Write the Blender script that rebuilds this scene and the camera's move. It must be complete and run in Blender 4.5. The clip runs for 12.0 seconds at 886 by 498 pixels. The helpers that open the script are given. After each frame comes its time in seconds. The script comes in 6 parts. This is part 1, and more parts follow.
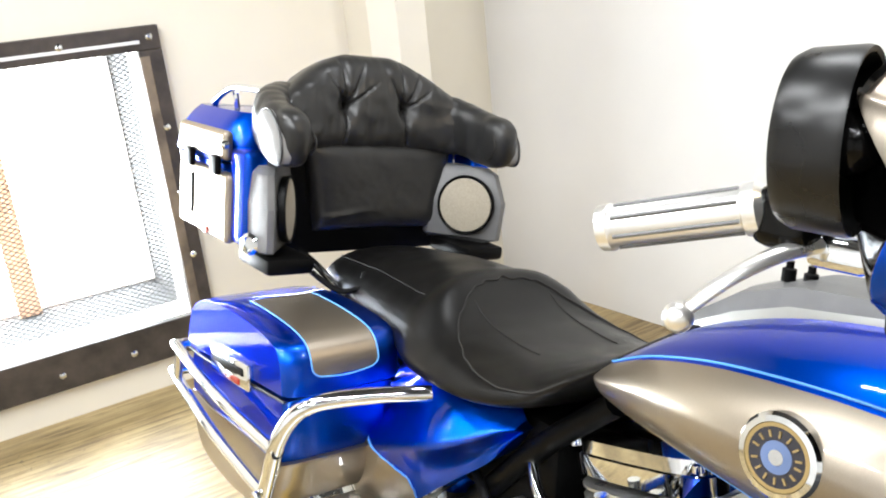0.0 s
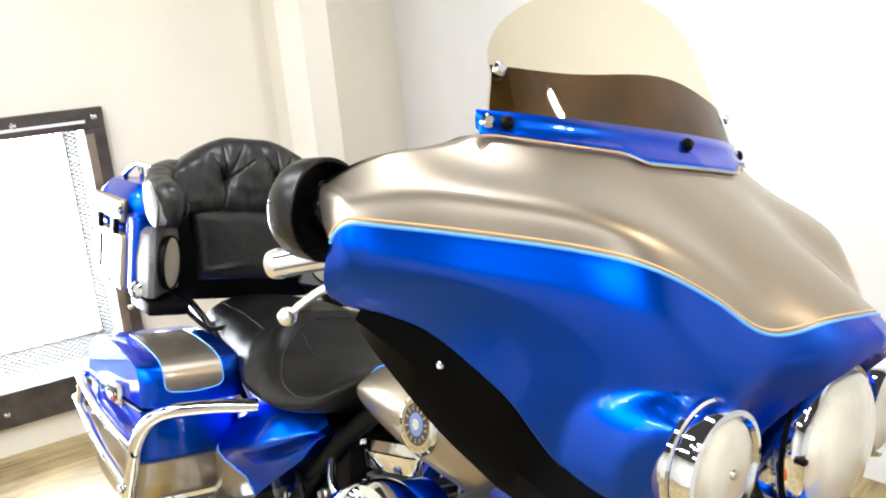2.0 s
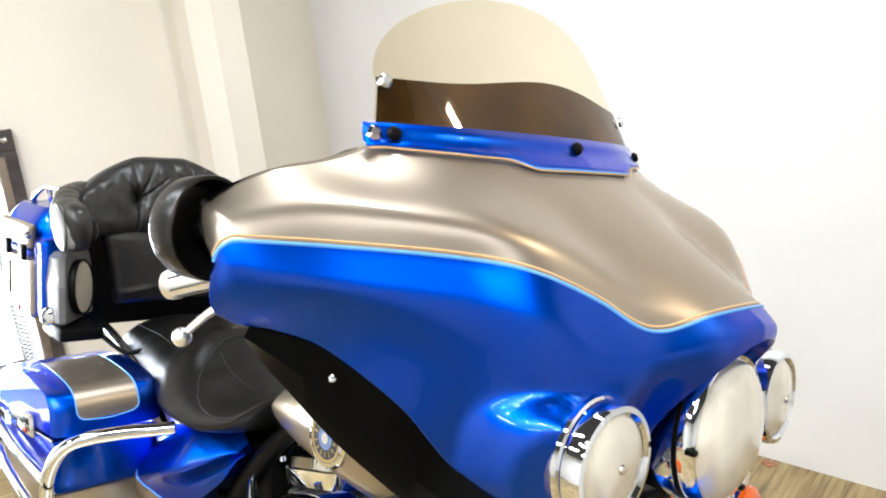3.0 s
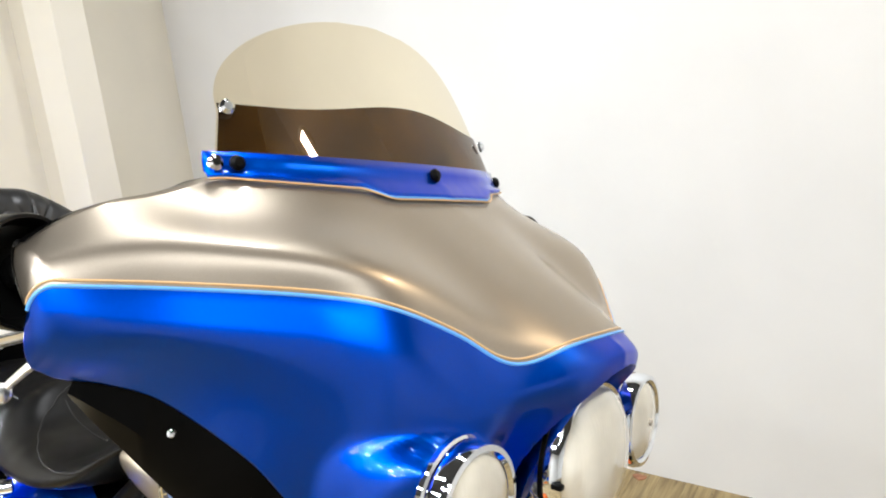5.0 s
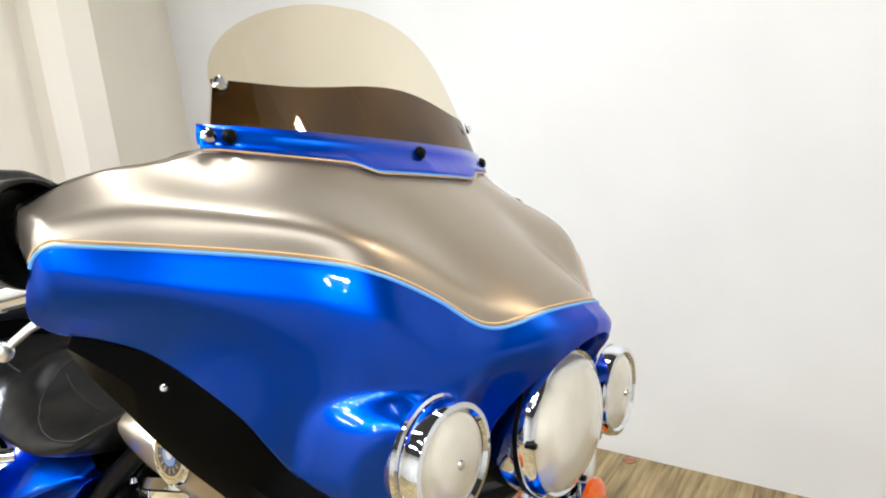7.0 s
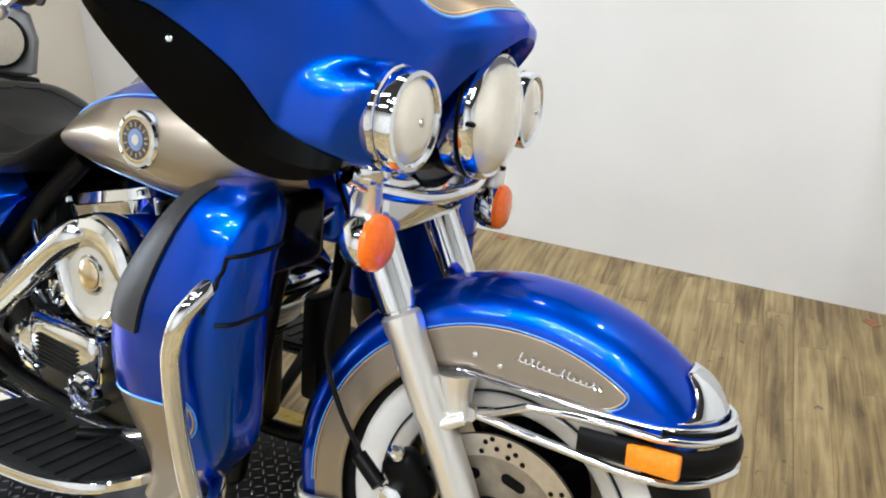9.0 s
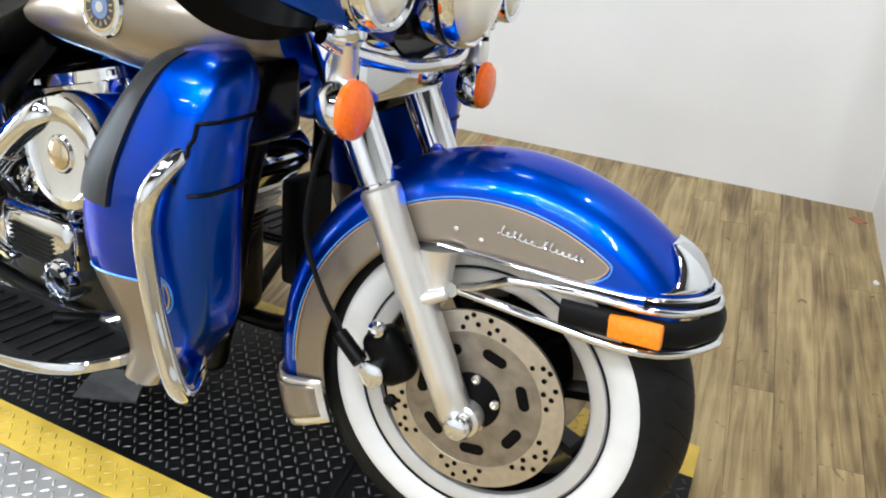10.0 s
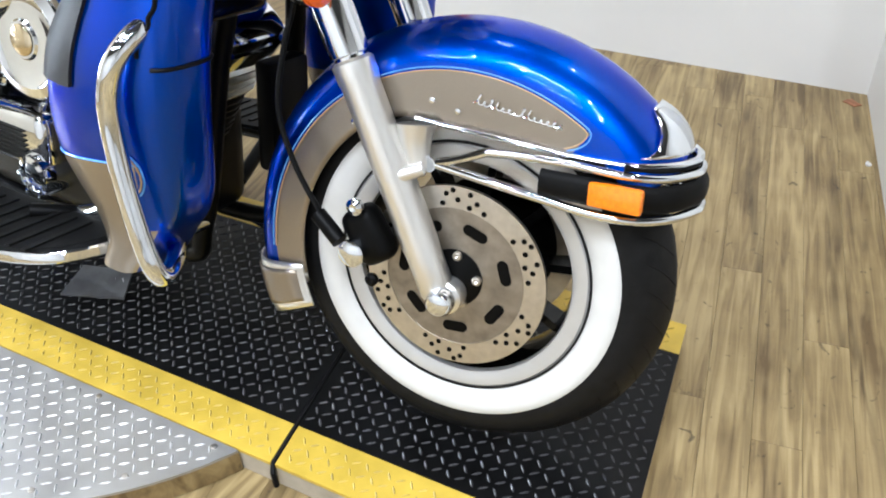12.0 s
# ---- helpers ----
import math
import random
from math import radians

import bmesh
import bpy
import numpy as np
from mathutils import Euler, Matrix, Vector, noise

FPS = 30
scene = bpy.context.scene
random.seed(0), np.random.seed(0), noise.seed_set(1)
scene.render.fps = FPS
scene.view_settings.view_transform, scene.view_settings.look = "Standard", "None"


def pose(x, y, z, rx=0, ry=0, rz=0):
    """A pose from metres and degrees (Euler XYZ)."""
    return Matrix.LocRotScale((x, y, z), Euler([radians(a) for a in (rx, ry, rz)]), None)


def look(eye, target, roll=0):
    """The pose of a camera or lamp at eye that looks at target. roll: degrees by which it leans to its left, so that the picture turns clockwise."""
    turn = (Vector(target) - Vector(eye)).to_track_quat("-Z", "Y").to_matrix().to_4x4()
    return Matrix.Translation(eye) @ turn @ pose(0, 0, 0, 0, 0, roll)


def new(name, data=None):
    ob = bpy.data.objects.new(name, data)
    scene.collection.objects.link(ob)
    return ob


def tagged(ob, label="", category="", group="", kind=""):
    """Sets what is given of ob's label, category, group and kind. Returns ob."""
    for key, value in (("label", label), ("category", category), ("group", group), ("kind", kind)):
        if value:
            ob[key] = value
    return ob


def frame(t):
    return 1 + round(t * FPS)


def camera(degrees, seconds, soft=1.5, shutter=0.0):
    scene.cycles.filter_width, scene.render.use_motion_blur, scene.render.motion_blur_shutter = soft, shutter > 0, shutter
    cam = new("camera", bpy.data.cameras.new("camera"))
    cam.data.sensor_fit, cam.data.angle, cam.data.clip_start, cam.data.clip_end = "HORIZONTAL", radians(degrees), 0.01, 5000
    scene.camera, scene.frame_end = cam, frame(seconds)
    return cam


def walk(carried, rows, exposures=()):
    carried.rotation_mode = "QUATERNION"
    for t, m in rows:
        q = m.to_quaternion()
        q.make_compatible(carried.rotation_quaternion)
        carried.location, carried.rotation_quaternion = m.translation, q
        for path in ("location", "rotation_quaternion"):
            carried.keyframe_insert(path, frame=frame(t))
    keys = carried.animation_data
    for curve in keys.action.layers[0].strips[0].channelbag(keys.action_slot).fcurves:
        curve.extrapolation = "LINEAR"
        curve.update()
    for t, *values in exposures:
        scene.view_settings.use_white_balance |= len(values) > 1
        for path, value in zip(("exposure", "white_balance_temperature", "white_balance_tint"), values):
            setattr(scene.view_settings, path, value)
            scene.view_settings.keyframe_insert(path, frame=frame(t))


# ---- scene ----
cam = camera(55.6, 12.0, soft=2.0)
PATH = [
    (0, (-0.122, -0.819, 1.375), (-1.746, 0.158, 0.736), -5.9),
    (0.2, (0.016, -0.822, 1.381), (-1.654, 0.085, 0.762), -6.1),
    (0.3, (0.083, -0.805, 1.373), (-1.607, 0.064, 0.751), -5.4),
    (0.5, (0.22, -0.808, 1.392), (-1.49, 0.033, 0.785), -3.6),
    (1, (0.371, -0.779, 1.413), (-1.33, 0.117, 0.86), -4.6),
    (1.5, (0.394, -0.752, 1.418), (-1.285, 0.21, 0.915), -4.6),
    (2, (0.409, -0.723, 1.421), (-1.24, 0.297, 0.931), -5.5),
    (2.5, (0.429, -0.697, 1.419), (-1.171, 0.397, 0.923), -6.3),
    (3, (0.447, -0.679, 1.418), (-1.125, 0.459, 0.934), -7.0),
    (3.2, (0.452, -0.673, 1.417), (-1.097, 0.497, 0.933), -6.7),
    (5, (0.426, -0.626, 1.416), (-0.958, 0.739, 0.948), -6.6),
    (5.5, (0.434, -0.608, 1.415), (-0.941, 0.765, 0.94), -6.4),
    (6, (0.439, -0.593, 1.412), (-0.915, 0.793, 0.917), -5.9),
    (6.5, (0.458, -0.592, 1.41), (-0.935, 0.761, 0.933), -6.3),
    (6.7, (0.468, -0.602, 1.406), (-0.936, 0.743, 0.938), -6.5),
    (8.3, (0.517, -0.904, 1.333), (-0.622, 0.579, 0.622), -1.9),
    (8.5, (0.525, -0.904, 1.317), (-0.592, 0.57, 0.556), -1.6),
    (9, (0.531, -0.914, 1.28), (-0.529, 0.547, 0.419), -0.7),
    (9.5, (0.539, -0.91, 1.243), (-0.49, 0.521, 0.297), -0.5),
    (10, (0.543, -0.911, 1.204), (-0.446, 0.492, 0.177), -0.5),
    (10.5, (0.551, -0.909, 1.158), (-0.371, 0.471, 0.042), 1.0),
    (11, (0.56, -0.91, 1.127), (-0.33, 0.437, -0.053), 0.8),
    (11.5, (0.574, -0.912, 1.104), (-0.291, 0.421, -0.111), 0.5),
    (12, (0.574, -0.906, 1.145), (-0.351, 0.403, -0.052), -2.1),
]
walk(cam, [(t, look(eye, target, roll)) for t, eye, target, roll in PATH],
     exposures=[(0, 0.20, 6450, 10), (3, 0.10, 6400, 10), (5, -0.06, 6400, 10), (6.7, -0.08, 6350, 10), (8.3, -0.18, 6250, 10), (10, -0.13, 6050, 10), (12, -0.03, 5900, 10)])

# ---- world and lamps ----
world = bpy.data.worlds.new("world")
scene.world = world
world.use_nodes = True
world.node_tree.nodes["Background"].inputs["Color"].default_value = (1.0, 0.98, 0.95, 1)
world.node_tree.nodes["Background"].inputs["Strength"].default_value = 0.2


def area_lamp(name, place, target, size_x, size_y, watts, colour):
    data = bpy.data.lights.new(name, "AREA")
    data.shape, data.size, data.size_y, data.energy, data.color = "RECTANGLE", size_x, size_y, watts, colour
    ob = new(name, data)
    ob.matrix_world = look(place, target)
    return ob


NEUTRAL = (0.965, 0.985, 1.0)
TUBES = ((0.45, -1.35), (0.6, -2.9), (-1.4, -1.1), (-1.4, -2.6), (-1.0, 0.55))
SPOTS = ((1.25, -0.9), (1.45, -1.25), (1.6, -1.6), (1.65, -2.0), (0.1, -1.7), (-0.3, -1.75), (-0.7, -1.7), (-2.4, -1.4))
for lx, ly in TUBES:
    area_lamp("tube_light", (lx, ly, 3.01), (lx, ly, 0), 1.2, 0.10, 27 if ly > 0 else 33 if ly > -2 else 40, NEUTRAL)
for lx, ly in SPOTS:
    area_lamp("spot_light", (lx, ly, 2.93), (lx, ly, 0), 0.09, 0.09, 13, NEUTRAL)
WALL_SPOT, SPOT_WAY = Vector((0.445, 0.712, 2.325)), Vector((-0.552, -0.505, -0.663))
area_lamp("wall_spot_light", WALL_SPOT, WALL_SPOT + SPOT_WAY, 0.045, 0.10, 7.5, (1.0, 0.78, 0.52))
area_lamp("window_light", (-3.70, -0.83, 0.72), (0, -0.83, 0.6), 1.3, 0.9, 150, (0.84, 0.93, 1.0))


# ---- materials ----
def mat(name, colour, rough=0.5, metal=0.0, coat=0.0, vary=0.0, scale=30.0, bump=0.0, bump_scale=200.0, rough_vary=0.0, flake=0.0, spec=0.5):
    m = bpy.data.materials.new(name)
    m.use_nodes = True
    nt = m.node_tree
    b = nt.nodes["Principled BSDF"]
    b.inputs["Base Color"].default_value = (*colour, 1)
    b.inputs["Roughness"].default_value = rough
    b.inputs["Metallic"].default_value = metal
    b.inputs["Coat Weight"].default_value = coat
    b.inputs["Coat Roughness"].default_value = 0.03
    b.inputs["Specular IOR Level"].default_value = spec
    co = nt.nodes.new("ShaderNodeTexCoord")
    if vary or rough_vary:
        tex = nt.nodes.new("ShaderNodeTexNoise")
        tex.inputs["Scale"].default_value, tex.inputs["Detail"].default_value = scale, 5.0
        nt.links.new(co.outputs["Object"], tex.inputs["Vector"])
        if vary:
            ramp = nt.nodes.new("ShaderNodeMapRange")
            ramp.inputs["From Min"].default_value, ramp.inputs["From Max"].default_value = 0.3, 0.7
            ramp.inputs["To Min"].default_value, ramp.inputs["To Max"].default_value = 1 - vary, 1 + vary
            nt.links.new(tex.outputs["Fac"], ramp.inputs["Value"])
            mix = nt.nodes.new("ShaderNodeVectorMath")
            mix.operation = "SCALE"
            mix.inputs[0].default_value = colour
            nt.links.new(ramp.outputs["Result"], mix.inputs["Scale"])
            nt.links.new(mix.outputs["Vector"], b.inputs["Base Color"])
        if rough_vary:
            r2 = nt.nodes.new("ShaderNodeMapRange")
            r2.inputs["From Min"].default_value, r2.inputs["From Max"].default_value = 0.3, 0.7
            r2.inputs["To Min"].default_value, r2.inputs["To Max"].default_value = rough - rough_vary, rough + rough_vary
            nt.links.new(tex.outputs["Fac"], r2.inputs["Value"])
            nt.links.new(r2.outputs["Result"], b.inputs["Roughness"])
    if bump:
        tex2 = nt.nodes.new("ShaderNodeTexNoise")
        tex2.inputs["Scale"].default_value, tex2.inputs["Detail"].default_value = bump_scale, 3.0
        nt.links.new(co.outputs["Object"], tex2.inputs["Vector"])
        bn = nt.nodes.new("ShaderNodeBump")
        bn.inputs["Strength"].default_value, bn.inputs["Distance"].default_value = bump, 0.002
        nt.links.new(tex2.outputs["Fac"], bn.inputs["Height"])
        nt.links.new(bn.outputs["Normal"], b.inputs["Normal"])
    return m


def glass(name, colour, rough=0.0, ior=1.45):
    m = mat(name, colour, rough)
    b = m.node_tree.nodes["Principled BSDF"]
    b.inputs["Transmission Weight"].default_value = 1.0
    b.inputs["IOR"].default_value = ior
    return m


def clear_sheet(name, tint, gloss=0.06, mottle=0.0):
    """A thin sheet of acrylic: it lets light through with a tint and mirrors a little."""
    m = bpy.data.materials.new(name)
    m.use_nodes = True
    nt = m.node_tree
    nt.nodes.clear()
    out = nt.nodes.new("ShaderNodeOutputMaterial")
    tr = nt.nodes.new("ShaderNodeBsdfTransparent")
    tr.inputs["Color"].default_value = (*tint, 1)
    # noise in the tint paints in soft reflections and dust streaks
    if mottle:
        co = nt.nodes.new("ShaderNodeTexCoord")
        tex = nt.nodes.new("ShaderNodeTexNoise")
        tex.inputs["Scale"].default_value, tex.inputs["Detail"].default_value = 9.0, 3.0
        nt.links.new(co.outputs["Object"], tex.inputs["Vector"])
        spread = nt.nodes.new("ShaderNodeMapRange")
        spread.inputs["From Min"].default_value, spread.inputs["From Max"].default_value = 0.3, 0.7
        spread.inputs["To Min"].default_value, spread.inputs["To Max"].default_value = 1 - mottle, 1 + mottle
        nt.links.new(tex.outputs["Fac"], spread.inputs["Value"])
        tone = nt.nodes.new("ShaderNodeVectorMath")
        tone.operation = "SCALE"
        tone.inputs[0].default_value = tint
        nt.links.new(spread.outputs["Result"], tone.inputs["Scale"])
        nt.links.new(tone.outputs["Vector"], tr.inputs["Color"])
    gl = nt.nodes.new("ShaderNodeBsdfGlossy")
    gl.inputs["Roughness"].default_value = 0.03
    weight = nt.nodes.new("ShaderNodeLayerWeight")
    weight.inputs["Blend"].default_value = 0.5
    power = nt.nodes.new("ShaderNodeMath")
    power.operation = "POWER"
    power.inputs[1].default_value = 5.0
    nt.links.new(weight.outputs["Facing"], power.inputs[0])
    fr = nt.nodes.new("ShaderNodeMath")
    fr.operation = "MULTIPLY_ADD"
    fr.inputs[1].default_value, fr.inputs[2].default_value = 0.5, gloss
    nt.links.new(power.outputs[0], fr.inputs[0])
    mix = nt.nodes.new("ShaderNodeMixShader")
    nt.links.new(fr.outputs[0], mix.inputs["Fac"])
    nt.links.new(tr.outputs["BSDF"], mix.inputs[1])
    nt.links.new(gl.outputs["BSDF"], mix.inputs[2])
    nt.links.new(mix.outputs["Shader"], out.inputs["Surface"])
    return m


def glow(name, colour, strength):
    m = bpy.data.materials.new(name)
    m.use_nodes = True
    b = m.node_tree.nodes["Principled BSDF"]
    b.inputs["Base Color"].default_value = (*colour, 1)
    b.inputs["Emission Color"].default_value = (*colour, 1)
    b.inputs["Emission Strength"].default_value = strength
    return m


def flake_paint(name, base, sheen, rough, coat, metal, ior):
    """Metallic car paint: a coloured metal that brightens towards its sheen, fine flakes, and a clear coat."""
    m = mat(name, base, rough, metal, coat, 0.10, 1400, rough_vary=0.02, spec=0.5)
    b = m.node_tree.nodes["Principled BSDF"]
    b.inputs["Specular Tint"].default_value = (*sheen, 1)
    b.inputs["Coat Roughness"].default_value = 0.025
    b.inputs["Coat IOR"].default_value = ior
    return m


M_BLUE = flake_paint("blue_metallic_paint", (0.0, 0.062, 0.53), (0.01, 0.32, 1.0), 0.36, 0.9, 1.0, 1.35)
M_SILVER = flake_paint("champagne_grey_paint", (0.335, 0.290, 0.235), (0.80, 0.69, 0.54), 0.39, 0.8, 0.92, 1.40)
M_PIN_BLUE = mat("light_blue_pinstripe", (0.10, 0.36, 0.85), 0.4, 0.0, 0.3)
M_PIN_GOLD = mat("gold_pinstripe", (0.60, 0.38, 0.18), 0.4, 0.0, 0.3)
M_CHROME = mat("chrome", (0.81, 0.845, 0.89), 0.05, 1.0, rough_vary=0.03, scale=25)
M_ALU = mat("polished_aluminium", (0.86, 0.85, 0.82), 0.30, 0.9, rough_vary=0.03, scale=14)
M_RIM = mat("bare_aluminium_rim", (0.58, 0.575, 0.56), 0.38, 0.45, vary=0.05, scale=14)
M_GRIPBAND = mat("grey_grip_rubber", (0.10, 0.10, 0.10), 0.5)
M_CONSOLE = mat("satin_console_metal", (0.42, 0.43, 0.41), 0.36, 0.7, vary=0.06, scale=18)
M_CARRIER = mat("dull_brown_steel", (0.31, 0.275, 0.23), 0.42, 0.9, vary=0.25, scale=35, bump=0.08, bump_scale=300)
M_STEEL = mat("brushed_steel_disc", (0.62, 0.585, 0.53), 0.33, 1.0, vary=0.1, scale=60, bump=0.08, bump_scale=400)
M_LEATHER = mat("black_leather", (0.017, 0.0168, 0.0166), 0.34, 0.0, vary=0.2, scale=20, bump=0.10, bump_scale=500, rough_vary=0.06, spec=0.42)
M_SEAT = mat("seat_leather", (0.0042, 0.004, 0.0038), 0.33, 0.0, vary=0.2, scale=20, bump=0.10, bump_scale=500, rough_vary=0.05, spec=0.25)
M_PIPING = mat("seam_thread", (0.020, 0.019, 0.018), 0.5, spec=0.25)
M_BLACK = mat("gloss_black_plastic", (0.002, 0.002, 0.002), 0.14, 0.0, 0.0, rough_vary=0.04, spec=0.18)
M_MIRRORSHELL = mat("satin_black_shell", (0.006, 0.006, 0.006), 0.3, 0.0, rough_vary=0.06, spec=0.35)
M_DEFLECTOR = mat("black_deflector_plastic", (0.002, 0.002, 0.002), 0.3, 0.0, vary=0.2, spec=0.04)
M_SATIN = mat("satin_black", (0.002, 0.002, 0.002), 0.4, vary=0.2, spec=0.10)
M_ENGINE = mat("black_engine_paint", (0.002, 0.002, 0.002), 0.36, 0.0, vary=0.3, bump=0.2, bump_scale=300, spec=0.16)
M_GREYPLASTIC = mat("grey_textured_plastic", (0.13, 0.13, 0.13), 0.40, vary=0.1, bump=0.3, bump_scale=900)
M_STRIP = mat("dark_grey_edge_rubber", (0.014, 0.014, 0.0145), 0.48, vary=0.1, spec=0.16)
M_VINYL = mat("light_grey_vinyl", (0.24, 0.24, 0.24), 0.28, vary=0.06, scale=20, bump=0.15, bump_scale=500)
M_CLOTH = mat("beige_speaker_cloth", (0.36, 0.32, 0.25), 0.85, vary=0.12, scale=300, bump=0.5, bump_scale=1500)
M_TYRE = mat("tyre_rubber", (0.0085, 0.0085, 0.0088), 0.5, vary=0.25, scale=60, bump=0.2, bump_scale=400, spec=0.14)
M_WHITEWALL = mat("white_rubber", (0.68, 0.675, 0.65), 0.5, vary=0.04, scale=25)
M_AMBER = mat("amber_lens", (0.90, 0.15, 0.008), 0.25, 0.0, 0.15, vary=0.1, scale=120)
M_MARKER = mat("orange_marker_lens", (0.97, 0.25, 0.004), 0.2, 0.0, 0.5, vary=0.12, scale=160)
M_RED = mat("red_lens", (0.30, 0.02, 0.01), 0.15, 0.0, 0.6)
def lens_material():
    """Pressed lamp glass over a bright reflector: fine upright ribs and a wavy tone."""
    m = mat("ribbed_lamp_glass", (0.80, 0.765, 0.66), 0.20, 0.35, 1.0, vary=0.12, scale=14)
    nt = m.node_tree
    co = nt.nodes.new("ShaderNodeTexCoord")
    wave = nt.nodes.new("ShaderNodeTexWave")
    wave.bands_direction = "Y"
    wave.inputs["Scale"].default_value, wave.inputs["Distortion"].default_value = 55.0, 1.5
    nt.links.new(co.outputs["Object"], wave.inputs["Vector"])
    bump = nt.nodes.new("ShaderNodeBump")
    bump.inputs["Strength"].default_value, bump.inputs["Distance"].default_value = 0.06, 0.002
    nt.links.new(wave.outputs["Fac"], bump.inputs["Height"])
    nt.links.new(bump.outputs["Normal"], nt.nodes["Principled BSDF"].inputs["Normal"])
    return m


M_LENS = lens_material()
M_SHIELD = clear_sheet("clear_acrylic", (0.88, 0.80, 0.62), 0.03)
# last value: patchy tint that stands for reflections and dust on the band
M_SMOKE = clear_sheet("smoked_acrylic", (0.095, 0.053, 0.019), 0.05, 0.55)
M_WALL = mat("white_wall_paint", (0.74, 0.73, 0.705), 0.55, vary=0.03, scale=2.5, bump=0.06, bump_scale=60)
M_CREAM = mat("cream_wall_paint", (0.76, 0.715, 0.61), 0.6, vary=0.04, scale=2.0, bump=0.06, bump_scale=60)
# white reveal: its shade against the bright daylight is put into this grey
M_REVEAL = mat("dimmed_white_reveal", (0.085, 0.085, 0.085), 0.8, vary=0.1, scale=6, spec=0.1)
M_DIMWALL = mat("pale_wall_paint", (0.76, 0.755, 0.74), 0.7, vary=0.1, scale=2.5)
M_CEIL = mat("dark_painted_ceiling", (0.045, 0.045, 0.047), 0.8, vary=0.1, scale=3)
M_FITTING = mat("white_enamel", (0.75, 0.75, 0.75), 0.4)
M_FRAME = mat("dark_weathered_timber", (0.045, 0.036, 0.030), 0.55, vary=0.45, scale=14, bump=0.4, bump_scale=60)
M_RUBBERMAT = mat("black_rubber", (0.004, 0.004, 0.004), 0.55, vary=0.2, spec=0.12)
M_BADGE_GOLD = mat("badge_gold", (0.55, 0.42, 0.20), 0.3, 0.8)
M_BADGE_DARK = mat("badge_dark", (0.03, 0.03, 0.04), 0.35)
M_BADGE_BLUE = mat("badge_blue_grey", (0.13, 0.19, 0.36), 0.35)
M_SKYGLOW = glow("bright_daylight", (1.0, 0.99, 0.97), 4.0)
M_BROWN = mat("worn_brown_timber", (0.16, 0.125, 0.09), 0.6, vary=0.5, scale=9, bump=0.4, bump_scale=60)
M_ORANGE = mat("orange_brick_paint", (0.90, 0.56, 0.38), 0.7, vary=0.2, scale=20)
M_WIRE = mat("wire_mesh", (0.05, 0.05, 0.05), 0.5, 0.3)
M_BRASS = mat("warm_metal", (0.72, 0.62, 0.44), 0.2, 1.0)


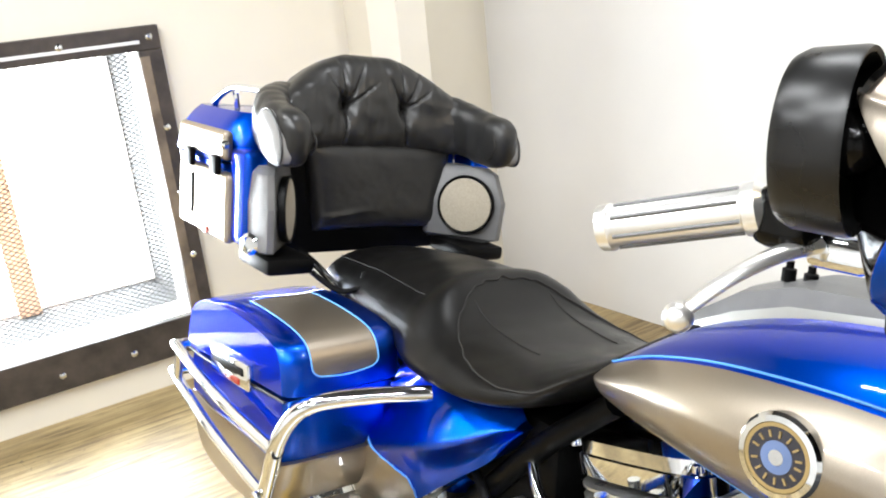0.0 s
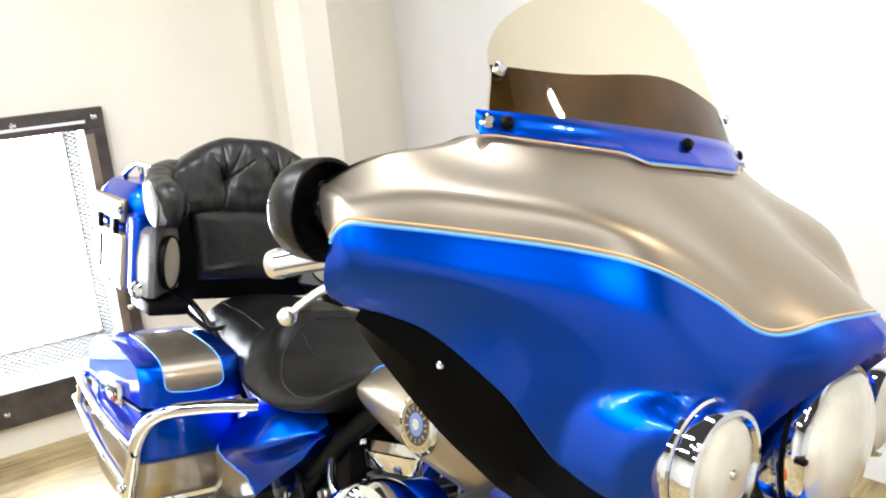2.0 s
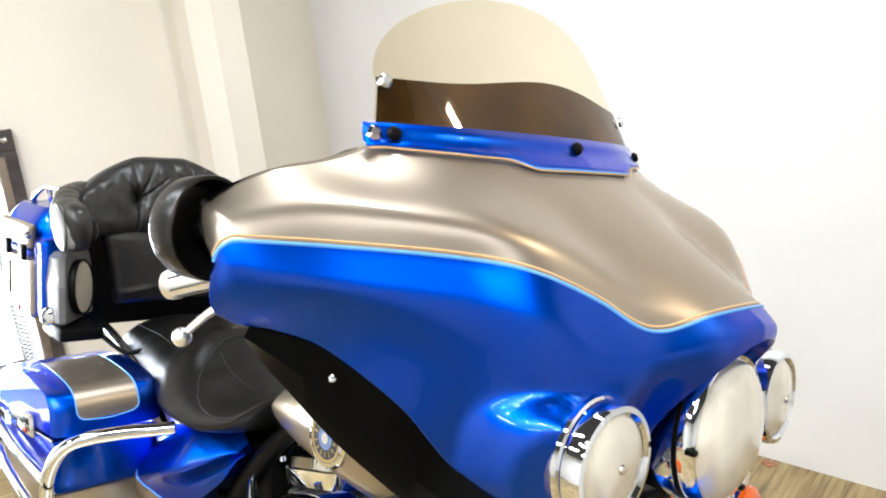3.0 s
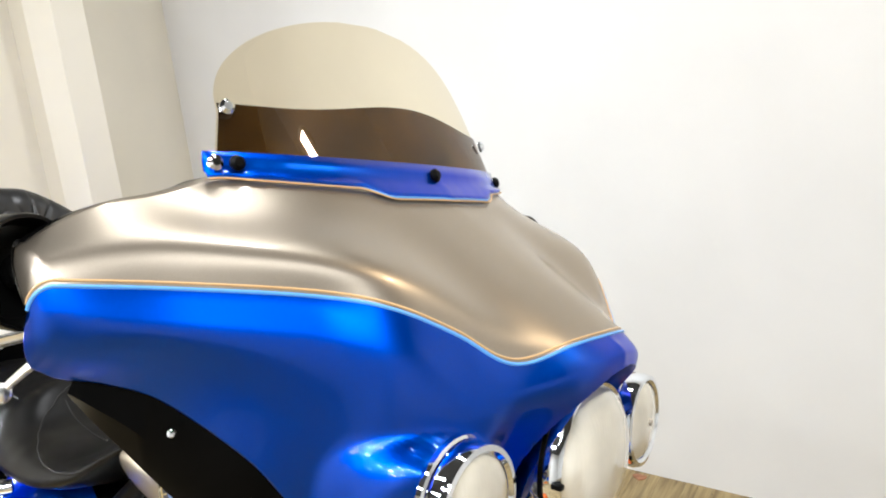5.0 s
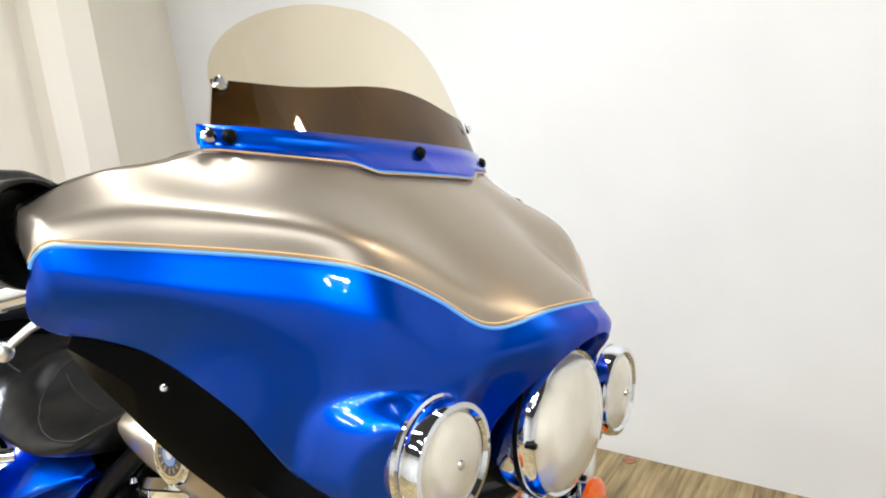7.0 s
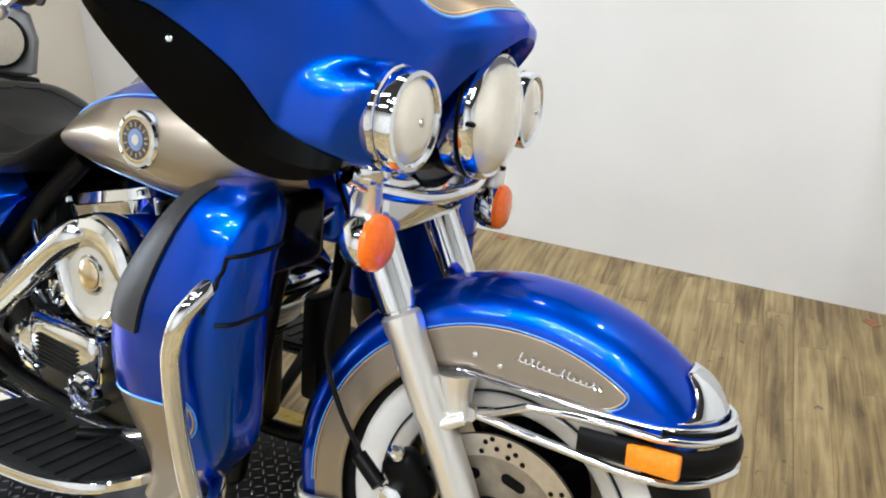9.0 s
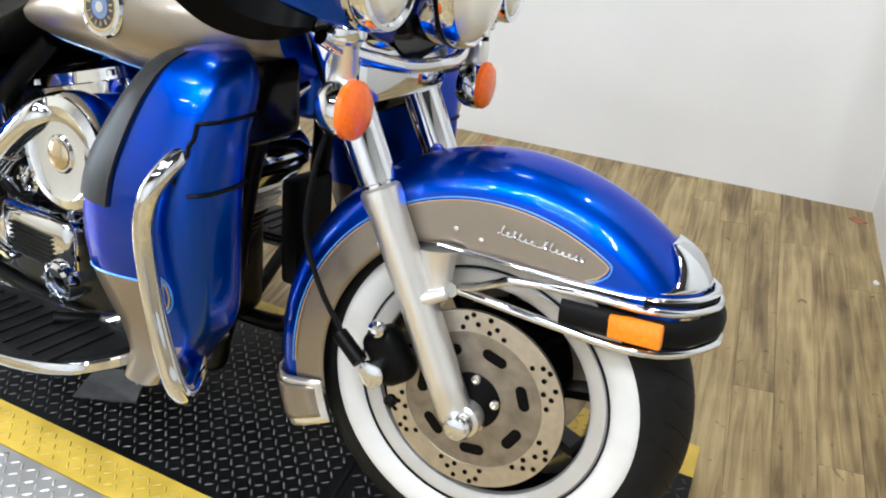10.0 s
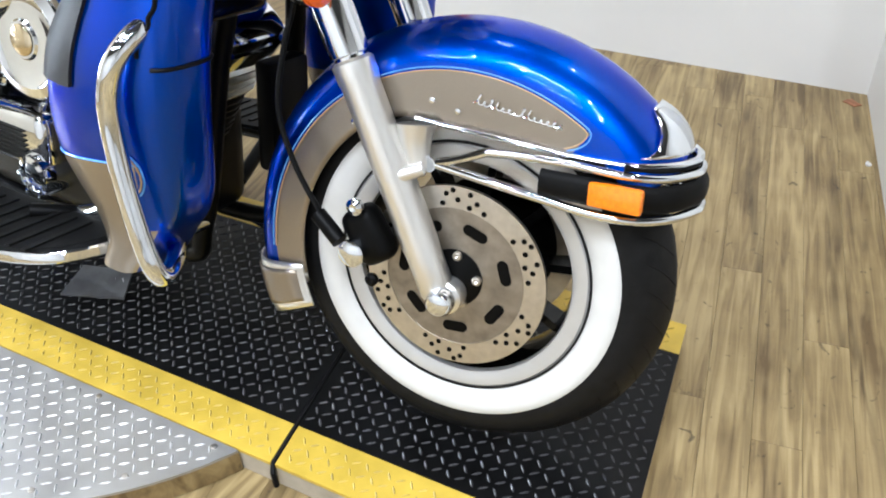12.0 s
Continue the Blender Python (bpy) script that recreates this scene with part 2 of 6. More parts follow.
def wood_material():
    m = mat("weathered_oak_plank", (0.33, 0.26, 0.17), 0.42, bump=0.12, bump_scale=90)
    nt = m.node_tree
    b = nt.nodes["Principled BSDF"]
    co = nt.nodes.new("ShaderNodeTexCoord")
    info = nt.nodes.new("ShaderNodeObjectInfo")
    shift = nt.nodes.new("ShaderNodeVectorMath")
    shift.operation = "MULTIPLY_ADD"
    shift.inputs[1].default_value = (1, 1, 1)
    nt.links.new(co.outputs["Object"], shift.inputs[0])
    wide = nt.nodes.new("ShaderNodeVectorMath")
    wide.operation = "SCALE"
    wide.inputs[0].default_value = (13.0, 7.0, 3.0)
    nt.links.new(info.outputs["Random"], wide.inputs["Scale"])
    nt.links.new(wide.outputs["Vector"], shift.inputs[2])
    stretch = nt.nodes.new("ShaderNodeMapping")
    stretch.inputs["Scale"].default_value = (26, 1.5, 8)
    nt.links.new(shift.outputs["Vector"], stretch.inputs["Vector"])
    grain = nt.nodes.new("ShaderNodeTexNoise")
    grain.inputs["Scale"].default_value, grain.inputs["Detail"].default_value, grain.inputs["Distortion"].default_value = 2.4, 10.0, 0.8
    nt.links.new(stretch.outputs["Vector"], grain.inputs["Vector"])
    blotch = nt.nodes.new("ShaderNodeTexNoise")
    blotch.inputs["Scale"].default_value, blotch.inputs["Detail"].default_value = 3.5, 4.0
    nt.links.new(shift.outputs["Vector"], blotch.inputs["Vector"])
    ramp = nt.nodes.new("ShaderNodeValToRGB")
    ramp.color_ramp.elements[0].position, ramp.color_ramp.elements[0].color = 0.36, (0.125, 0.080, 0.032, 1)
    ramp.color_ramp.elements[1].position, ramp.color_ramp.elements[1].color = 0.62, (0.43, 0.325, 0.155, 1)
    mid = ramp.color_ramp.elements.new(0.5)
    mid.color = (0.285, 0.205, 0.090, 1)
    add = nt.nodes.new("ShaderNodeMath")
    add.operation = "MULTIPLY_ADD"
    add.inputs[1].default_value = 0.55
    nt.links.new(grain.outputs["Fac"], add.inputs[0])
    half = nt.nodes.new("ShaderNodeMath")
    half.operation = "MULTIPLY"
    half.inputs[1].default_value = 0.45
    nt.links.new(blotch.outputs["Fac"], half.inputs[0])
    nt.links.new(half.outputs[0], add.inputs[2])
    nt.links.new(add.outputs[0], ramp.inputs["Fac"])
    # dark stains and knots
    spots = nt.nodes.new("ShaderNodeTexNoise")
    spots.inputs["Scale"].default_value, spots.inputs["Detail"].default_value, spots.inputs["Distortion"].default_value = 0.55, 6.0, 1.0
    nt.links.new(stretch.outputs["Vector"], spots.inputs["Vector"])
    cut = nt.nodes.new("ShaderNodeMapRange")
    cut.inputs["From Min"].default_value, cut.inputs["From Max"].default_value = 0.58, 0.74
    cut.inputs["To Min"].default_value, cut.inputs["To Max"].default_value = 1.0, 0.66
    nt.links.new(spots.outputs["Fac"], cut.inputs["Value"])
    tone = nt.nodes.new("ShaderNodeVectorMath")
    tone.operation = "SCALE"
    nt.links.new(ramp.outputs["Color"], tone.inputs[0])
    nt.links.new(cut.outputs["Result"], tone.inputs["Scale"])
    # small dents and chips with dirt in them
    chips = nt.nodes.new("ShaderNodeTexNoise")
    chips.inputs["Scale"].default_value, chips.inputs["Detail"].default_value, chips.inputs["Distortion"].default_value = 26.0, 3.0, 1.5
    nt.links.new(shift.outputs["Vector"], chips.inputs["Vector"])
    worn = nt.nodes.new("ShaderNodeMapRange")
    worn.inputs["From Min"].default_value, worn.inputs["From Max"].default_value = 0.67, 0.75
    worn.inputs["To Min"].default_value, worn.inputs["To Max"].default_value = 1.0, 0.35
    nt.links.new(chips.outputs["Fac"], worn.inputs["Value"])
    chipped = nt.nodes.new("ShaderNodeVectorMath")
    chipped.operation = "SCALE"
    nt.links.new(tone.outputs["Vector"], chipped.inputs[0])
    nt.links.new(worn.outputs["Result"], chipped.inputs["Scale"])
    nt.links.new(chipped.outputs["Vector"], b.inputs["Base Color"])
    return m


M_WOOD = wood_material()
M_PLATE_BLACK = mat("black_painted_checker_plate", (0.0035, 0.0035, 0.0038), 0.40, 0.0, vary=0.4, scale=8, rough_vary=0.1, spec=0.20)
M_TREAD_BLACK = mat("worn_black_tread", (0.040, 0.040, 0.043), 0.32, 0.0, vary=0.5, scale=25, spec=0.6)
M_TREAD_YELLOW = mat("worn_yellow_tread", (0.50, 0.36, 0.07), 0.38, 0.0, vary=0.3, scale=40)
M_TREAD_GREY = mat("bright_worn_tread", (0.62, 0.62, 0.62), 0.3, 0.7, vary=0.15, scale=40)
M_OFFCUT = mat("dull_grey_plate", (0.11, 0.11, 0.112), 0.4, 0.3, vary=0.3, scale=20)
M_SCRAP = mat("reddish_brown_paper", (0.34, 0.15, 0.08), 0.7, vary=0.35, scale=60)
M_BASE = mat("pale_dusty_timber", (0.42, 0.37, 0.29), 0.6, vary=0.25, scale=16, bump=0.2, bump_scale=90)
M_PLATE_YELLOW = mat("yellow_safety_paint", (0.62, 0.43, 0.055), 0.42, vary=0.15, scale=14, rough_vary=0.08)
M_PLATE_GREY = mat("bare_aluminium_checker_plate", (0.40, 0.39, 0.37), 0.42, 0.55, vary=0.12, scale=9, rough_vary=0.08)


# ---- helpers for building ----
def part(name, bm, material, parent, label="", smooth=True):
    me = bpy.data.meshes.new(name)
    bm.normal_update()
    bm.to_mesh(me)
    bm.free()
    mats = material if isinstance(material, (list, tuple)) else [material]
    for m in mats:
        me.materials.append(m)
    if smooth:
        me.polygons.foreach_set("use_smooth", [True] * len(me.polygons))
        me.set_sharp_from_angle(angle=radians(38))
    ob = new(name, me)
    ob.parent = parent
    if label:
        ob["label"] = label
    return ob


def spline(points, count):
    """A smooth curve through the points: count places along it."""
    pts = [Vector(p) for p in points]
    ext = [2 * pts[0] - pts[1]] + pts + [2 * pts[-1] - pts[-2]]
    out = []
    for i in range(count):
        u = i / (count - 1) * (len(pts) - 1)
        k = min(int(u), len(pts) - 2)
        t = u - k
        a, b, c, d = ext[k], ext[k + 1], ext[k + 2], ext[k + 3]
        out.append(0.5 * (2 * b + (c - a) * t + (2 * a - 5 * b + 4 * c - d) * t * t + (3 * b - a - 3 * c + d) * t ** 3))
    return out


def skin(rings, closed=True, cap=True, bm=None, index=None):
    """Quads between rings of equally many places."""
    bm = bm or bmesh.new()
    vs = [[bm.verts.new(p) for p in ring] for ring in rings]
    n = len(rings[0])
    for i in range(len(rings) - 1):
        for j in range(n if closed else n - 1):
            k = (j + 1) % n
            f = bm.faces.new((vs[i][j], vs[i + 1][j], vs[i + 1][k], vs[i][k]))
            if index:
                f.material_index = index(i, j)
    if cap and closed:
        bm.faces.new(vs[0])
        bm.faces.new(list(reversed(vs[-1])))
    bmesh.ops.recalc_face_normals(bm, faces=bm.faces) if closed and cap else None
    return bm


def tube(points, radius, segs=10, count=0, bm=None, flat=1.0, cap=True):
    """A pipe along a smooth line. radius: one number, or one for each end."""
    pts = spline(points, count) if count else [Vector(p) for p in points]
    r0, r1 = (radius, radius) if not isinstance(radius, tuple) else radius
    rings = []
    up = None
    for i, p in enumerate(pts):
        d = (pts[min(i + 1, len(pts) - 1)] - pts[max(i - 1, 0)]).normalized()
        if up is None:
            up = Vector((0, 0, 1)) if abs(d.z) < 0.9 else Vector((0, 1, 0))
        side = d.cross(up).normalized()
        up = side.cross(d).normalized()
        r = r0 + (r1 - r0) * i / (len(pts) - 1)
        rings.append([p + side * r * math.cos(a) + up * r * flat * math.sin(a) for a in (2 * math.pi * k / segs for k in range(segs))])
    return skin(rings, True, cap, bm)


def lathe(profile, m=None, segs=40, bm=None, cap=True):
    """A body of revolution about its own z, from (radius, z) pairs, set by the matrix m."""
    m = m or Matrix()
    rings = [[m @ Vector((max(r, 1e-4) * math.cos(a), max(r, 1e-4) * math.sin(a), z)) for a in (2 * math.pi * k / segs for k in range(segs))] for r, z in profile]
    return skin(rings, True, cap, bm)


def aim(place, direction):
    """A matrix at place whose z points along direction."""
    return Matrix.Translation(place) @ Vector(direction).to_track_quat("Z", "Y").to_matrix().to_4x4()


def box(centre, size, bevel=0.0, segs=2, m=None, bm=None):
    own = bmesh.new()
    bmesh.ops.create_cube(own, size=1.0)
    bmesh.ops.scale(own, vec=size, verts=own.verts)
    if bevel:
        bmesh.ops.bevel(own, geom=list(own.edges), offset=bevel, segments=segs, profile=0.5, affect="EDGES")
    bmesh.ops.translate(own, vec=centre, verts=own.verts)
    if m:
        bmesh.ops.transform(own, matrix=m, verts=own.verts)
    if bm is None:
        return own
    tmp = bpy.data.meshes.new("tmp")
    own.to_mesh(tmp)
    own.free()
    bm.from_mesh(tmp)
    bpy.data.meshes.remove(tmp)
    return bm


def oval(cx, cy, a, b, count=28, power=2.5):
    """Places on a rounded rectangle round (cx, cy) in a plane."""
    out = []
    for k in range(count):
        t = 2 * math.pi * k / count
        c, s = math.cos(t), math.sin(t)
        out.append((cx + a * math.copysign(abs(c) ** (2 / power), c), cy + b * math.copysign(abs(s) ** (2 / power), s)))
    return out


def mirrored(bm):
    """The same shape on the other side of the bike's middle plane, added."""
    got = bmesh.ops.duplicate(bm, geom=list(bm.verts) + list(bm.edges) + list(bm.faces))
    vs = [g for g in got["geom"] if isinstance(g, bmesh.types.BMVert)]
    bmesh.ops.scale(bm, vec=(1, -1, 1), verts=vs)
    bmesh.ops.reverse_faces(bm, faces=[g for g in got["geom"] if isinstance(g, bmesh.types.BMFace)])
    return bm


def flip(bm):
    bmesh.ops.scale(bm, vec=(1, -1, 1), verts=bm.verts)
    bmesh.ops.reverse_faces(bm, faces=bm.faces)
    return bm


def structure(name, bm, material, label, category, smooth=False):
    ob = part(name, bm, material, None, "", smooth)
    return tagged(ob, label, category, kind="structure")


def empty(name, m, label, category, group=""):
    ob = new(name)
    ob.empty_display_size = 0.05
    ob.matrix_world = m
    return tagged(ob, label, category, group)


# ---- the room ----
FLOOR = -0.055
WALL_TOP = 3.1


def wall(name, a, b, label, thick=0.12, holes=(), low=FLOOR - 0.1, paint=None):
    """A wall from a to b (plan), its face on the line, its thickness on the far side. holes: (from, to, bottom, top) along it."""
    a, b = Vector((a[0], a[1], 0)), Vector((b[0], b[1], 0))
    d = (b - a).normalized()
    n = Vector((-d.y, d.x, 0))
    bm = bmesh.new()
    pieces, last = [], 0.0
    length = (b - a).length
    for h0, h1, z0, z1 in holes:
        pieces += [(last, h0, low, WALL_TOP), (h0, h1, low, z0), (h0, h1, z1, WALL_TOP)]
        last = h1
    pieces.append((last, length, low, WALL_TOP))
    for s0, s1, z0, z1 in pieces:
        vs = []
        for off in (0, thick):
            for s, z in ((s0, z0), (s1, z0), (s1, z1), (s0, z1)):
                vs.append(bm.verts.new(a + d * s + n * off + Vector((0, 0, z))))
        for f in ((0, 1, 2, 3), (7, 6, 5, 4), (0, 4, 5, 1), (1, 5, 6, 2), (2, 6, 7, 3), (3, 7, 4, 0)):
            bm.faces.new([vs[i] for i in f])
    bmesh.ops.recalc_face_normals(bm, faces=bm.faces)
    return structure(name, bm, paint or M_WALL, label, "wall")


REAR_X = -3.21
WIN_R, WIN_L, WIN_B, WIN_T = -0.115, -1.55, 0.215, 1.195
wall("wall_rear", (REAR_X, -4.2), (REAR_X, 0.72), "cream painted rear wall with a mesh-covered window", holes=((-1.55 + 4.2, -0.115 + 4.2, WIN_B, WIN_T),), thick=0.16, paint=M_CREAM)
wall("wall_pier_side", (REAR_X, 0.70), (-2.80, 0.70), "cream painted side of a wall pier", paint=M_CREAM)
wall("wall_pier_face", (-2.80, 0.70), (-3.19, 1.37), "cream painted slanting face of a wall pier", paint=M_CREAM)
wall("wall_left", (-3.19, 1.345), (0.312, 1.745), "long white painted wall behind the motorcycle")
wall("wall_front", (0.312, 1.745), (0.60, 0.72), "white painted end wall")
wall("wall_front_return", (0.60, 0.72), (4.2, 0.5), "white painted wall")
wall("wall_far", (4.2, 0.5), (4.2, -4.2), "plain pale painted wall", paint=M_DIMWALL)
wall("wall_back", (4.2, -4.2), (REAR_X, -4.2), "plain pale painted wall", paint=M_DIMWALL)
structure("ceiling", box((0.4, -1.2, WALL_TOP + 0.06), (8.6, 7.2, 0.12)), M_CEIL, "plain dark painted ceiling", "ceiling")
structure("floor_slab", box((0.4, -1.2, FLOOR - 0.075), (8.6, 7.2, 0.13)), M_SATIN, "dark subfloor under the planks", "floor")

for lx, ly in TUBES:
    lamp = empty("ceiling_light", pose(lx, ly, WALL_TOP), "long white ceiling light fitting", "ceiling light", "ceiling lights")
    part("housing", box((0, 0, -0.035), (1.26, 0.16, 0.07), 0.01), M_FITTING, lamp, "white metal housing")
for lx, ly in SPOTS:
    lamp = empty("spot_lamp", pose(lx, ly, WALL_TOP), "small round ceiling spot lamp", "spot lamp", "ceiling spots")
    part("can", lathe([(0.075, 0), (0.075, -0.12), (0.07, -0.165), (0.066, -0.165), (0.06, -0.13)], Matrix(), 24, cap=False), M_FITTING, lamp, "white metal can")

spot = empty("wall_spot_lamp", Matrix.Translation(WALL_SPOT), "small white spot lamp on a bracket high on the wall", "spot lamp")
part("can", lathe([(0.070, -0.006), (0.072, 0.004), (0.070, 0.10), (0.050, 0.13), (0.0, 0.135)], aim((0, 0, 0), -SPOT_WAY), 28, cap=False), M_FITTING, spot, "white metal can")
part("bracket", tube([-SPOT_WAY * 0.12, Vector((0.105, 0.085, 0.10)), Vector((0.150, 0.075, 0.10))], 0.010, 10), M_FITTING, spot, "white bracket arm")

# window in the rear wall: timber frame, bolts, wire mesh, daylight behind
window = empty("window_1", pose(REAR_X, (WIN_L + WIN_R) / 2, (WIN_B + WIN_T) / 2), "window with a dark timber frame and wire mesh", "window")
window["kind"] = "structure"
WC = Vector((REAR_X, (WIN_L + WIN_R) / 2, (WIN_B + WIN_T) / 2))
FW = 0.082
wide, high = WIN_R - WIN_L, WIN_T - WIN_B
for nm, cy, cz, sy, sz in (("frame_rail", 0, high / 2 + FW / 2, wide + 2 * FW, FW), ("frame_rail", 0, -high / 2 - 0.072, wide + 2 * FW, 0.144), ("frame_stile", wide / 2 + FW / 2, 0, FW, high), ("frame_stile", -wide / 2 - FW / 2, 0, FW, high)):
    part(nm, box((0.018, cy, cz), (0.036, sy, sz), 0.004), M_FRAME, window, "dark weathered timber with bolts", False)
bolt = lathe([(0.012, 0), (0.012, 0.004), (0.006, 0.008), (0.0, 0.009)], aim((0.036, 0, 0), (1, 0, 0)), 12)
bolt_mesh = part("bolt", bolt, M_CHROME, window)
spots = [(wide / 2 + 0.045, z) for z in (high / 2 + 0.045, 0.22, -0.02, -0.26)] + [(y, high / 2 + 0.045) for y in (0.47, 0.17, -0.13, -0.43)] + [(y, -high / 2 - 0.085) for y in (0.48, 0.23, -0.02, -0.27, -0.5)]
bolt_mesh.location = (0, spots[0][0], spots[0][1])
for y, z in spots[1:]:
    ob = new("bolt", bolt_mesh.data)
    ob.parent = window
    ob.location = (0, y, z)
part("white_strip", box((0.0375, 0.0, high / 2 + 0.030), (0.004, wide + 0.02, 0.012), 0.001), M_FITTING, window, "white weather strip", False)
part("inner_stile", box((0.0375, wide / 2 + 0.018, -0.005), (0.006, 0.034, high - 0.03), 0.002), M_BROWN, window, "worn brown timber strip", False)
wires = bmesh.new()
SLOPE, PITCH = 0.63, 0.0175
n_wires = int((high + SLOPE * wide) / PITCH)
for k in range(n_wires):
    for sgn in (1, -1):
        c = -(high + SLOPE * wide) / 2 + (k + 0.5) * PITCH
        ends = []
        for y in (-wide / 2, wide / 2):
            z = min(max(c + sgn * SLOPE * y, -high / 2), high / 2)
            ends.append(Vector((-0.006 - 0.002 * sgn, sgn * (z - c) / SLOPE, z)))
        if (ends[1] - ends[0]).length > 0.02:
            tube(ends, 0.0015, 4, bm=wires, cap=False)
tagged(part("wire_mesh", wires, M_WIRE, window, "fine diamond wire mesh"), kind="stuff")
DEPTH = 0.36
# reveal boards, coloured dark so they look dimmer than the daylight
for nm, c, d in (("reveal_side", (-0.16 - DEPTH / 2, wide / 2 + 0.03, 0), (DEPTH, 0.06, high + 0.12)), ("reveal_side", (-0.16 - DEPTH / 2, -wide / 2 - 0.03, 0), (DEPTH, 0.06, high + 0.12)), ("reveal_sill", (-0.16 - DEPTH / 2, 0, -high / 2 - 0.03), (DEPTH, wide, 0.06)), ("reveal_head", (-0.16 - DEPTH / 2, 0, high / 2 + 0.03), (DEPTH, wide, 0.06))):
    part(nm, box(c, d), M_REVEAL, window, "white window reveal, its shade put into a grey colour", False)
structure("backdrop", box((REAR_X - 0.56, -0.83, 0.70), (0.02, 1.9, 1.5)), M_SKYGLOW, "bright overexposed daylight outside the window", "backdrop")
structure("outside_post", box((REAR_X - 0.47, -0.62, 0.706), (0.06, 0.085, 0.976), 0.004), M_ORANGE, "orange painted post outside the window", "post")

# ---- the display platform ----
PLAT = pose(0, -0.20, 0, 0, 0, 6.6)


def plan_slab(points, top, bottom):
    bm = bmesh.new()
    up = [bm.verts.new((x, y, top)) for x, y in points]
    dn = [bm.verts.new((x, y, bottom)) for x, y in points]
    bm.faces.new(up)
    bm.faces.new(list(reversed(dn)))
    for i in range(len(points)):
        j = (i + 1) % len(points)
        bm.faces.new((up[i], dn[i], dn[j], up[j]))
    bmesh.ops.recalc_face_normals(bm, faces=bm.faces)
    return bm


def treads(bm, inside, x0, x1, y0, y1, z, pitch=0.0215, size=0.0098):
    """Raised lens-shaped bars in the crossed pattern of checker plate."""
    nx, ny = int((x1 - x0) / pitch), int((y1 - y0) / pitch)
    for i in range(nx + 1):
        for j in range(ny + 1):
            x, y = x0 + i * pitch, y0 + j * pitch
            if not inside(x, y):
                continue
            a = radians(38 if (i + j) % 2 else -52)
            c, s = math.cos(a), math.sin(a)
            ring = []
            for u, v in ((-1, 0), (-0.45, -0.21), (0.45, -0.21), (1, 0), (0.45, 0.21), (-0.45, 0.21)):
                ring.append(bm.verts.new((x + size * (u * c - v * s), y + size * (u * s + v * c), z)))
            r0 = bm.verts.new((x - size * 0.5 * c, y - size * 0.5 * s, z + 0.0021))
            r1 = bm.verts.new((x + size * 0.5 * c, y + size * 0.5 * s, z + 0.0021))
            for f in ((ring[0], ring[1], r0), (ring[1], ring[2], r1, r0), (ring[2], ring[3], r1), (ring[3], ring[4], r1), (ring[4], ring[5], r0, r1), (ring[5], ring[0], r0)):
                bm.faces.new(f).material_index = 1
    return bm


platform = empty("display_platform", PLAT, "black checker-plate display platform with yellow painted edges", "platform")
SEAM = 0.005


def strip(x_lo, x_hi, y_lo, y_hi, top=0.0):
    """A deck piece whose ends follow the given lines."""
    return plan_slab([(x_lo(y_lo), y_lo), (x_hi(y_lo), y_lo), (x_hi(y_hi), y_hi), (x_lo(y_hi), y_hi)], top, -0.007)


def front_edge(y):
    return 0.365 - 0.09 * y


def seam_line(y):
    return -0.242 - 0.148 * y


for lo, hi in ((lambda y: seam_line(y) + SEAM, front_edge), (lambda y: -2.12, lambda y: seam_line(y) - SEAM)):
    for kind, y0, y1, m in (("yellow_edge", -0.09, -0.001, M_PLATE_YELLOW), ("deck_plate", 0.001, 0.469, M_PLATE_BLACK), ("yellow_edge", 0.471, 0.56, M_PLATE_YELLOW)):
        bm = strip(lo, hi, y0, y1)
        treads(bm, lambda x, y: lo(y) + 0.012 < x < hi(y) - 0.012 and y0 + 0.008 < y < y1 - 0.008, -2.12, 0.5, y0, y1, 0.0)
        part(kind, bm, [m, M_TREAD_YELLOW if kind == "yellow_edge" else M_TREAD_BLACK], platform, "yellow painted checker plate" if kind == "yellow_edge" else "black checker plate", False)
for lo, hi in ((lambda y: seam_line(y) + SEAM, front_edge), (lambda y: -2.12, lambda y: seam_line(y) - SEAM)):
    part("timber_base", plan_slab([(lo(-0.088), -0.088), (hi(-0.088) - 0.002, -0.088), (hi(0.558) - 0.002, 0.558), (lo(0.558), 0.558)], -0.0075, FLOOR + 0.002), M_BASE, platform, "pale timber base", False)
part("seam_strip", tube([(seam_line(0.46), 0.46, -0.002), (seam_line(-0.088), -0.088, -0.002), (seam_line(-0.1) + 0.004, -0.099, -0.012), (seam_line(-0.1) + 0.01, -0.102, -0.04)], 0.005, 6), M_RUBBERMAT, platform, "black rubber seam strip")

# round aluminium turntable plate beside the platform
TT_C, TT_R = Vector((-0.88, 0.235)), 0.665
turntable = empty("turntable_plate", PLAT, "round aluminium checker-plate turntable with a timber rim", "turntable")
half = math.asin(0.327 / TT_R)
arc = [(TT_C.x + TT_R * math.cos(a), TT_C.y + TT_R * math.sin(a)) for a in (-half - (math.pi - 2 * half) * k / 48 for k in range(49))]
plate = plan_slab(arc, -0.001, -0.007)
treads(plate, lambda x, y: (x - TT_C.x) ** 2 + (y - TT_C.y) ** 2 < (TT_R - 0.016) ** 2 and y < -0.102, TT_C.x - 0.66, TT_C.x + 0.66, -0.45, -0.1, -0.001, 0.0225, 0.0105)
part("checker_plate", plate, [M_PLATE_GREY, M_TREAD_GREY], turntable, "bare aluminium checker plate", False)
part("rim", plan_slab(arc, -0.0075, FLOOR + 0.002), M_WOOD, turntable, "pale timber rim", False)
screw = lathe([(0.006, 0), (0.0055, 0.002), (0.0, 0.003)], Matrix(), 10)
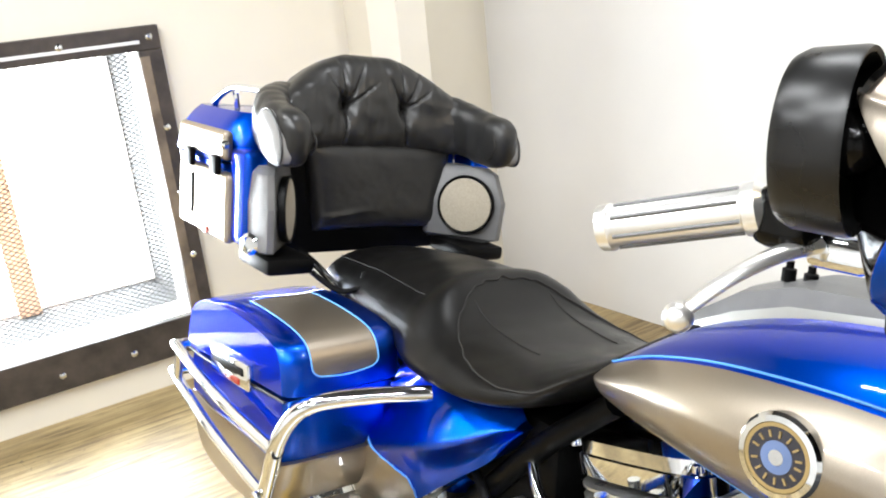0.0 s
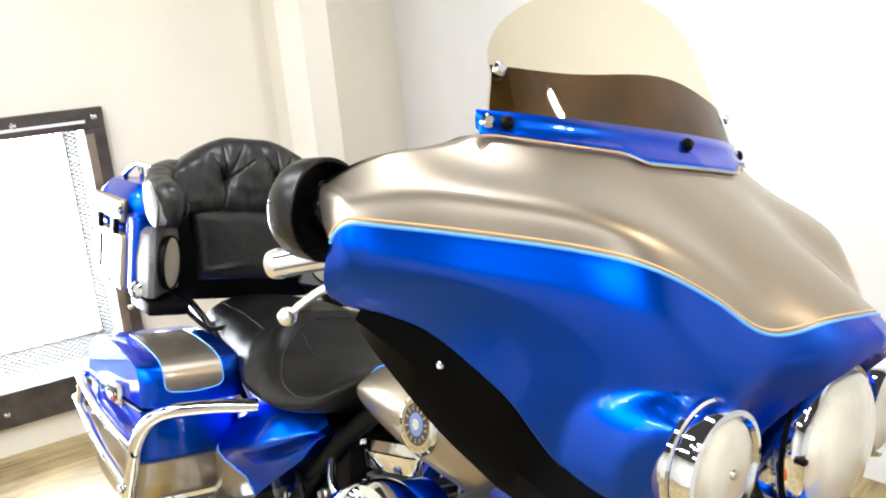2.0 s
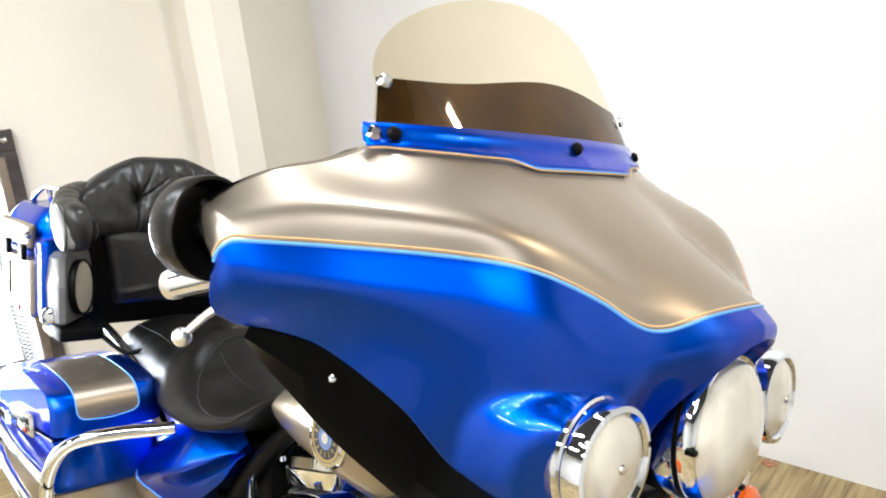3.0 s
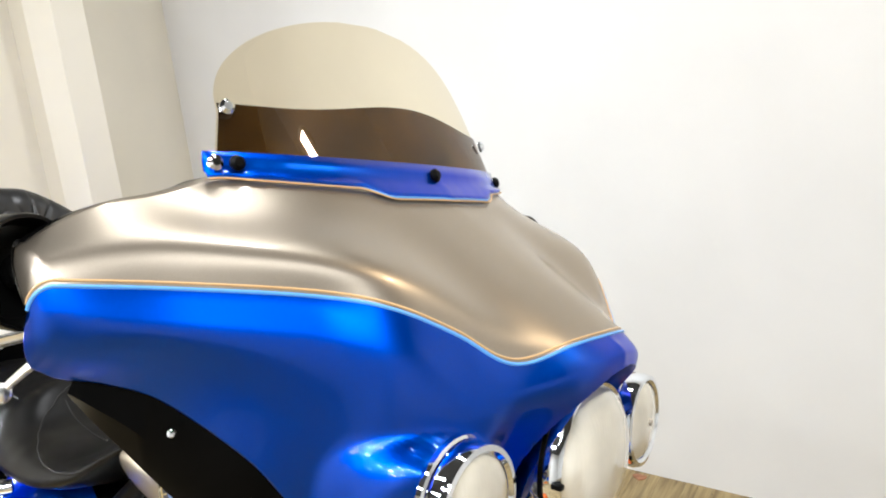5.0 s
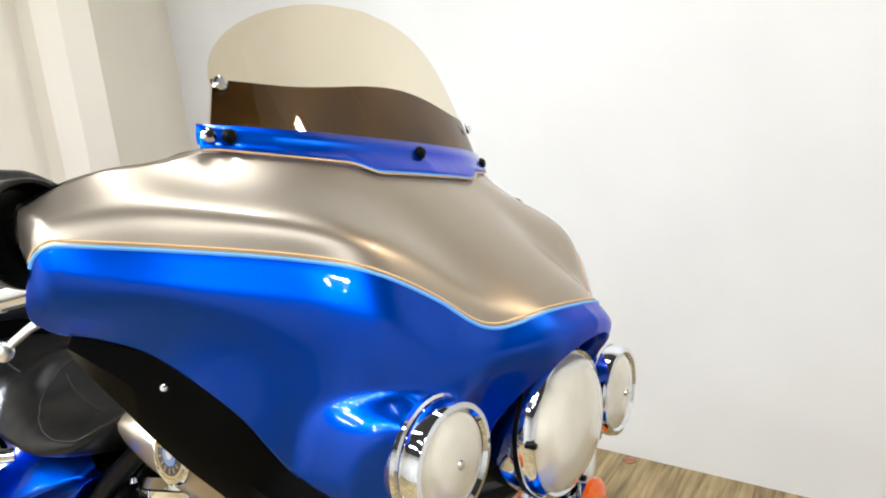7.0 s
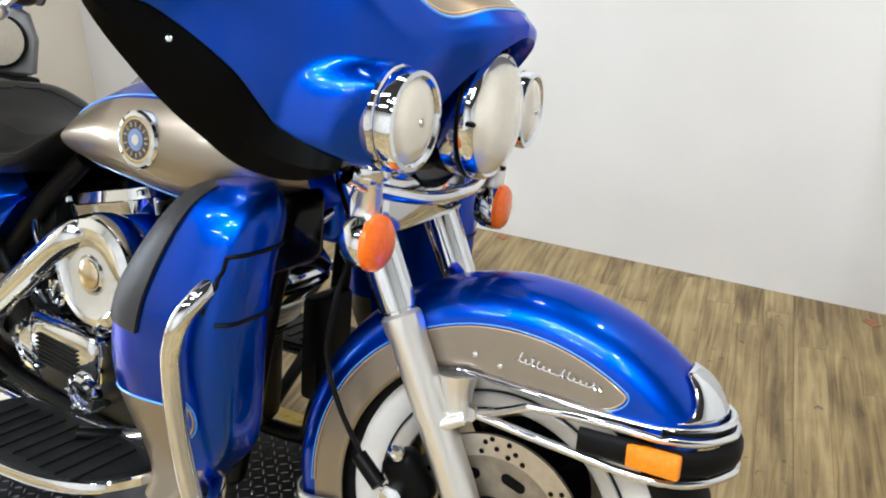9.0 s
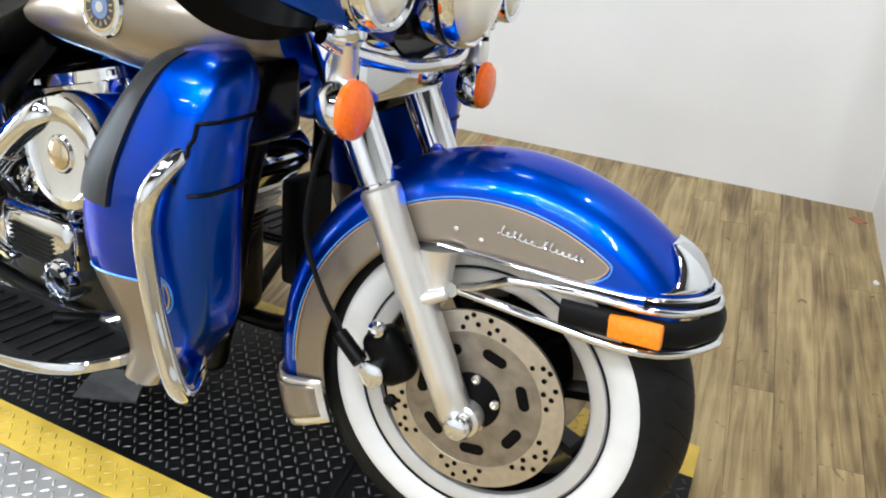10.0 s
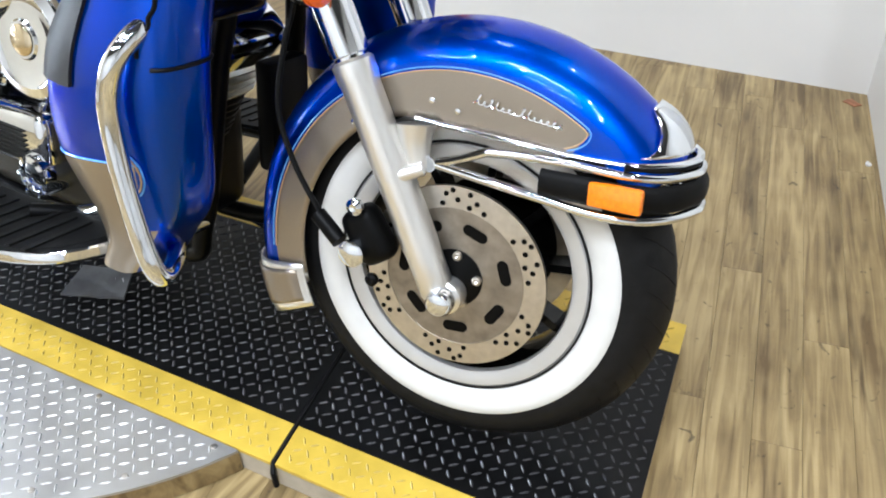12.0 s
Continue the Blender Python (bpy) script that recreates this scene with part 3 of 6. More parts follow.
first = part("screw", screw, M_STEEL, turntable)
spots = [(TT_C.x + 0.635 * math.cos(a), TT_C.y + 0.635 * math.sin(a)) for a in (-half - 0.05 - 0.24 * k for k in range(9))] + [(-0.62, -0.105), (-0.9, -0.105), (-1.2, -0.105)]
first.location = (*spots[0], -0.001)
for x, y in spots[1:]:
    ob = new("screw", first.data)
    ob.parent, ob.location = turntable, (x, y, -0.001)


# ---- the motorcycle ----
LEAN_BIKE, YAW_BIKE, STEER_BIKE = 9.4, 1.89, 8.7
bike = empty("motorcycle", pose(0, -0.06, 0) @ pose(0, 0, 0, 0, 0, YAW_BIKE) @ pose(0, 0, 0, -LEAN_BIKE, 0, 0), "blue and champagne grey touring motorcycle leaning on its side stand", "motorcycle")
RAKE = radians(26)
AXIS = Vector((-math.sin(RAKE), 0, math.cos(RAKE)))
STEER = Matrix.Translation((0.157, 0, 0)) @ Matrix.Rotation(radians(STEER_BIKE), 4, AXIS) @ Matrix.Translation((-0.157, 0, 0))


def fpart(name, bm, material, label="", parent=None, smooth=True):
    """A part that turns with the handlebar."""
    ob = part(name, bm, material, parent or bike, label, smooth)
    if parent is None:
        ob.matrix_basis = STEER
    return ob


def bpart(name, bm, material, label="", parent=None, smooth=True):
    return part(name, bm, material, parent or bike, label, smooth)


# fairing: stations from the middle to the tip: y, top edge (x, z), swell of the top (x, z), stripe (x, z), two places below it, lower edge
FAIR_TOP = [(0.00, -0.340, 1.250), (0.15, -0.362, 1.251), (0.25, -0.408, 1.254), (0.298, -0.444, 1.255), (0.325, -0.457, 1.245), (0.36, -0.464, 1.235), (0.42, -0.470, 1.222), (0.475, -0.478, 1.194), (0.512, -0.478, 1.163)]
FAIR_STRIPE = [(0.00, -0.094, 1.090), (0.07, -0.105, 1.085), (0.141, -0.140, 1.064), (0.19, -0.178, 1.098), (0.25, -0.224, 1.128), (0.30, -0.285, 1.137), (0.40, -0.368, 1.142), (0.48, -0.416, 1.147), (0.512, -0.443, 1.150)]
FAIR_RIDGE = [(0.00, -0.116, 1.107), (0.07, -0.128, 1.103), (0.12, -0.150, 1.095), (0.15, -0.176, 1.118), (0.18, -0.202, 1.144), (0.21, -0.220, 1.158), (0.25, -0.243, 1.169), (0.30, -0.292, 1.180), (0.36, -0.347, 1.187), (0.42, -0.394, 1.188), (0.48, -0.428, 1.177), (0.512, -0.450, 1.158)]
FAIR_MID_A = [(0.00, -0.074, 1.060), (0.07, -0.086, 1.050), (0.141, -0.130, 1.030), (0.19, -0.155, 1.020), (0.25, -0.200, 1.060), (0.30, -0.262, 1.085), (0.40, -0.352, 1.105), (0.48, -0.408, 1.116), (0.512, -0.443, 1.130)]
FAIR_MID_B = [(0.00, -0.120, 0.960), (0.07, -0.132, 0.955), (0.141, -0.166, 0.945), (0.19, -0.172, 0.930), (0.25, -0.208, 0.950), (0.30, -0.270, 1.000), (0.40, -0.365, 1.070), (0.48, -0.418, 1.086), (0.512, -0.450, 1.112)]
FAIR_LOW = [(0.00, -0.200, 0.835), (0.07, -0.200, 0.840), (0.141, -0.200, 0.855), (0.22, -0.220, 0.866), (0.275, -0.262, 0.885), (0.30, -0.284, 0.911), (0.32, -0.298, 0.938), (0.35, -0.322, 0.980), (0.40, -0.384, 1.034), (0.44, -0.420, 1.052), (0.48, -0.446, 1.062), (0.512, -0.466, 1.094)]


def table_curve(table, count):
    """Even steps in y along a smooth curve through the table."""
    ys = [t[0] for t in table]
    fine = spline([(t[1], t[0], t[2]) for t in table], 120)
    out = []
    for k in range(count):
        y = ys[-1] * k / (count - 1)
        j = next((i for i in range(1, 120) if fine[i].y >= y), 119)
        a, b = fine[j - 1], fine[j]
        t = 0 if b.y == a.y else (y - a.y) / (b.y - a.y)
        out.append(a.lerp(b, min(max(t, 0), 1)))
    return out


SPAN = 121
CURVES = [table_curve(t, SPAN) for t in (FAIR_TOP, FAIR_RIDGE, FAIR_STRIPE, FAIR_MID_A, FAIR_MID_B, FAIR_LOW)]
UP_ROWS, LOW_ROWS = 24, 60


def fairing_column(k):
    """From the top edge: a hollow flare, a rounded ridge, a steep flank to the stripe, and the blue panel below."""
    top, crest, stripe, a, b, low = (c[k] for c in CURVES)
    y = abs(top.y)
    hollow = float(np.interp(y, [0.0, 0.20, 0.30, 0.37, 0.44], [0.55, 0.75, 0.85, 0.3, 0.0]))
    ridge = crest + (crest - top.lerp(stripe, 0.6)) * float(np.interp(y, [0.30, 0.46], [0.25, 0.05]))
    up, dn = crest.lerp(top, 0.24), crest.lerp(stripe, 0.50)
    sag = up.lerp(top, 0.62) + Vector((-0.006, 0, -0.018)) * hollow
    col = []
    for i in range(11):
        u = i / 11
        col.append(top * (1 - u) ** 2 + sag * 2 * u * (1 - u) + up * u * u)
    for i in range(10):
        u = i / 9
        col.append(up * (1 - u) ** 2 + ridge * 2 * u * (1 - u) + dn * u * u)
    for i in range(1, 4):
        col.append(dn.lerp(stripe, i / 4))
    return col + spline([stripe, a, b, low], LOW_ROWS + 1)


HL = Vector((-0.114, 0.014, 0.936))
RECESS = 0.119


def lamp_swell(p):
    """The squarish pod of the blue panel behind each passing lamp."""
    d = (abs((p.y - 0.228) / 0.061) ** 3 + abs((p.z - 0.928) / 0.066) ** 3) ** (1 / 3)
    u = min(1.0, max(0.0, (1.22 - d) / 0.48))
    push = u * u * u * (u * (u * 6 - 15) + 10)
    return Vector((min(p.x + 0.046 * push, max(p.x, -0.166)), p.y + 0.012 * push, p.z))


def cut_recess(bm, depth):
    """Open the round headlight recess in the fairing's nose, with a wall that runs back from its edge."""
    def far(v):
        return math.hypot(v.co.y - HL.y, v.co.z - HL.z)
    gone = {v for v in bm.verts if far(v) < RECESS and v.co.x > -0.26}
    rim = {v for w in gone for f in w.link_faces for v in f.verts if v not in gone}
    for v in rim:
        k = RECESS / far(v)
        v.co.y, v.co.z = HL.y + (v.co.y - HL.y) * k, HL.z + (v.co.z - HL.z) * k
    bmesh.ops.delete(bm, geom=list(gone), context="VERTS")
    pairs = [(e.verts[0], e.verts[1]) for e in bm.edges if e.is_boundary and e.verts[0] in rim and e.verts[1] in rim]
    for shrink, x in ((0.985, None), (0.93, depth)):
        made = {}
        for v in {q for e in pairs for q in e}:
            made[v] = bm.verts.new((v.co.x - 0.006 if x is None else x, HL.y + (v.co.y - HL.y) * shrink, HL.z + (v.co.z - HL.z) * shrink))
        for p, q in pairs:
            bm.faces.new((p, q, made[q], made[p])).material_index = 1
        pairs = [(made[p], made[q]) for p, q in pairs]
    bmesh.ops.recalc_face_normals(bm, faces=bm.faces)
    if sum(f.normal.x * f.calc_area() for f in bm.faces) < 0:
        bmesh.ops.reverse_faces(bm, faces=bm.faces)


raw_cols = [fairing_column(k) for k in range(SPAN)]


def evened(k, i):
    """A place of the silver top, smoothed along the span so that the ridge runs in one clean line."""
    total, weight = Vector((0, 0, 0)), 0.0
    for j in range(k - 15, k + 16):
        q = raw_cols[min(abs(j), SPAN - 1 - max(0, j - SPAN + 1))][i]
        w = math.exp(-((j - k) / 7.0) ** 2)
        total, weight = total + Vector((q.x, q.y if j >= 0 else -q.y, q.z)) * w, weight + w
    return Vector((total.x / weight, raw_cols[k][i].y, total.z / weight))


half_cols = []
for k in range(SPAN):
    fade = min(1.0, (SPAN - 1 - k) / 15)
    col = list(raw_cols[k])
    for i in range(1, UP_ROWS):
        col[i] = col[i].lerp(evened(k, i), fade * min(1.0, (UP_ROWS - i) / 4, i / 2))
    for turn in range(14):
        col = [p if i == 0 or i >= UP_ROWS + 14 else col[i - 1] * 0.25 + p * 0.5 + col[i + 1] * 0.25 for i, p in enumerate(col)]
    half_cols.append([lamp_swell(p) for p in col])
cols = [[Vector((p.x, -p.y, p.z)) for p in c] for c in reversed(half_cols[1:])] + half_cols
TIP = [c for c in cols if abs(c[0].y) < 0.487]
for end in (0, -1):
    last = TIP[end]
    before = TIP[4] if end == 0 else TIP[-5]
    back = sum(last, Vector((0, 0, 0))) / len(last)
    sweep = (back - sum(before, Vector((0, 0, 0))) / len(before)).normalized()
    for k in range(1, 9):
        a = math.pi / 2 * k / 8
        ring = [back + (p - back) * max(math.cos(a), 0.02) ** 0.8 + sweep * 0.021 * math.sin(a) for p in last]
        TIP = [ring] + TIP if end == 0 else TIP + [ring]
cols = TIP
shell = skin(cols, closed=False, cap=False, index=lambda i, j: 0 if j < UP_ROWS else 1)
cut_recess(shell, -0.205)
fairing = fpart("fairing", shell, [M_SILVER, M_BLUE], "batwing fairing, champagne grey over metallic blue")
mod = fairing.modifiers.new("thickness", "SOLIDIFY")
mod.thickness, mod.offset = 0.004, -1.0
for off, rad, m, nm in ((0.0, 0.0021, M_PIN_BLUE, "blue_pinstripe"), (-0.0058, 0.0016, M_PIN_GOLD, "gold_pinstripe")):
    line = []
    for c in cols:
        s = c[UP_ROWS]
        d = (c[UP_ROWS - 1] - s).normalized()
        line.append(s + d * -off)
    fpart(nm, tube(line, rad, 6), m, "thin painted pinstripe", fairing)
# inner shell of the fairing, black, closing it towards the rider
inner = []
for c in cols:
    ring = [c[0], c[0] + Vector((-0.03, 0, -0.022)) * (1 - (c[0].y / 0.50) ** 4), (c[0] + c[-1]) / 2 + Vector(((-0.13 + abs(c[0].y) * 0.12) * (1 - (c[0].y / 0.52) ** 6), -c[0].y * 0.06, 0)), c[-1] + Vector((-0.06 * (1 - (c[0].y / 0.52) ** 4), -c[0].y * 0.05, 0.0)), c[-1]]
    inner.append(spline(ring, 13))
fpart("inner_fairing", skin(inner, closed=False, cap=False), M_BLACK, "black plastic inner fairing")
# black wind deflector under each wing
for side in (-1, 1):
    rows = []
    for k in range(25):
        t = k / 24
        y = 0.456 - 0.205 * t
        i = y / 0.512 * (SPAN - 1)
        e = half_cols[int(i)][-1].lerp(half_cols[int(i) + 1][-1], i - int(i))
        deep = max(0.0, math.sin(math.pi * (0.05 + 0.92 * t)))
        out = Vector((-0.012 - 0.040 * deep, -0.006 * deep, -0.008 - 0.080 * deep))
        e0 = e + Vector((-0.006, 0, 0.012))
        e1 = e + out * 0.5 + Vector((0.004, 0.012, 0))
        e2 = e + out
        e3 = e + out + Vector((-0.012, -0.02, 0.006))
        rows.append([Vector((p.x, p.y * side, p.z)) for p in (e0, e1, e2, e3, e0 + Vector((-0.03, -0.03, 0)))])
    fpart("wind_deflector", skin(rows, closed=True, cap=True), M_DEFLECTOR, "black wind deflector")
    fpart("deflector_screw", lathe([(0.005, 0), (0.004, 0.003), (0, 0.004)], aim((-0.372, side * 0.398, 1.005), (0.5, side * 0.8, 0.1)), 10), M_CHROME, "small screw head")


# windshield
def shield_half(z):
    """Half the width of the windshield at a height."""
    if z < 1.33:
        return 0.300 - 0.028 * (z - 1.245) / 0.085
    return 0.272 * math.sqrt(max(0, 1 - min(1, (z - 1.33) / 0.142) ** 2))


def shield_place(y, z):
    return Vector((-0.352 - 1.02 * y * y - 0.55 * (z - 1.26), y, z))


def shield_sheet(z0, z1, off, thick=0.003, top=None, rows=26, across=40):
    rings = []
    for i in range(rows + 1):
        ring = []
        for j in range(across + 1):
            s = -1 + 2 * j / across
            hi = z1 if top is None else top(s)
            z = z0 + (hi - z0) * i / rows
            ring.append(shield_place(s * shield_half(z), z) + Vector((off, 0, 0)))
        rings.append(ring)
    bm = skin(rings, closed=False, cap=False)
    return bm


windshield = fpart("windshield", shield_sheet(1.262, 1.4719, 0.0, rows=48), M_SHIELD, "clear rounded acrylic windshield")
fpart("smoked_band", shield_sheet(1.262, 1.34, 0.003, top=lambda s: 1.3395 + 0.0195 * (1 + math.cos(math.pi * min(1.0, abs(s) * 1.28))) / 2), M_SMOKE, "smoked brown band at the foot of the windshield")


def base_column(y):
    """The blue foot of the windshield: a steep strip over the fairing's top edge, with a tongue over the nose."""
    c = cols[min(range(len(cols)), key=lambda k: abs(cols[k][0].y - y))]
    u = min(1, max(0, (0.152 - abs(y)) / 0.048))
    reach = 0.004 + 0.017 * u * u * (3 - 2 * u)
    head = shield_place(y, 1.283) + Vector((0.0055, 0, 0))
    foot = Vector((c[0].x, y, c[0].z)) + Vector((0.004, 0, 0.003))
    rows = [head, head.lerp(foot, 0.4) + Vector((-0.003, 0, -0.001)), head.lerp(foot, 0.75) + Vector((-0.004, 0, -0.002)), foot]
    line, left = [Vector((p.x, y, p.z)) for p in c[:12]], reach
    for p, q in zip(line, line[1:]):
        step = min(left, (q - p).length)
        if step <= 1e-5:
            break
        left -= step
        tip_p = p + (q - p).normalized() * step
    for t in (0.5, 1.0):
        rows.append(foot.lerp(tip_p + Vector((0.001, 0, 0.003)), t) + Vector((0, 0, -0.002 * u * (t == 0.5))))
    return rows


foot_cols = [base_column(-0.303 + 0.606 * j / 80) for j in range(81)]
base = fpart("windshield_base", skin(foot_cols, closed=False, cap=False), M_BLUE, "blue painted windshield foot")
base.modifiers.new("thickness", "SOLIDIFY").thickness = 0.003
fpart("pinstripe", tube([c[-1] + Vector((0.001, 0, 0.0005)) for c in foot_cols], 0.0016, 6), M_PIN_BLUE, "thin light blue pinstripe", base)
fpart("pinstripe", tube([c[-1] + Vector((0.0055, 0, -0.0018)) for c in foot_cols], 0.0012, 6), M_PIN_GOLD, "thin gold pinstripe", base)
SCREW = [(0.009, 0), (0.009, 0.004), (0.005, 0.008), (0.0, 0.008)]
for y, z, m in ((-0.275, 1.271, M_SATIN), (-0.006, 1.270, M_SATIN), (0.262, 1.268, M_SATIN), (-0.266, 1.334, M_CHROME), (0.262, 1.326, M_CHROME), (-0.296, 1.270, M_CHROME), (0.288, 1.268, M_CHROME)):
    p = shield_place(y, z) + Vector((0.008, 0, 0))
    fpart("windshield_screw", lathe(SCREW, aim(p, (1, 1.5 * y, 0.3)), 14), m, "windshield screw")

# headlight
headlight = fpart("headlight", lathe([(0.080, -0.10), (0.094, -0.075), (0.098, -0.03), (0.0985, -0.010), (0.096, 0.0), (0.092, 0.004), (0.088, 0.002)], aim(HL, (1, 0, 0)), 56, cap=False), M_CHROME, "round chrome headlight shell")
fpart("lens", lathe([(0.089, 0.0), (0.082, 0.011), (0.063, 0.021), (0.034, 0.027), (0.0, 0.029)], aim(HL, (1, 0, 0)), 48, cap=False), M_LENS, "round ribbed glass lens", headlight)
fpart("gasket", lathe([(0.097, -0.024), (0.100, -0.022), (0.100, -0.017), (0.097, -0.015)], aim(HL, (1, 0, 0)), 56, cap=False), M_SATIN, "thin black gasket", headlight)
for a in (90, 185, -60):
    p = HL + Vector((0.002, 0.097 * math.cos(radians(a)), 0.097 * math.sin(radians(a))))
    fpart("clip", box(p, (0.014, 0.010, 0.007), 0.002), M_SATIN, "small black clip", headlight)
fpart("headlight_bucket", lathe([(0.125, -0.082), (0.100, -0.084), (0.060, -0.095), (0.0, -0.10)], aim(HL, (1, 0, 0)), 48, cap=False), M_BLACK, "dark bucket behind the headlight")

# passing lamps, turn signals and their bar
for side in (-1, 1):
    c = Vector((-0.136, 0.2225 * side + 0.011, 0.934))
    way = Vector((1, 0.05 * side, 0))
    lamp = fpart("passing_lamp", lathe([(0.022, -0.085), (0.048, -0.07), (0.062, -0.045), (0.066, -0.02), (0.0675, -0.004), (0.065, 0.004), (0.059, 0.005), (0.055, 0.001)], aim(c, way), 44, cap=False), M_CHROME, "round chrome passing lamp")
    fpart("lens", lathe([(0.056, -0.001), (0.048, 0.005), (0.029, 0.009), (0.0, 0.011)], aim(c, way), 36, cap=False), M_LENS, "clear ribbed lens", lamp)
    fpart("bulb_shield", lathe([(0.0055, 0.0), (0.0045, 0.003), (0.0, 0.004)], aim(c + way * 0.0105, way), 14), M_STEEL, "small grey bulb shield", lamp)
    fpart("trim_ring", lathe([(0.067, -0.030), (0.070, -0.028), (0.070, -0.022), (0.067, -0.020)], aim(c, way), 44, cap=False), M_CHROME, "", lamp)
    fpart("bracket", box(c + Vector((-0.055, 0.004 * side, -0.075)), (0.035, 0.05, 0.03), 0.008), M_CHROME, "chrome bracket", lamp)
    g = Vector((-0.176 + 0.012 * side, 0.2035 * side + 0.0125, 0.759))
    signal = fpart("turn_signal", lathe([(0.012, -0.042), (0.033, -0.036), (0.040, -0.024), (0.042, -0.006), (0.041, 0.0)], aim(g, way), 36), M_CHROME, "chrome turn signal shell")
    fpart("lens", lathe([(0.0405, 0.0), (0.040, 0.008), (0.034, 0.014), (0.018, 0.017), (0.0, 0.018)], aim(g, way), 36), M_AMBER, "amber lens", signal)
    top_p = c + Vector((-0.052, 0.004 * side, -0.070))
    fpart("stem", tube([g + Vector((-0.020, 0, 0.025)), g + Vector((-0.014, 0, 0.055)), top_p], (0.0185, 0.0165), 20, 12), M_ALU, "polished post", signal)
    fpart("post_collar", lathe([(0.024, 0), (0.026, 0.004), (0.026, 0.014), (0.020, 0.018)], aim(top_p + Vector((0, 0, -0.012)), (0, 0, 1)), 24), M_CHROME, "chrome collar", signal)
    fpart("wire_clip", tube([g + Vector((-0.038, -0.004 * side, 0.022)), g + Vector((-0.040, -0.004 * side, 0.055)), g + Vector((-0.030, 0, 0.075)), g + Vector((-0.028, 0, 0.10))], (0.006, 0.010), 12, 16), M_CHROME, "chrome wire clip", signal)
fpart("lamp_bar", tube([(-0.205, -0.25, 0.855), (-0.195, -0.20, 0.835), (-0.165, -0.10, 0.815), (-0.155, 0, 0.812), (-0.165, 0.10, 0.815), (-0.195, 0.20, 0.835), (-0.205, 0.25, 0.855)], 0.011, 12, 40), M_CHROME, "curved chrome lamp bar")
fpart("fork_cover", box((-0.225, 0, 0.80), (0.05, 0.30, 0.10), 0.02), M_CHROME, "chrome cover between the fork legs")

# fork
LEG_D = Vector((-math.sin(radians(27)), 0, math.cos(radians(27))))
FOOT = Vector((-0.022, 0, 0.338))
for side in (-1, 1):
    base = FOOT + Vector((0, 0.112 * side, 0))
    leg = fpart("fork_slider", lathe([(0.020, -0.035), (0.027, -0.02), (0.027, 0.04), (0.0285, 0.06), (0.0285, 0.30), (0.031, 0.315), (0.031, 0.335), (0.026, 0.34)], aim(base, LEG_D), 28), M_ALU, "polished aluminium fork slider")
    fpart("fork_tube", lathe([(0.0235, 0.335), (0.0235, 0.62)], aim(base, LEG_D), 24), M_CHROME, "chrome fork tube", leg)
    fpart("tube_cover", lathe([(0.024, 0.344), (0.0285, 0.346), (0.0295, 0.36), (0.0315, 0.47), (0.033, 0.60)], aim(base, LEG_D), 28), M_CHROME, "chrome upper fork cover", leg)
    fpart("axle_clamp", lathe([(0.018, 0.0), (0.026, 0.004), (0.026, 0.03), (0.018, 0.036)], aim(base + Vector((0.024, -0.02 * side, -0.022)), (0, side, 0)), 24), M_ALU, "", leg)
    fpart("axle_nut", lathe([(0.021, 0.0), (0.021, 0.016), (0.017, 0.024), (0.010, 0.027), (0, 0.027)], aim(base + Vector((0.024, 0.014 * side, -0.022)), (0, side, 0)), 24), M_CHROME, "chrome axle nut", leg)
    fpart("fender_mount", tube([(-0.078, 0.093 * side, 0.562), (-0.074, 0.097 * side, 0.535), (-0.064, 0.103 * side, 0.500)], (0.030, 0.015), 16, 8), M_ALU, "cast aluminium fender bracket", leg)
    fpart("mount_stub", tube([(-0.052, 0.114 * side, 0.506), (-0.078, 0.122 * side, 0.494), (-0.094, 0.124 * side, 0.485)], (0.010, 0.013), 14, 8), M_ALU, "", leg)
fpart("lower_fork_brace", box((-0.30, 0, 0.86), (0.06, 0.28, 0.03), 0.008), M_BLACK, "black fork clamp")
fpart("steering_neck", lathe([(0.05, -0.02), (0.05, 0.22)], aim((-0.36, 0, 0.80), LEG_D), 20), M_BLACK, "black steering neck")

# front wheel
WH = Vector((0.0, 0, 0.334))


TYRE = [(0.247, 0.062), (0.262, 0.0635), (0.276, 0.060), (0.289, 0.051), (0.300, 0.039), (0.309, 0.024), (0.3155, 0.010), (0.317, 0.0)]


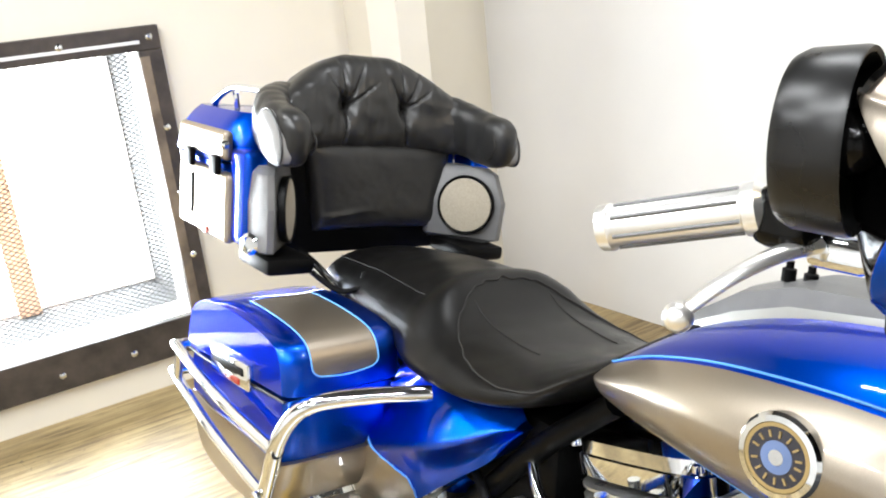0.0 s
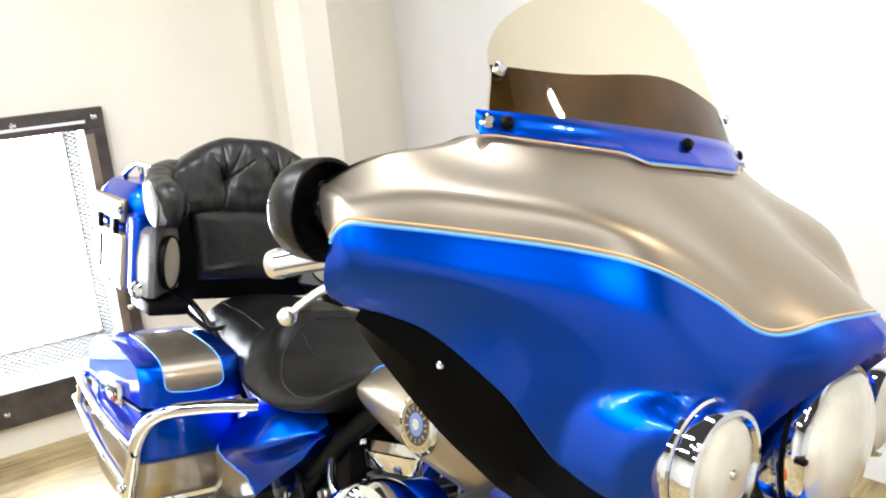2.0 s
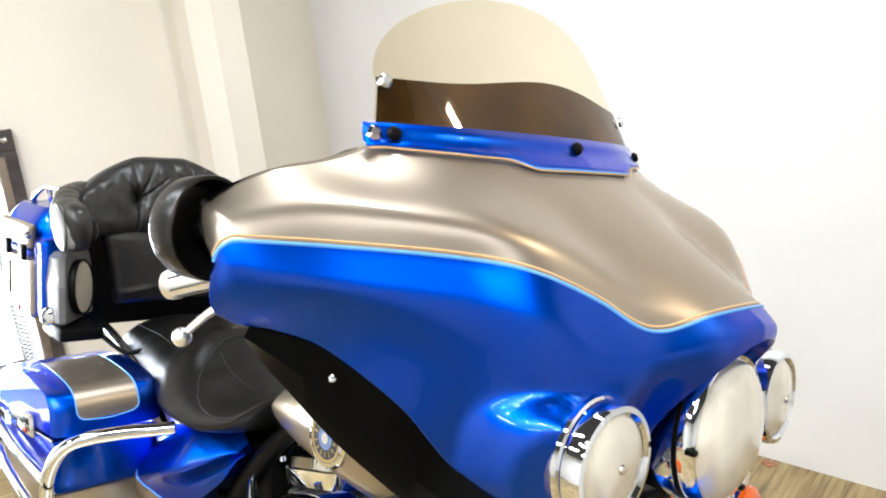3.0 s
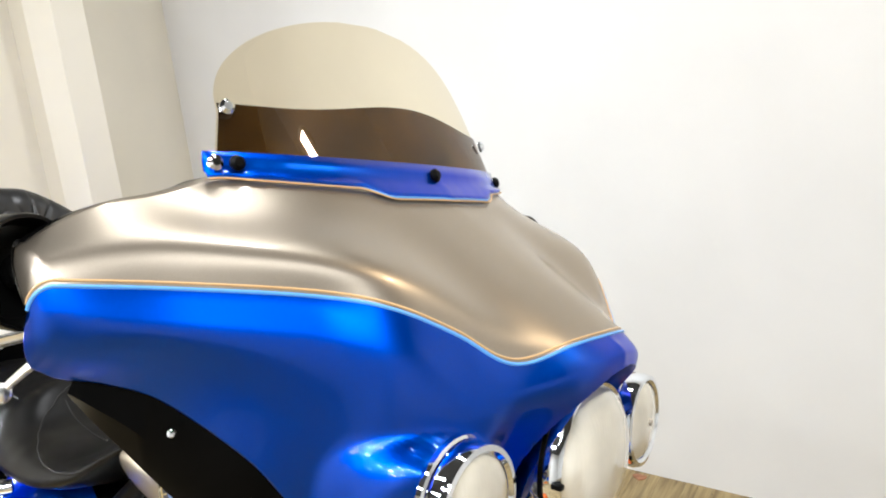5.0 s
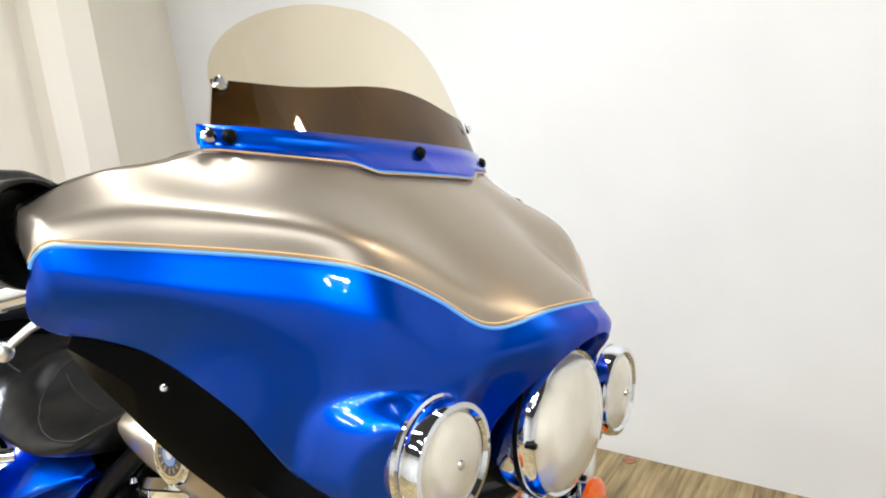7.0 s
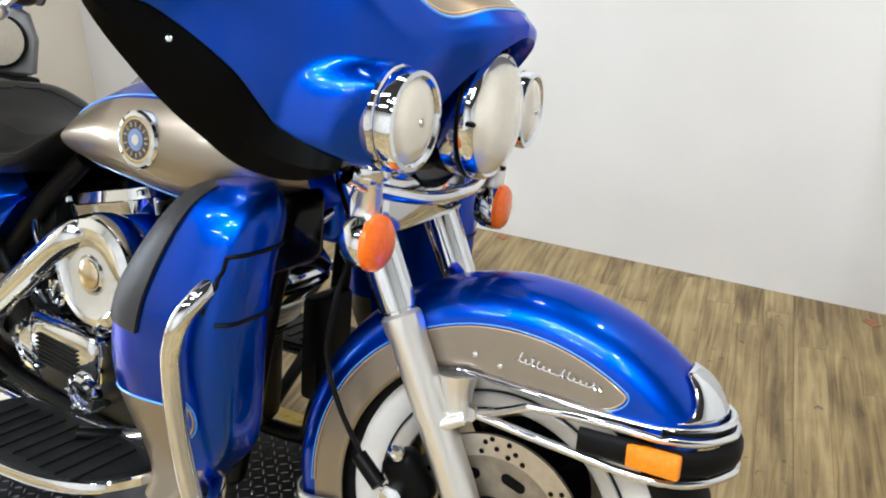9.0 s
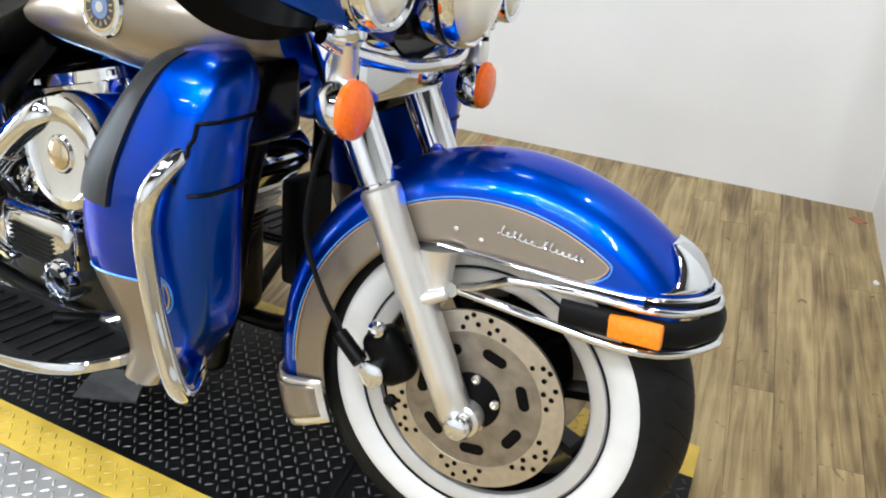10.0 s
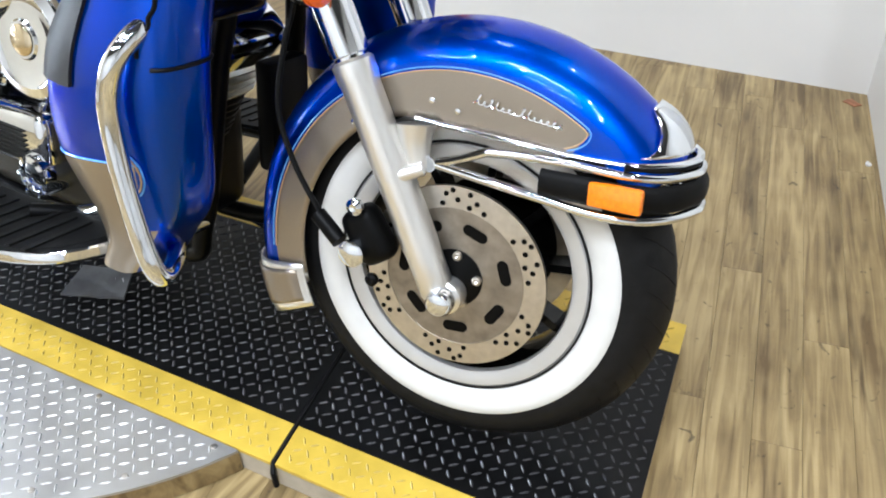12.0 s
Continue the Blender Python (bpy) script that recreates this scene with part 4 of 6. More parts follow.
def wheel(centre, make):
    ax = aim(centre, (0, 1, 0))
    tyre = make("front_tyre" if make is fpart else "rear_tyre", lathe([(r, y * sg) for sg in (-1, 1) for r, y in (TYRE if sg < 0 else TYRE[-2::-1])], ax, 96, cap=False), M_TYRE, "black tyre with a white sidewall")
    for s in (-1, 1):
        prof = [(0.204, 0.052), (0.208, 0.057), (0.225, 0.0635), (0.238, 0.0655), (0.248, 0.0650), (0.2505, 0.063)]
        make("whitewall", lathe([(r, s * z) for r, z in prof], ax, 96, cap=False), M_WHITEWALL, "white sidewall band", tyre)
    for s in (-1, 1):
        make("bead_line", lathe([(0.2035, s * 0.0555), (0.2035, s * 0.0592), (0.2062, s * 0.0588), (0.2065, s * 0.056)], ax, 96, cap=False), M_TYRE, "thin black bead line", tyre)
    rim = make("front_rim" if make is fpart else "rear_rim", lathe([(0.204, -0.055), (0.200, -0.0585), (0.184, -0.0580), (0.177, -0.0545), (0.1745, -0.048), (0.176, -0.036), (0.176, 0.036), (0.1745, 0.048), (0.177, 0.0545), (0.184, 0.0580), (0.200, 0.0585), (0.204, 0.055)], ax, 96, cap=False), M_RIM, "bare aluminium rim edge")
    make("rim_barrel", lathe([(0.1745, -0.047), (0.170, -0.030), (0.166, 0), (0.170, 0.030), (0.1745, 0.047)], ax, 72, cap=False), M_BLACK, "black rim well", rim)
    for k in range(10):
        a = 2 * math.pi * (k + 0.3) / 10
        d = Vector((math.cos(a), 0, math.sin(a)))
        t = Vector((-math.sin(a), 0, math.cos(a)))
        bm = skin([[centre + d * r + t * (wd * u) + Vector((0, v * dp, 0)) for u, v in ((-1, -1), (1, -1), (1, 1), (-1, 1))] for r, wd, dp in ((0.055, 0.011, 0.022), (0.11, 0.0062, 0.018), (0.178, 0.0065, 0.024))])
        make("spoke", bm, M_BLACK, "black cast spoke", rim, False)
    make("hub", lathe([(0.058, -0.05), (0.060, -0.04), (0.045, -0.02), (0.045, 0.02), (0.060, 0.04), (0.058, 0.05)], ax, 32), M_BLACK, "black wheel hub", rim)
    return tyre


wheel(WH, fpart)
# tread grooves of the front tyre
grooves = bmesh.new()
for k in range(44):
    a0 = 2 * math.pi * k / 44
    for s in (-1, 1):
        line = []
        for i in range(7):
            t = i / 6
            a = a0 + 0.16 * t + (0.07 if s > 0 else 0)
            y = s * (0.008 + 0.045 * t)
            r = np.interp(abs(y), [q[1] for q in TYRE[::-1]][:7], [q[0] for q in TYRE[::-1]][:7]) - 0.0003
            line.append(WH + Vector((r * math.cos(a), y, r * math.sin(a))))
        tube(line, 0.0013, 4, bm=grooves, cap=False)
tagged(fpart("tread_groove", grooves, M_RUBBERMAT, "dark tread grooves"), kind="stuff")


DISC_R = 0.146
disc = fpart("brake_disc", lathe([(0.112, -0.0035), (DISC_R, -0.0035), (DISC_R, 0.0035), (0.112, 0.0035), (0.112, -0.0035)], aim(WH + Vector((0, -0.082, 0)), (0, 1, 0)), 96, cap=False), M_STEEL, "drilled steel brake disc")
fpart("disc_carrier", lathe([(0.030, -0.003), (0.113, -0.003), (0.113, 0.003), (0.030, 0.003), (0.030, -0.003)], aim(WH + Vector((0, -0.081, 0)), (0, 1, 0)), 72, cap=False), M_CARRIER, "inner carrier of the disc", disc)
# flat black discs on the steel paint in the dark of the drilled holes
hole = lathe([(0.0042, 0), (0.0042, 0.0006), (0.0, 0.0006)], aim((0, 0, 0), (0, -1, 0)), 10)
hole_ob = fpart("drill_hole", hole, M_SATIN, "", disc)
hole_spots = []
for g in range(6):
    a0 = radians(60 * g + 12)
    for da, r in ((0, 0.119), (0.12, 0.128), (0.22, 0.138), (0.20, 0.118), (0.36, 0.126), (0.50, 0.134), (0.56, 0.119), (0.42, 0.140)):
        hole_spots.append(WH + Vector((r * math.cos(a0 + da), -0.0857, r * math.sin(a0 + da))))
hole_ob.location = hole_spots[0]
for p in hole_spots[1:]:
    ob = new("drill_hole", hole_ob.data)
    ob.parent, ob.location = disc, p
# the slots too are flat black faces that paint in their dark inside
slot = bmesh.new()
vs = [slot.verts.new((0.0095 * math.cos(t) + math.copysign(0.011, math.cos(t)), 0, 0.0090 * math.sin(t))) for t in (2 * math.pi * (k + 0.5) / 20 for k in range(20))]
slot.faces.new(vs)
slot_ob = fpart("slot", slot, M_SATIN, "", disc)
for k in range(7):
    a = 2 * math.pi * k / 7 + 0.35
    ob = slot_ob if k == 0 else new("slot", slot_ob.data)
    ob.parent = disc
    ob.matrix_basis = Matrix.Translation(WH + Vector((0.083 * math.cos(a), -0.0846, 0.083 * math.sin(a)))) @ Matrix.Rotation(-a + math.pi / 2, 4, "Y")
for k in range(5):
    a = 2 * math.pi * k / 5 + 0.2
    fpart("disc_bolt", lathe([(0.007, 0), (0.007, 0.006), (0.004, 0.007), (0, 0.004)], aim(WH + Vector((0.040 * math.cos(a), -0.088, 0.040 * math.sin(a))), (0, -1, 0)), 12), M_STEEL, "steel disc bolt", disc)
fpart("hub_cap", lathe([(0.047, 0), (0.046, 0.008), (0.030, 0.012), (0.02, 0.016)], aim(WH + Vector((0, -0.078, 0)), (0, -1, 0)), 32), M_SATIN, "dark hub centre", disc)

far_disc = fpart("far_brake_disc", lathe([(0.112, -0.0035), (DISC_R, -0.0035), (DISC_R, 0.0035), (0.112, 0.0035), (0.112, -0.0035)], aim(WH + Vector((0, 0.082, 0)), (0, 1, 0)), 72, cap=False), M_STEEL, "far steel brake disc")
fpart("disc_carrier", lathe([(0.030, -0.003), (0.113, -0.003), (0.113, 0.003), (0.030, 0.003), (0.030, -0.003)], aim(WH + Vector((0, 0.081, 0)), (0, 1, 0)), 60, cap=False), M_ENGINE, "dark inner carrier", far_disc)

# brake caliper and hose
CAL = Vector((-0.128, -0.118, 0.385))
caliper = fpart("brake_caliper", box((0, 0, 0), (0.062, 0.050, 0.092), 0.020, 4, m=Matrix.Translation(CAL) @ pose(0, 0, 0, 0, -35, 0)), M_SATIN, "black brake caliper")
fpart("piston_cap", lathe([(0.021, 0), (0.021, 0.012), (0.014, 0.016), (0, 0.017)], aim(CAL + Vector((-0.012, -0.026, -0.022)), (0, -1, 0)), 24), M_CHROME, "round chrome cap", caliper)
fpart("caliper_bolt", lathe([(0.013, 0), (0.013, 0.008), (0.006, 0.012), (0, 0.010)], aim(CAL + Vector((-0.012, -0.026, 0.052)), (0, -1, 0)), 16), M_CHROME, "chrome mounting bolt", caliper)
fpart("caliper_bolt", lathe([(0.010, 0), (0.010, 0.008), (0.005, 0.011), (0, 0.009)], aim(CAL + Vector((0.022, -0.026, -0.058)), (0, -1, 0)), 16), M_SATIN, "black bolt", caliper)
fpart("banjo", tube([CAL + Vector((-0.08, -0.02, 0.02)), CAL + Vector((-0.035, -0.03, -0.01))], 0.013, 12), M_SATIN, "", caliper)
fpart("brake_hose", tube([(-0.205, -0.135, 0.405), (-0.25, -0.135, 0.47), (-0.285, -0.13, 0.55), (-0.28, -0.125, 0.64), (-0.27, -0.115, 0.72), (-0.30, -0.10, 0.82)], 0.0045, 8, 28), M_RUBBERMAT, "black rubber brake hose")

# front fender
FR = 0.376


fcols, split_rows = [], 9
A0, A1 = radians(38), radians(194)
for k in range(91):
    a = A0 + (A1 - A0) * k / 90
    d = Vector((math.cos(a), 0, math.sin(a)))
    side = []
    for t in np.linspace(0, 1, 10):
        w = 0.090 * math.sin(t * math.pi / 2)
        r = FR - 0.062 * (1 - math.cos(t * math.pi / 2))
        side.append((w, r))
    # how far down the skirt goes at this angle
    if a < radians(100):
        r_end = max((0.563 - WH.z) / max(math.sin(a), 0.05), 0.22)
        r_end = min(r_end, FR - 0.075)
    else:
        r_end = 0.238 + 0.0 * a
        blend = min(1, (a - radians(100)) / radians(22))
        r_end = (1 - blend) * 0.242 + blend * 0.262
    for t in np.linspace(0.15, 1, 6):
        side.append((0.090 + 0.001 * t, FR - 0.062 + (r_end - FR + 0.062) * t))
    pts = [WH + d * r + Vector((0, w, 0)) for w, r in side]
    fcols.append([Vector((p.x, -p.y, p.z)) for p in reversed(pts[1:])] + pts)


def fender_paint(i, j):
    """Champagne panel on each flank, blue over the crown."""
    a = (A0 + (A1 - A0) * (i + 0.5) / 90)
    row = abs(j - 14.5) + 0.5
    t = math.degrees(a)
    return 1 if row > 9 and t > 57.5 else 0


fender = fpart("front_fender", skin(fcols, closed=False, cap=False, index=fender_paint), [M_BLUE, M_SILVER], "blue front fender with champagne grey flanks")
mod = fender.modifiers.new("thickness", "SOLIDIFY")
mod.thickness, mod.offset = 0.004, 1.0
FLANK = 0.0925
for side in (-1, 1):
    f = FLANK * side
    line = [WH + Vector((0.318 * math.cos(a), f, 0.318 * math.sin(a))) for a in (radians(60 + k * 5) for k in range(26))]
    nose = [Vector((0.144, f, 0.5695)), Vector((0.158, f, 0.5755)), Vector((0.170, f, 0.587)), Vector((0.1715, f, 0.600))]
    inner = [Vector((0.140, f, 0.5715)), Vector((0.154, f, 0.578)), Vector((0.1655, f, 0.589)), Vector((0.1665, f, 0.599))]
    fpart("pinstripe", tube(nose + line, 0.0011, 6, 70), M_PIN_BLUE, "thin light blue pinstripe", fender)
    fpart("pinstripe", tube(inner + [WH + (p - WH) * 0.986 + Vector((0, 0.0012 * side, 0)) for p in line], 0.0009, 6, 70), M_PIN_GOLD, "thin gold pinstripe", fender)
    fpart("trim_strip", tube([(-0.080, f * 1.02, 0.571), (0.05, f * 1.03, 0.567), (0.15, f * 1.01, 0.565), (0.235, f * 0.93, 0.567), (0.282, f * 0.60, 0.570), (0.302, f * 0.25, 0.571), (0.306, 0, 0.571)], (0.0045, 0.0062), 10, 40, flat=0.8), M_CHROME, "chrome trim strip", fender)
    script = []
    tall = (2.3, 1.0, 2.0, 1.7, 0.8, 0.9, 0.2, 2.2, 2.0, 0.9, 0.8, 0.9, 1.3, 0.9)
    for k in range(141):
        t = k / 140
        letter = tall[min(13, int(t * 14))]
        up = 0.0048 * letter * (1 - math.cos(t * 28 * math.pi)) / 2
        script.append((0.006 + 0.128 * t + 0.0030 * math.sin(t * 28 * math.pi) + up * 0.45, f * 1.01, 0.6085 - 0.012 * t + up * 1.25))
    fpart("script_emblem", tube(script, 0.0014, 5), M_CHROME, "chrome script emblem", fender)
    for x, z in ((-0.056, 0.600), (-0.016, 0.592), (-0.155, 0.565), (-0.178, 0.545)):
        fpart("stud", lathe([(0.0045, 0), (0.004, 0.003), (0, 0.004)], aim((x, f, z), (0, side, 0)), 10), M_CHROME, "small rivet", fender)

# chrome tip, bumper rail and marker lamps of the fender
tip = []
for k in range(13):
    t = k / 12
    w = 0.026 + 0.058 * t ** 1.25
    row = []
    for s in np.linspace(-1, 1, 17):
        r = FR - 0.062 * (1 - math.cos(math.asin(min(1, abs(s) * w / 0.0905))))
        low = math.asin((0.574 - WH.z) / r)
        a = radians(51.5) + (low - radians(51.5)) * t
        r += 0.003 + 0.011 * math.sin(math.pi * (0.08 + 0.84 * t)) ** 0.7 * (1 - s ** 4)
        row.append(WH + Vector((math.cos(a) * r, w * s, math.sin(a) * r)))
    tip.append(row)
tip_ob = fpart("fender_tip", skin(tip, closed=False, cap=False), M_CHROME, "chrome fender tip ornament", fender)
mod = tip_ob.modifiers.new("thickness", "SOLIDIFY")
mod.thickness, mod.offset = 0.005, 0.0
def both_sides(line):
    return line + [(x, -y, z) for x, y, z in reversed(line[:-1])]


low_line = both_sides([(-0.046, -0.098, 0.511), (0.05, -0.100, 0.503), (0.12, -0.101, 0.498), (0.19, -0.101, 0.493), (0.25, -0.092, 0.494), (0.290, -0.066, 0.498), (0.316, -0.025, 0.502), (0.320, 0.0, 0.502)])
top_line = both_sides([(0.035, -0.098, 0.545), (0.09, -0.099, 0.551), (0.16, -0.100, 0.555), (0.23, -0.094, 0.553), (0.275, -0.072, 0.553), (0.306, -0.030, 0.555), (0.312, 0.0, 0.555)])
mid_line = both_sides([(0.115, -0.099, 0.521), (0.17, -0.100, 0.523), (0.23, -0.095, 0.523), (0.282, -0.069, 0.525), (0.311, -0.028, 0.528), (0.316, 0.0, 0.528)])
bumper = fpart("bumper_rail", tube(low_line, 0.0068, 10, 70), M_CHROME, "chrome fender bumper rail")
fpart("upper_rail", tube(top_line, 0.0062, 10, 60), M_CHROME, "chrome upper rail", bumper)
fpart("rubber_strip", tube(mid_line, 0.0095, 12, 60, flat=2.1), M_RUBBERMAT, "black rubber bumper strip", bumper)
fpart("groove_strip", tube([(x - 0.007, y * 0.97, z + 0.011) for x, y, z in top_line[3:-3]], 0.0055, 10, 50), M_RUBBERMAT, "black rubber groove strip", bumper)
for side in (-1, 1):
    fpart("strut", tube([(-0.046, 0.098 * side, 0.511), (-0.01, 0.099 * side, 0.524), (0.035, 0.098 * side, 0.545)], 0.0062, 8, 12), M_CHROME, "chrome strut", bumper)
    fpart("rail_eye", lathe([(0.012, -0.006), (0.014, 0), (0.012, 0.006)], aim((-0.050, 0.099 * side, 0.510), (0, side, 0)), 16), M_CHROME, "", bumper)
    fpart("marker_lamp", box((0, 0, 0), (0.074, 0.016, 0.034), 0.004, m=Matrix.Translation((0.221, 0.1065 * side, 0.525)) @ pose(0, 0, 0, 0, -4, 0) @ pose(0, 0, 0, 0, 0, 7 * side)), M_MARKER, "orange side marker lamp", bumper)

# trim plate at the rear end of the fender
def fender_end(a_from, a_to, out, r_in, margin=0.0):
    cols_end = []
    for k in range(9):
        a = a_from + (a_to - a_from) * k / 8
        d = Vector((math.cos(a), 0, math.sin(a)))
        side = [(0.093 * math.sin(t * math.pi / 2), FR - 0.062 * (1 - math.cos(t * math.pi / 2))) for t in np.linspace(0, 1, 8)] + [(0.094, FR - 0.062 + (r_in - FR + 0.062) * t) for t in (0.5, 1)]
        pts = [WH + d * (r + out) + Vector((0, w + out * (w > 0.05), 0)) for w, r in side]
        cols_end.append([Vector((p.x, -p.y, p.z)) for p in reversed(pts[1:])] + pts)
    return skin(cols_end, closed=False, cap=False)


edge = fpart("fender_end_trim", fender_end(radians(190), radians(206), 0.003, 0.258), M_ALU, "satin metal trim round the fender end", fender)
edge.modifiers.new("thickness", "SOLIDIFY").thickness = 0.004
panel = fpart("fender_end_panel", fender_end(radians(192.3), radians(203.5), 0.0065, 0.268), M_SILVER, "champagne grey end panel", fender)
panel.modifiers.new("thickness", "SOLIDIFY").thickness = 0.003

# handlebar, grips, levers, mirrors
for side in (-1, 1):
    def at(x, y, z):
        return Vector((x, y * side, z))
    e, i = at(-0.715, 0.398, 1.058), at(-0.590, 0.365, 1.096)
    d = (i - e).normalized()
    ln = (i - e).length
    grip = fpart("hand_grip", lathe([(0.015, 0), (0.020, 0.002), (0.021, 0.012), (0.018, 0.016), (0.018, ln - 0.012), (0.022, ln - 0.010), (0.022, ln), (0.016, ln + 0.006)], aim(e, d), 28), M_ALU, "bright metal hand grip")
    for k in range(7):
        a = 2 * math.pi * k / 7
        m = aim(e, d)
        fpart("grip_band", tube([m @ Vector((0.0185 * math.cos(a), 0.0185 * math.sin(a), 0.017)), m @ Vector((0.0185 * math.cos(a), 0.0185 * math.sin(a), ln - 0.013))], 0.0020, 6), M_GRIPBAND, "grey rubber band", grip)
    fpart("handlebar", tube([i, at(-0.52, 0.335, 1.105), at(-0.46, 0.27, 1.08), at(-0.44, 0.15, 1.03), at(-0.45, 0.05, 1.0), at(-0.45, 0, 1.0)], 0.0135, 12, 30), M_CHROME, "chrome handlebar")
    fpart("switch_housing", box(at(-0.568, 0.352, 1.092), (0.05, 0.055, 0.05), 0.014, 3), M_BLACK, "black switch housing")
    lever = fpart("lever", tube([at(-0.545, 0.345, 1.075), at(-0.560, 0.385, 1.066), at(-0.580, 0.418, 1.045), at(-0.601, 0.441, 1.016)], (0.010, 0.007), 12, 20, flat=0.7), M_ALU, "polished control lever")
    fpart("lever_ball", lathe([(max(0.0001, 0.012 * math.sin(q)), -0.012 * math.cos(q)) for q in (math.pi * n / 14 for n in range(15))], aim(at(-0.602, 0.443, 1.013), (0, 0, 1)), 20), M_ALU, "", lever)
    fpart("lever_mount", box(at(-0.530, 0.335, 1.070), (0.05, 0.04, 0.028), 0.008), M_CHROME, "", lever)
    mc = at(-0.478, 0.484, 1.157)
    way = Vector((0.975, -0.15 * side, 0.05)).normalized()
    cup = fpart("mirror", lathe([(0.0001, -0.040), (0.042, -0.040), (0.051, -0.037), (0.0545, -0.030), (0.0565, 0.0), (0.0555, 0.003), (0.052, 0.002), (0.049, -0.010), (0.044, -0.018), (0.0001, -0.022)], aim(mc, way), 48, cap=False), M_MIRRORSHELL, "round black mirror shell")
    fpart("mirror_stem", tube([mc + way * -0.03, mc + way * -0.012, mc + way * 0.012], 0.013, 12, 10), M_BLACK, "black mirror stem", cup)
    fpart("mirror_ball", lathe([(max(0.0001, 0.020 * math.sin(q)), -0.020 * math.cos(q)) for q in (math.pi * n / 16 for n in range(17))], aim(mc + way * -0.006, way), 24), M_BLACK, "black ball joint", cup)

# fuel tank
TANK = [(-0.957, 0.105, 0.788, 0.006), (-0.945, 0.135, 0.790, 0.022), (-0.90, 0.170, 0.799, 0.046), (-0.82, 0.203, 0.820, 0.077), (-0.70, 0.236, 0.842, 0.104), (-0.57, 0.249, 0.850, 0.122), (-0.45, 0.236, 0.848, 0.126), (-0.36, 0.20, 0.852, 0.115), (-0.325, 0.15, 0.855, 0.085)]
sec = spline([(x, w, z) for x, w, z, h in TANK], 46)
hts = spline([(x, h, 0) for x, w, z, h in TANK], 46)


def tank_ring(k, grow=0.0):
    x, w, z = sec[k]
    h = hts[k].y
    ring = []
    for j in range(64):
        t = 2 * math.pi * j / 64
        c, s = math.cos(t), math.sin(t)
        ring.append(Vector((x, (w + grow) * math.copysign(abs(c) ** 0.72, c), z + (h * 0.90 + grow) * s ** 1.27 if s > 0 else z - (h + grow) * abs(s) ** 0.85)))
    return ring


def tank_paint(i, j):
    t = 2 * math.pi * (j + 0.5) / 64
    up = math.sin(t)
    return 1 if -0.72 < up < 0.67 and i > 0 else 0


tank = bpart("fuel_tank", skin([tank_ring(k) for k in range(46)], index=tank_paint), [M_BLUE, M_SILVER], "teardrop fuel tank, champagne grey sides and blue top")
for side in (-1, 1):
    for lim in (0.67, -0.72):
        line = []
        for k in range(1, 46):
            x, w, z = sec[k]
            c = math.sqrt(1 - lim * lim)
            line.append(Vector((x, side * (w + 0.0008) * c ** 0.72, z + (hts[k].y * 0.90 * lim ** 1.27 + 0.0008 if lim > 0 else -(hts[k].y + 0.0008) * abs(lim) ** 0.85))))
        bpart("pinstripe", tube(line, 0.0016, 6), M_PIN_BLUE, "thin light blue pinstripe", tank)
    # round emblem
    bc = Vector((-0.578, 0.2465 * side, 0.852))
    bw = Vector((0.03, side, 0.08))
    m = aim(bc, bw)
    badge = bpart("tank_emblem", lathe([(0.045, -0.012), (0.0455, 0.002), (0.042, 0.006), (0.036, 0.007), (0.035, 0.004), (0.0, 0.004)], m, 48), M_CHROME, "round chrome tank emblem")
    for r0, r1, z, mt, nm in ((0.031, 0.035, 0.0062, M_BADGE_GOLD, "gold_ring"), (0.017, 0.031, 0.0058, M_BADGE_DARK, "dark_ring"), (0.008, 0.017, 0.0066, M_BADGE_BLUE, "blue_ring"), (0.0, 0.008, 0.0074, M_CHROME, "boss")):
        bpart(nm, lathe([(r1, z - 0.003), (r1, z), (max(r0, 1e-4), z), (max(r0, 1e-4), z - 0.003)], m, 40, cap=False), mt, "", badge)
    for k in range(14):
        a = 2 * math.pi * (k + 0.5) / 14 + (0.12 if k > 6 else 0)
        c = m @ Vector((0.024 * math.cos(a), 0.024 * math.sin(a), 0.0065))
        bpart("letter_bar", box((0, 0, 0), (0.007, 0.0022, 0.0015), 0, m=m @ Matrix.Translation((0.024 * math.cos(a), 0.024 * math.sin(a), 0.0065)) @ Matrix.Rotation(a, 4, "Z")), M_BADGE_GOLD, "", badge, False)
# console on the tank
con = []
for x, zt, zb, w in ((-0.868, 0.892, 0.862, 0.050), (-0.85, 0.900, 0.868, 0.058), (-0.78, 0.948, 0.895, 0.066), (-0.70, 0.976, 0.925, 0.070), (-0.58, 0.985, 0.950, 0.070), (-0.48, 0.975, 0.945, 0.066)):
    con.append([Vector((x, w * u, zb + (zt - zb) * v)) for u, v in ((-1, 0), (-0.97, 0.45), (-0.82, 0.90), (-0.4, 1.0), (0.4, 1.0), (0.82, 0.90), (0.97, 0.45), (1, 0))])
console = bpart("tank_console", skin(con, index=lambda i, j: 1 if j in (1, 2, 3, 4, 5) else 0), [M_CONSOLE, M_GREYPLASTIC], "bright console with a grey textured top")
for side in (-1, 1):
    bpart("edge_trim", tube([(x, w * side * 1.03, z) for x, z, w in ((-0.868, 0.862, 0.050), (-0.85, 0.868, 0.058), (-0.78, 0.895, 0.066), (-0.70, 0.925, 0.070), (-0.58, 0.950, 0.070), (-0.48, 0.945, 0.066))], 0.0055, 8, 30), M_SATIN, "black rubber edge", console)
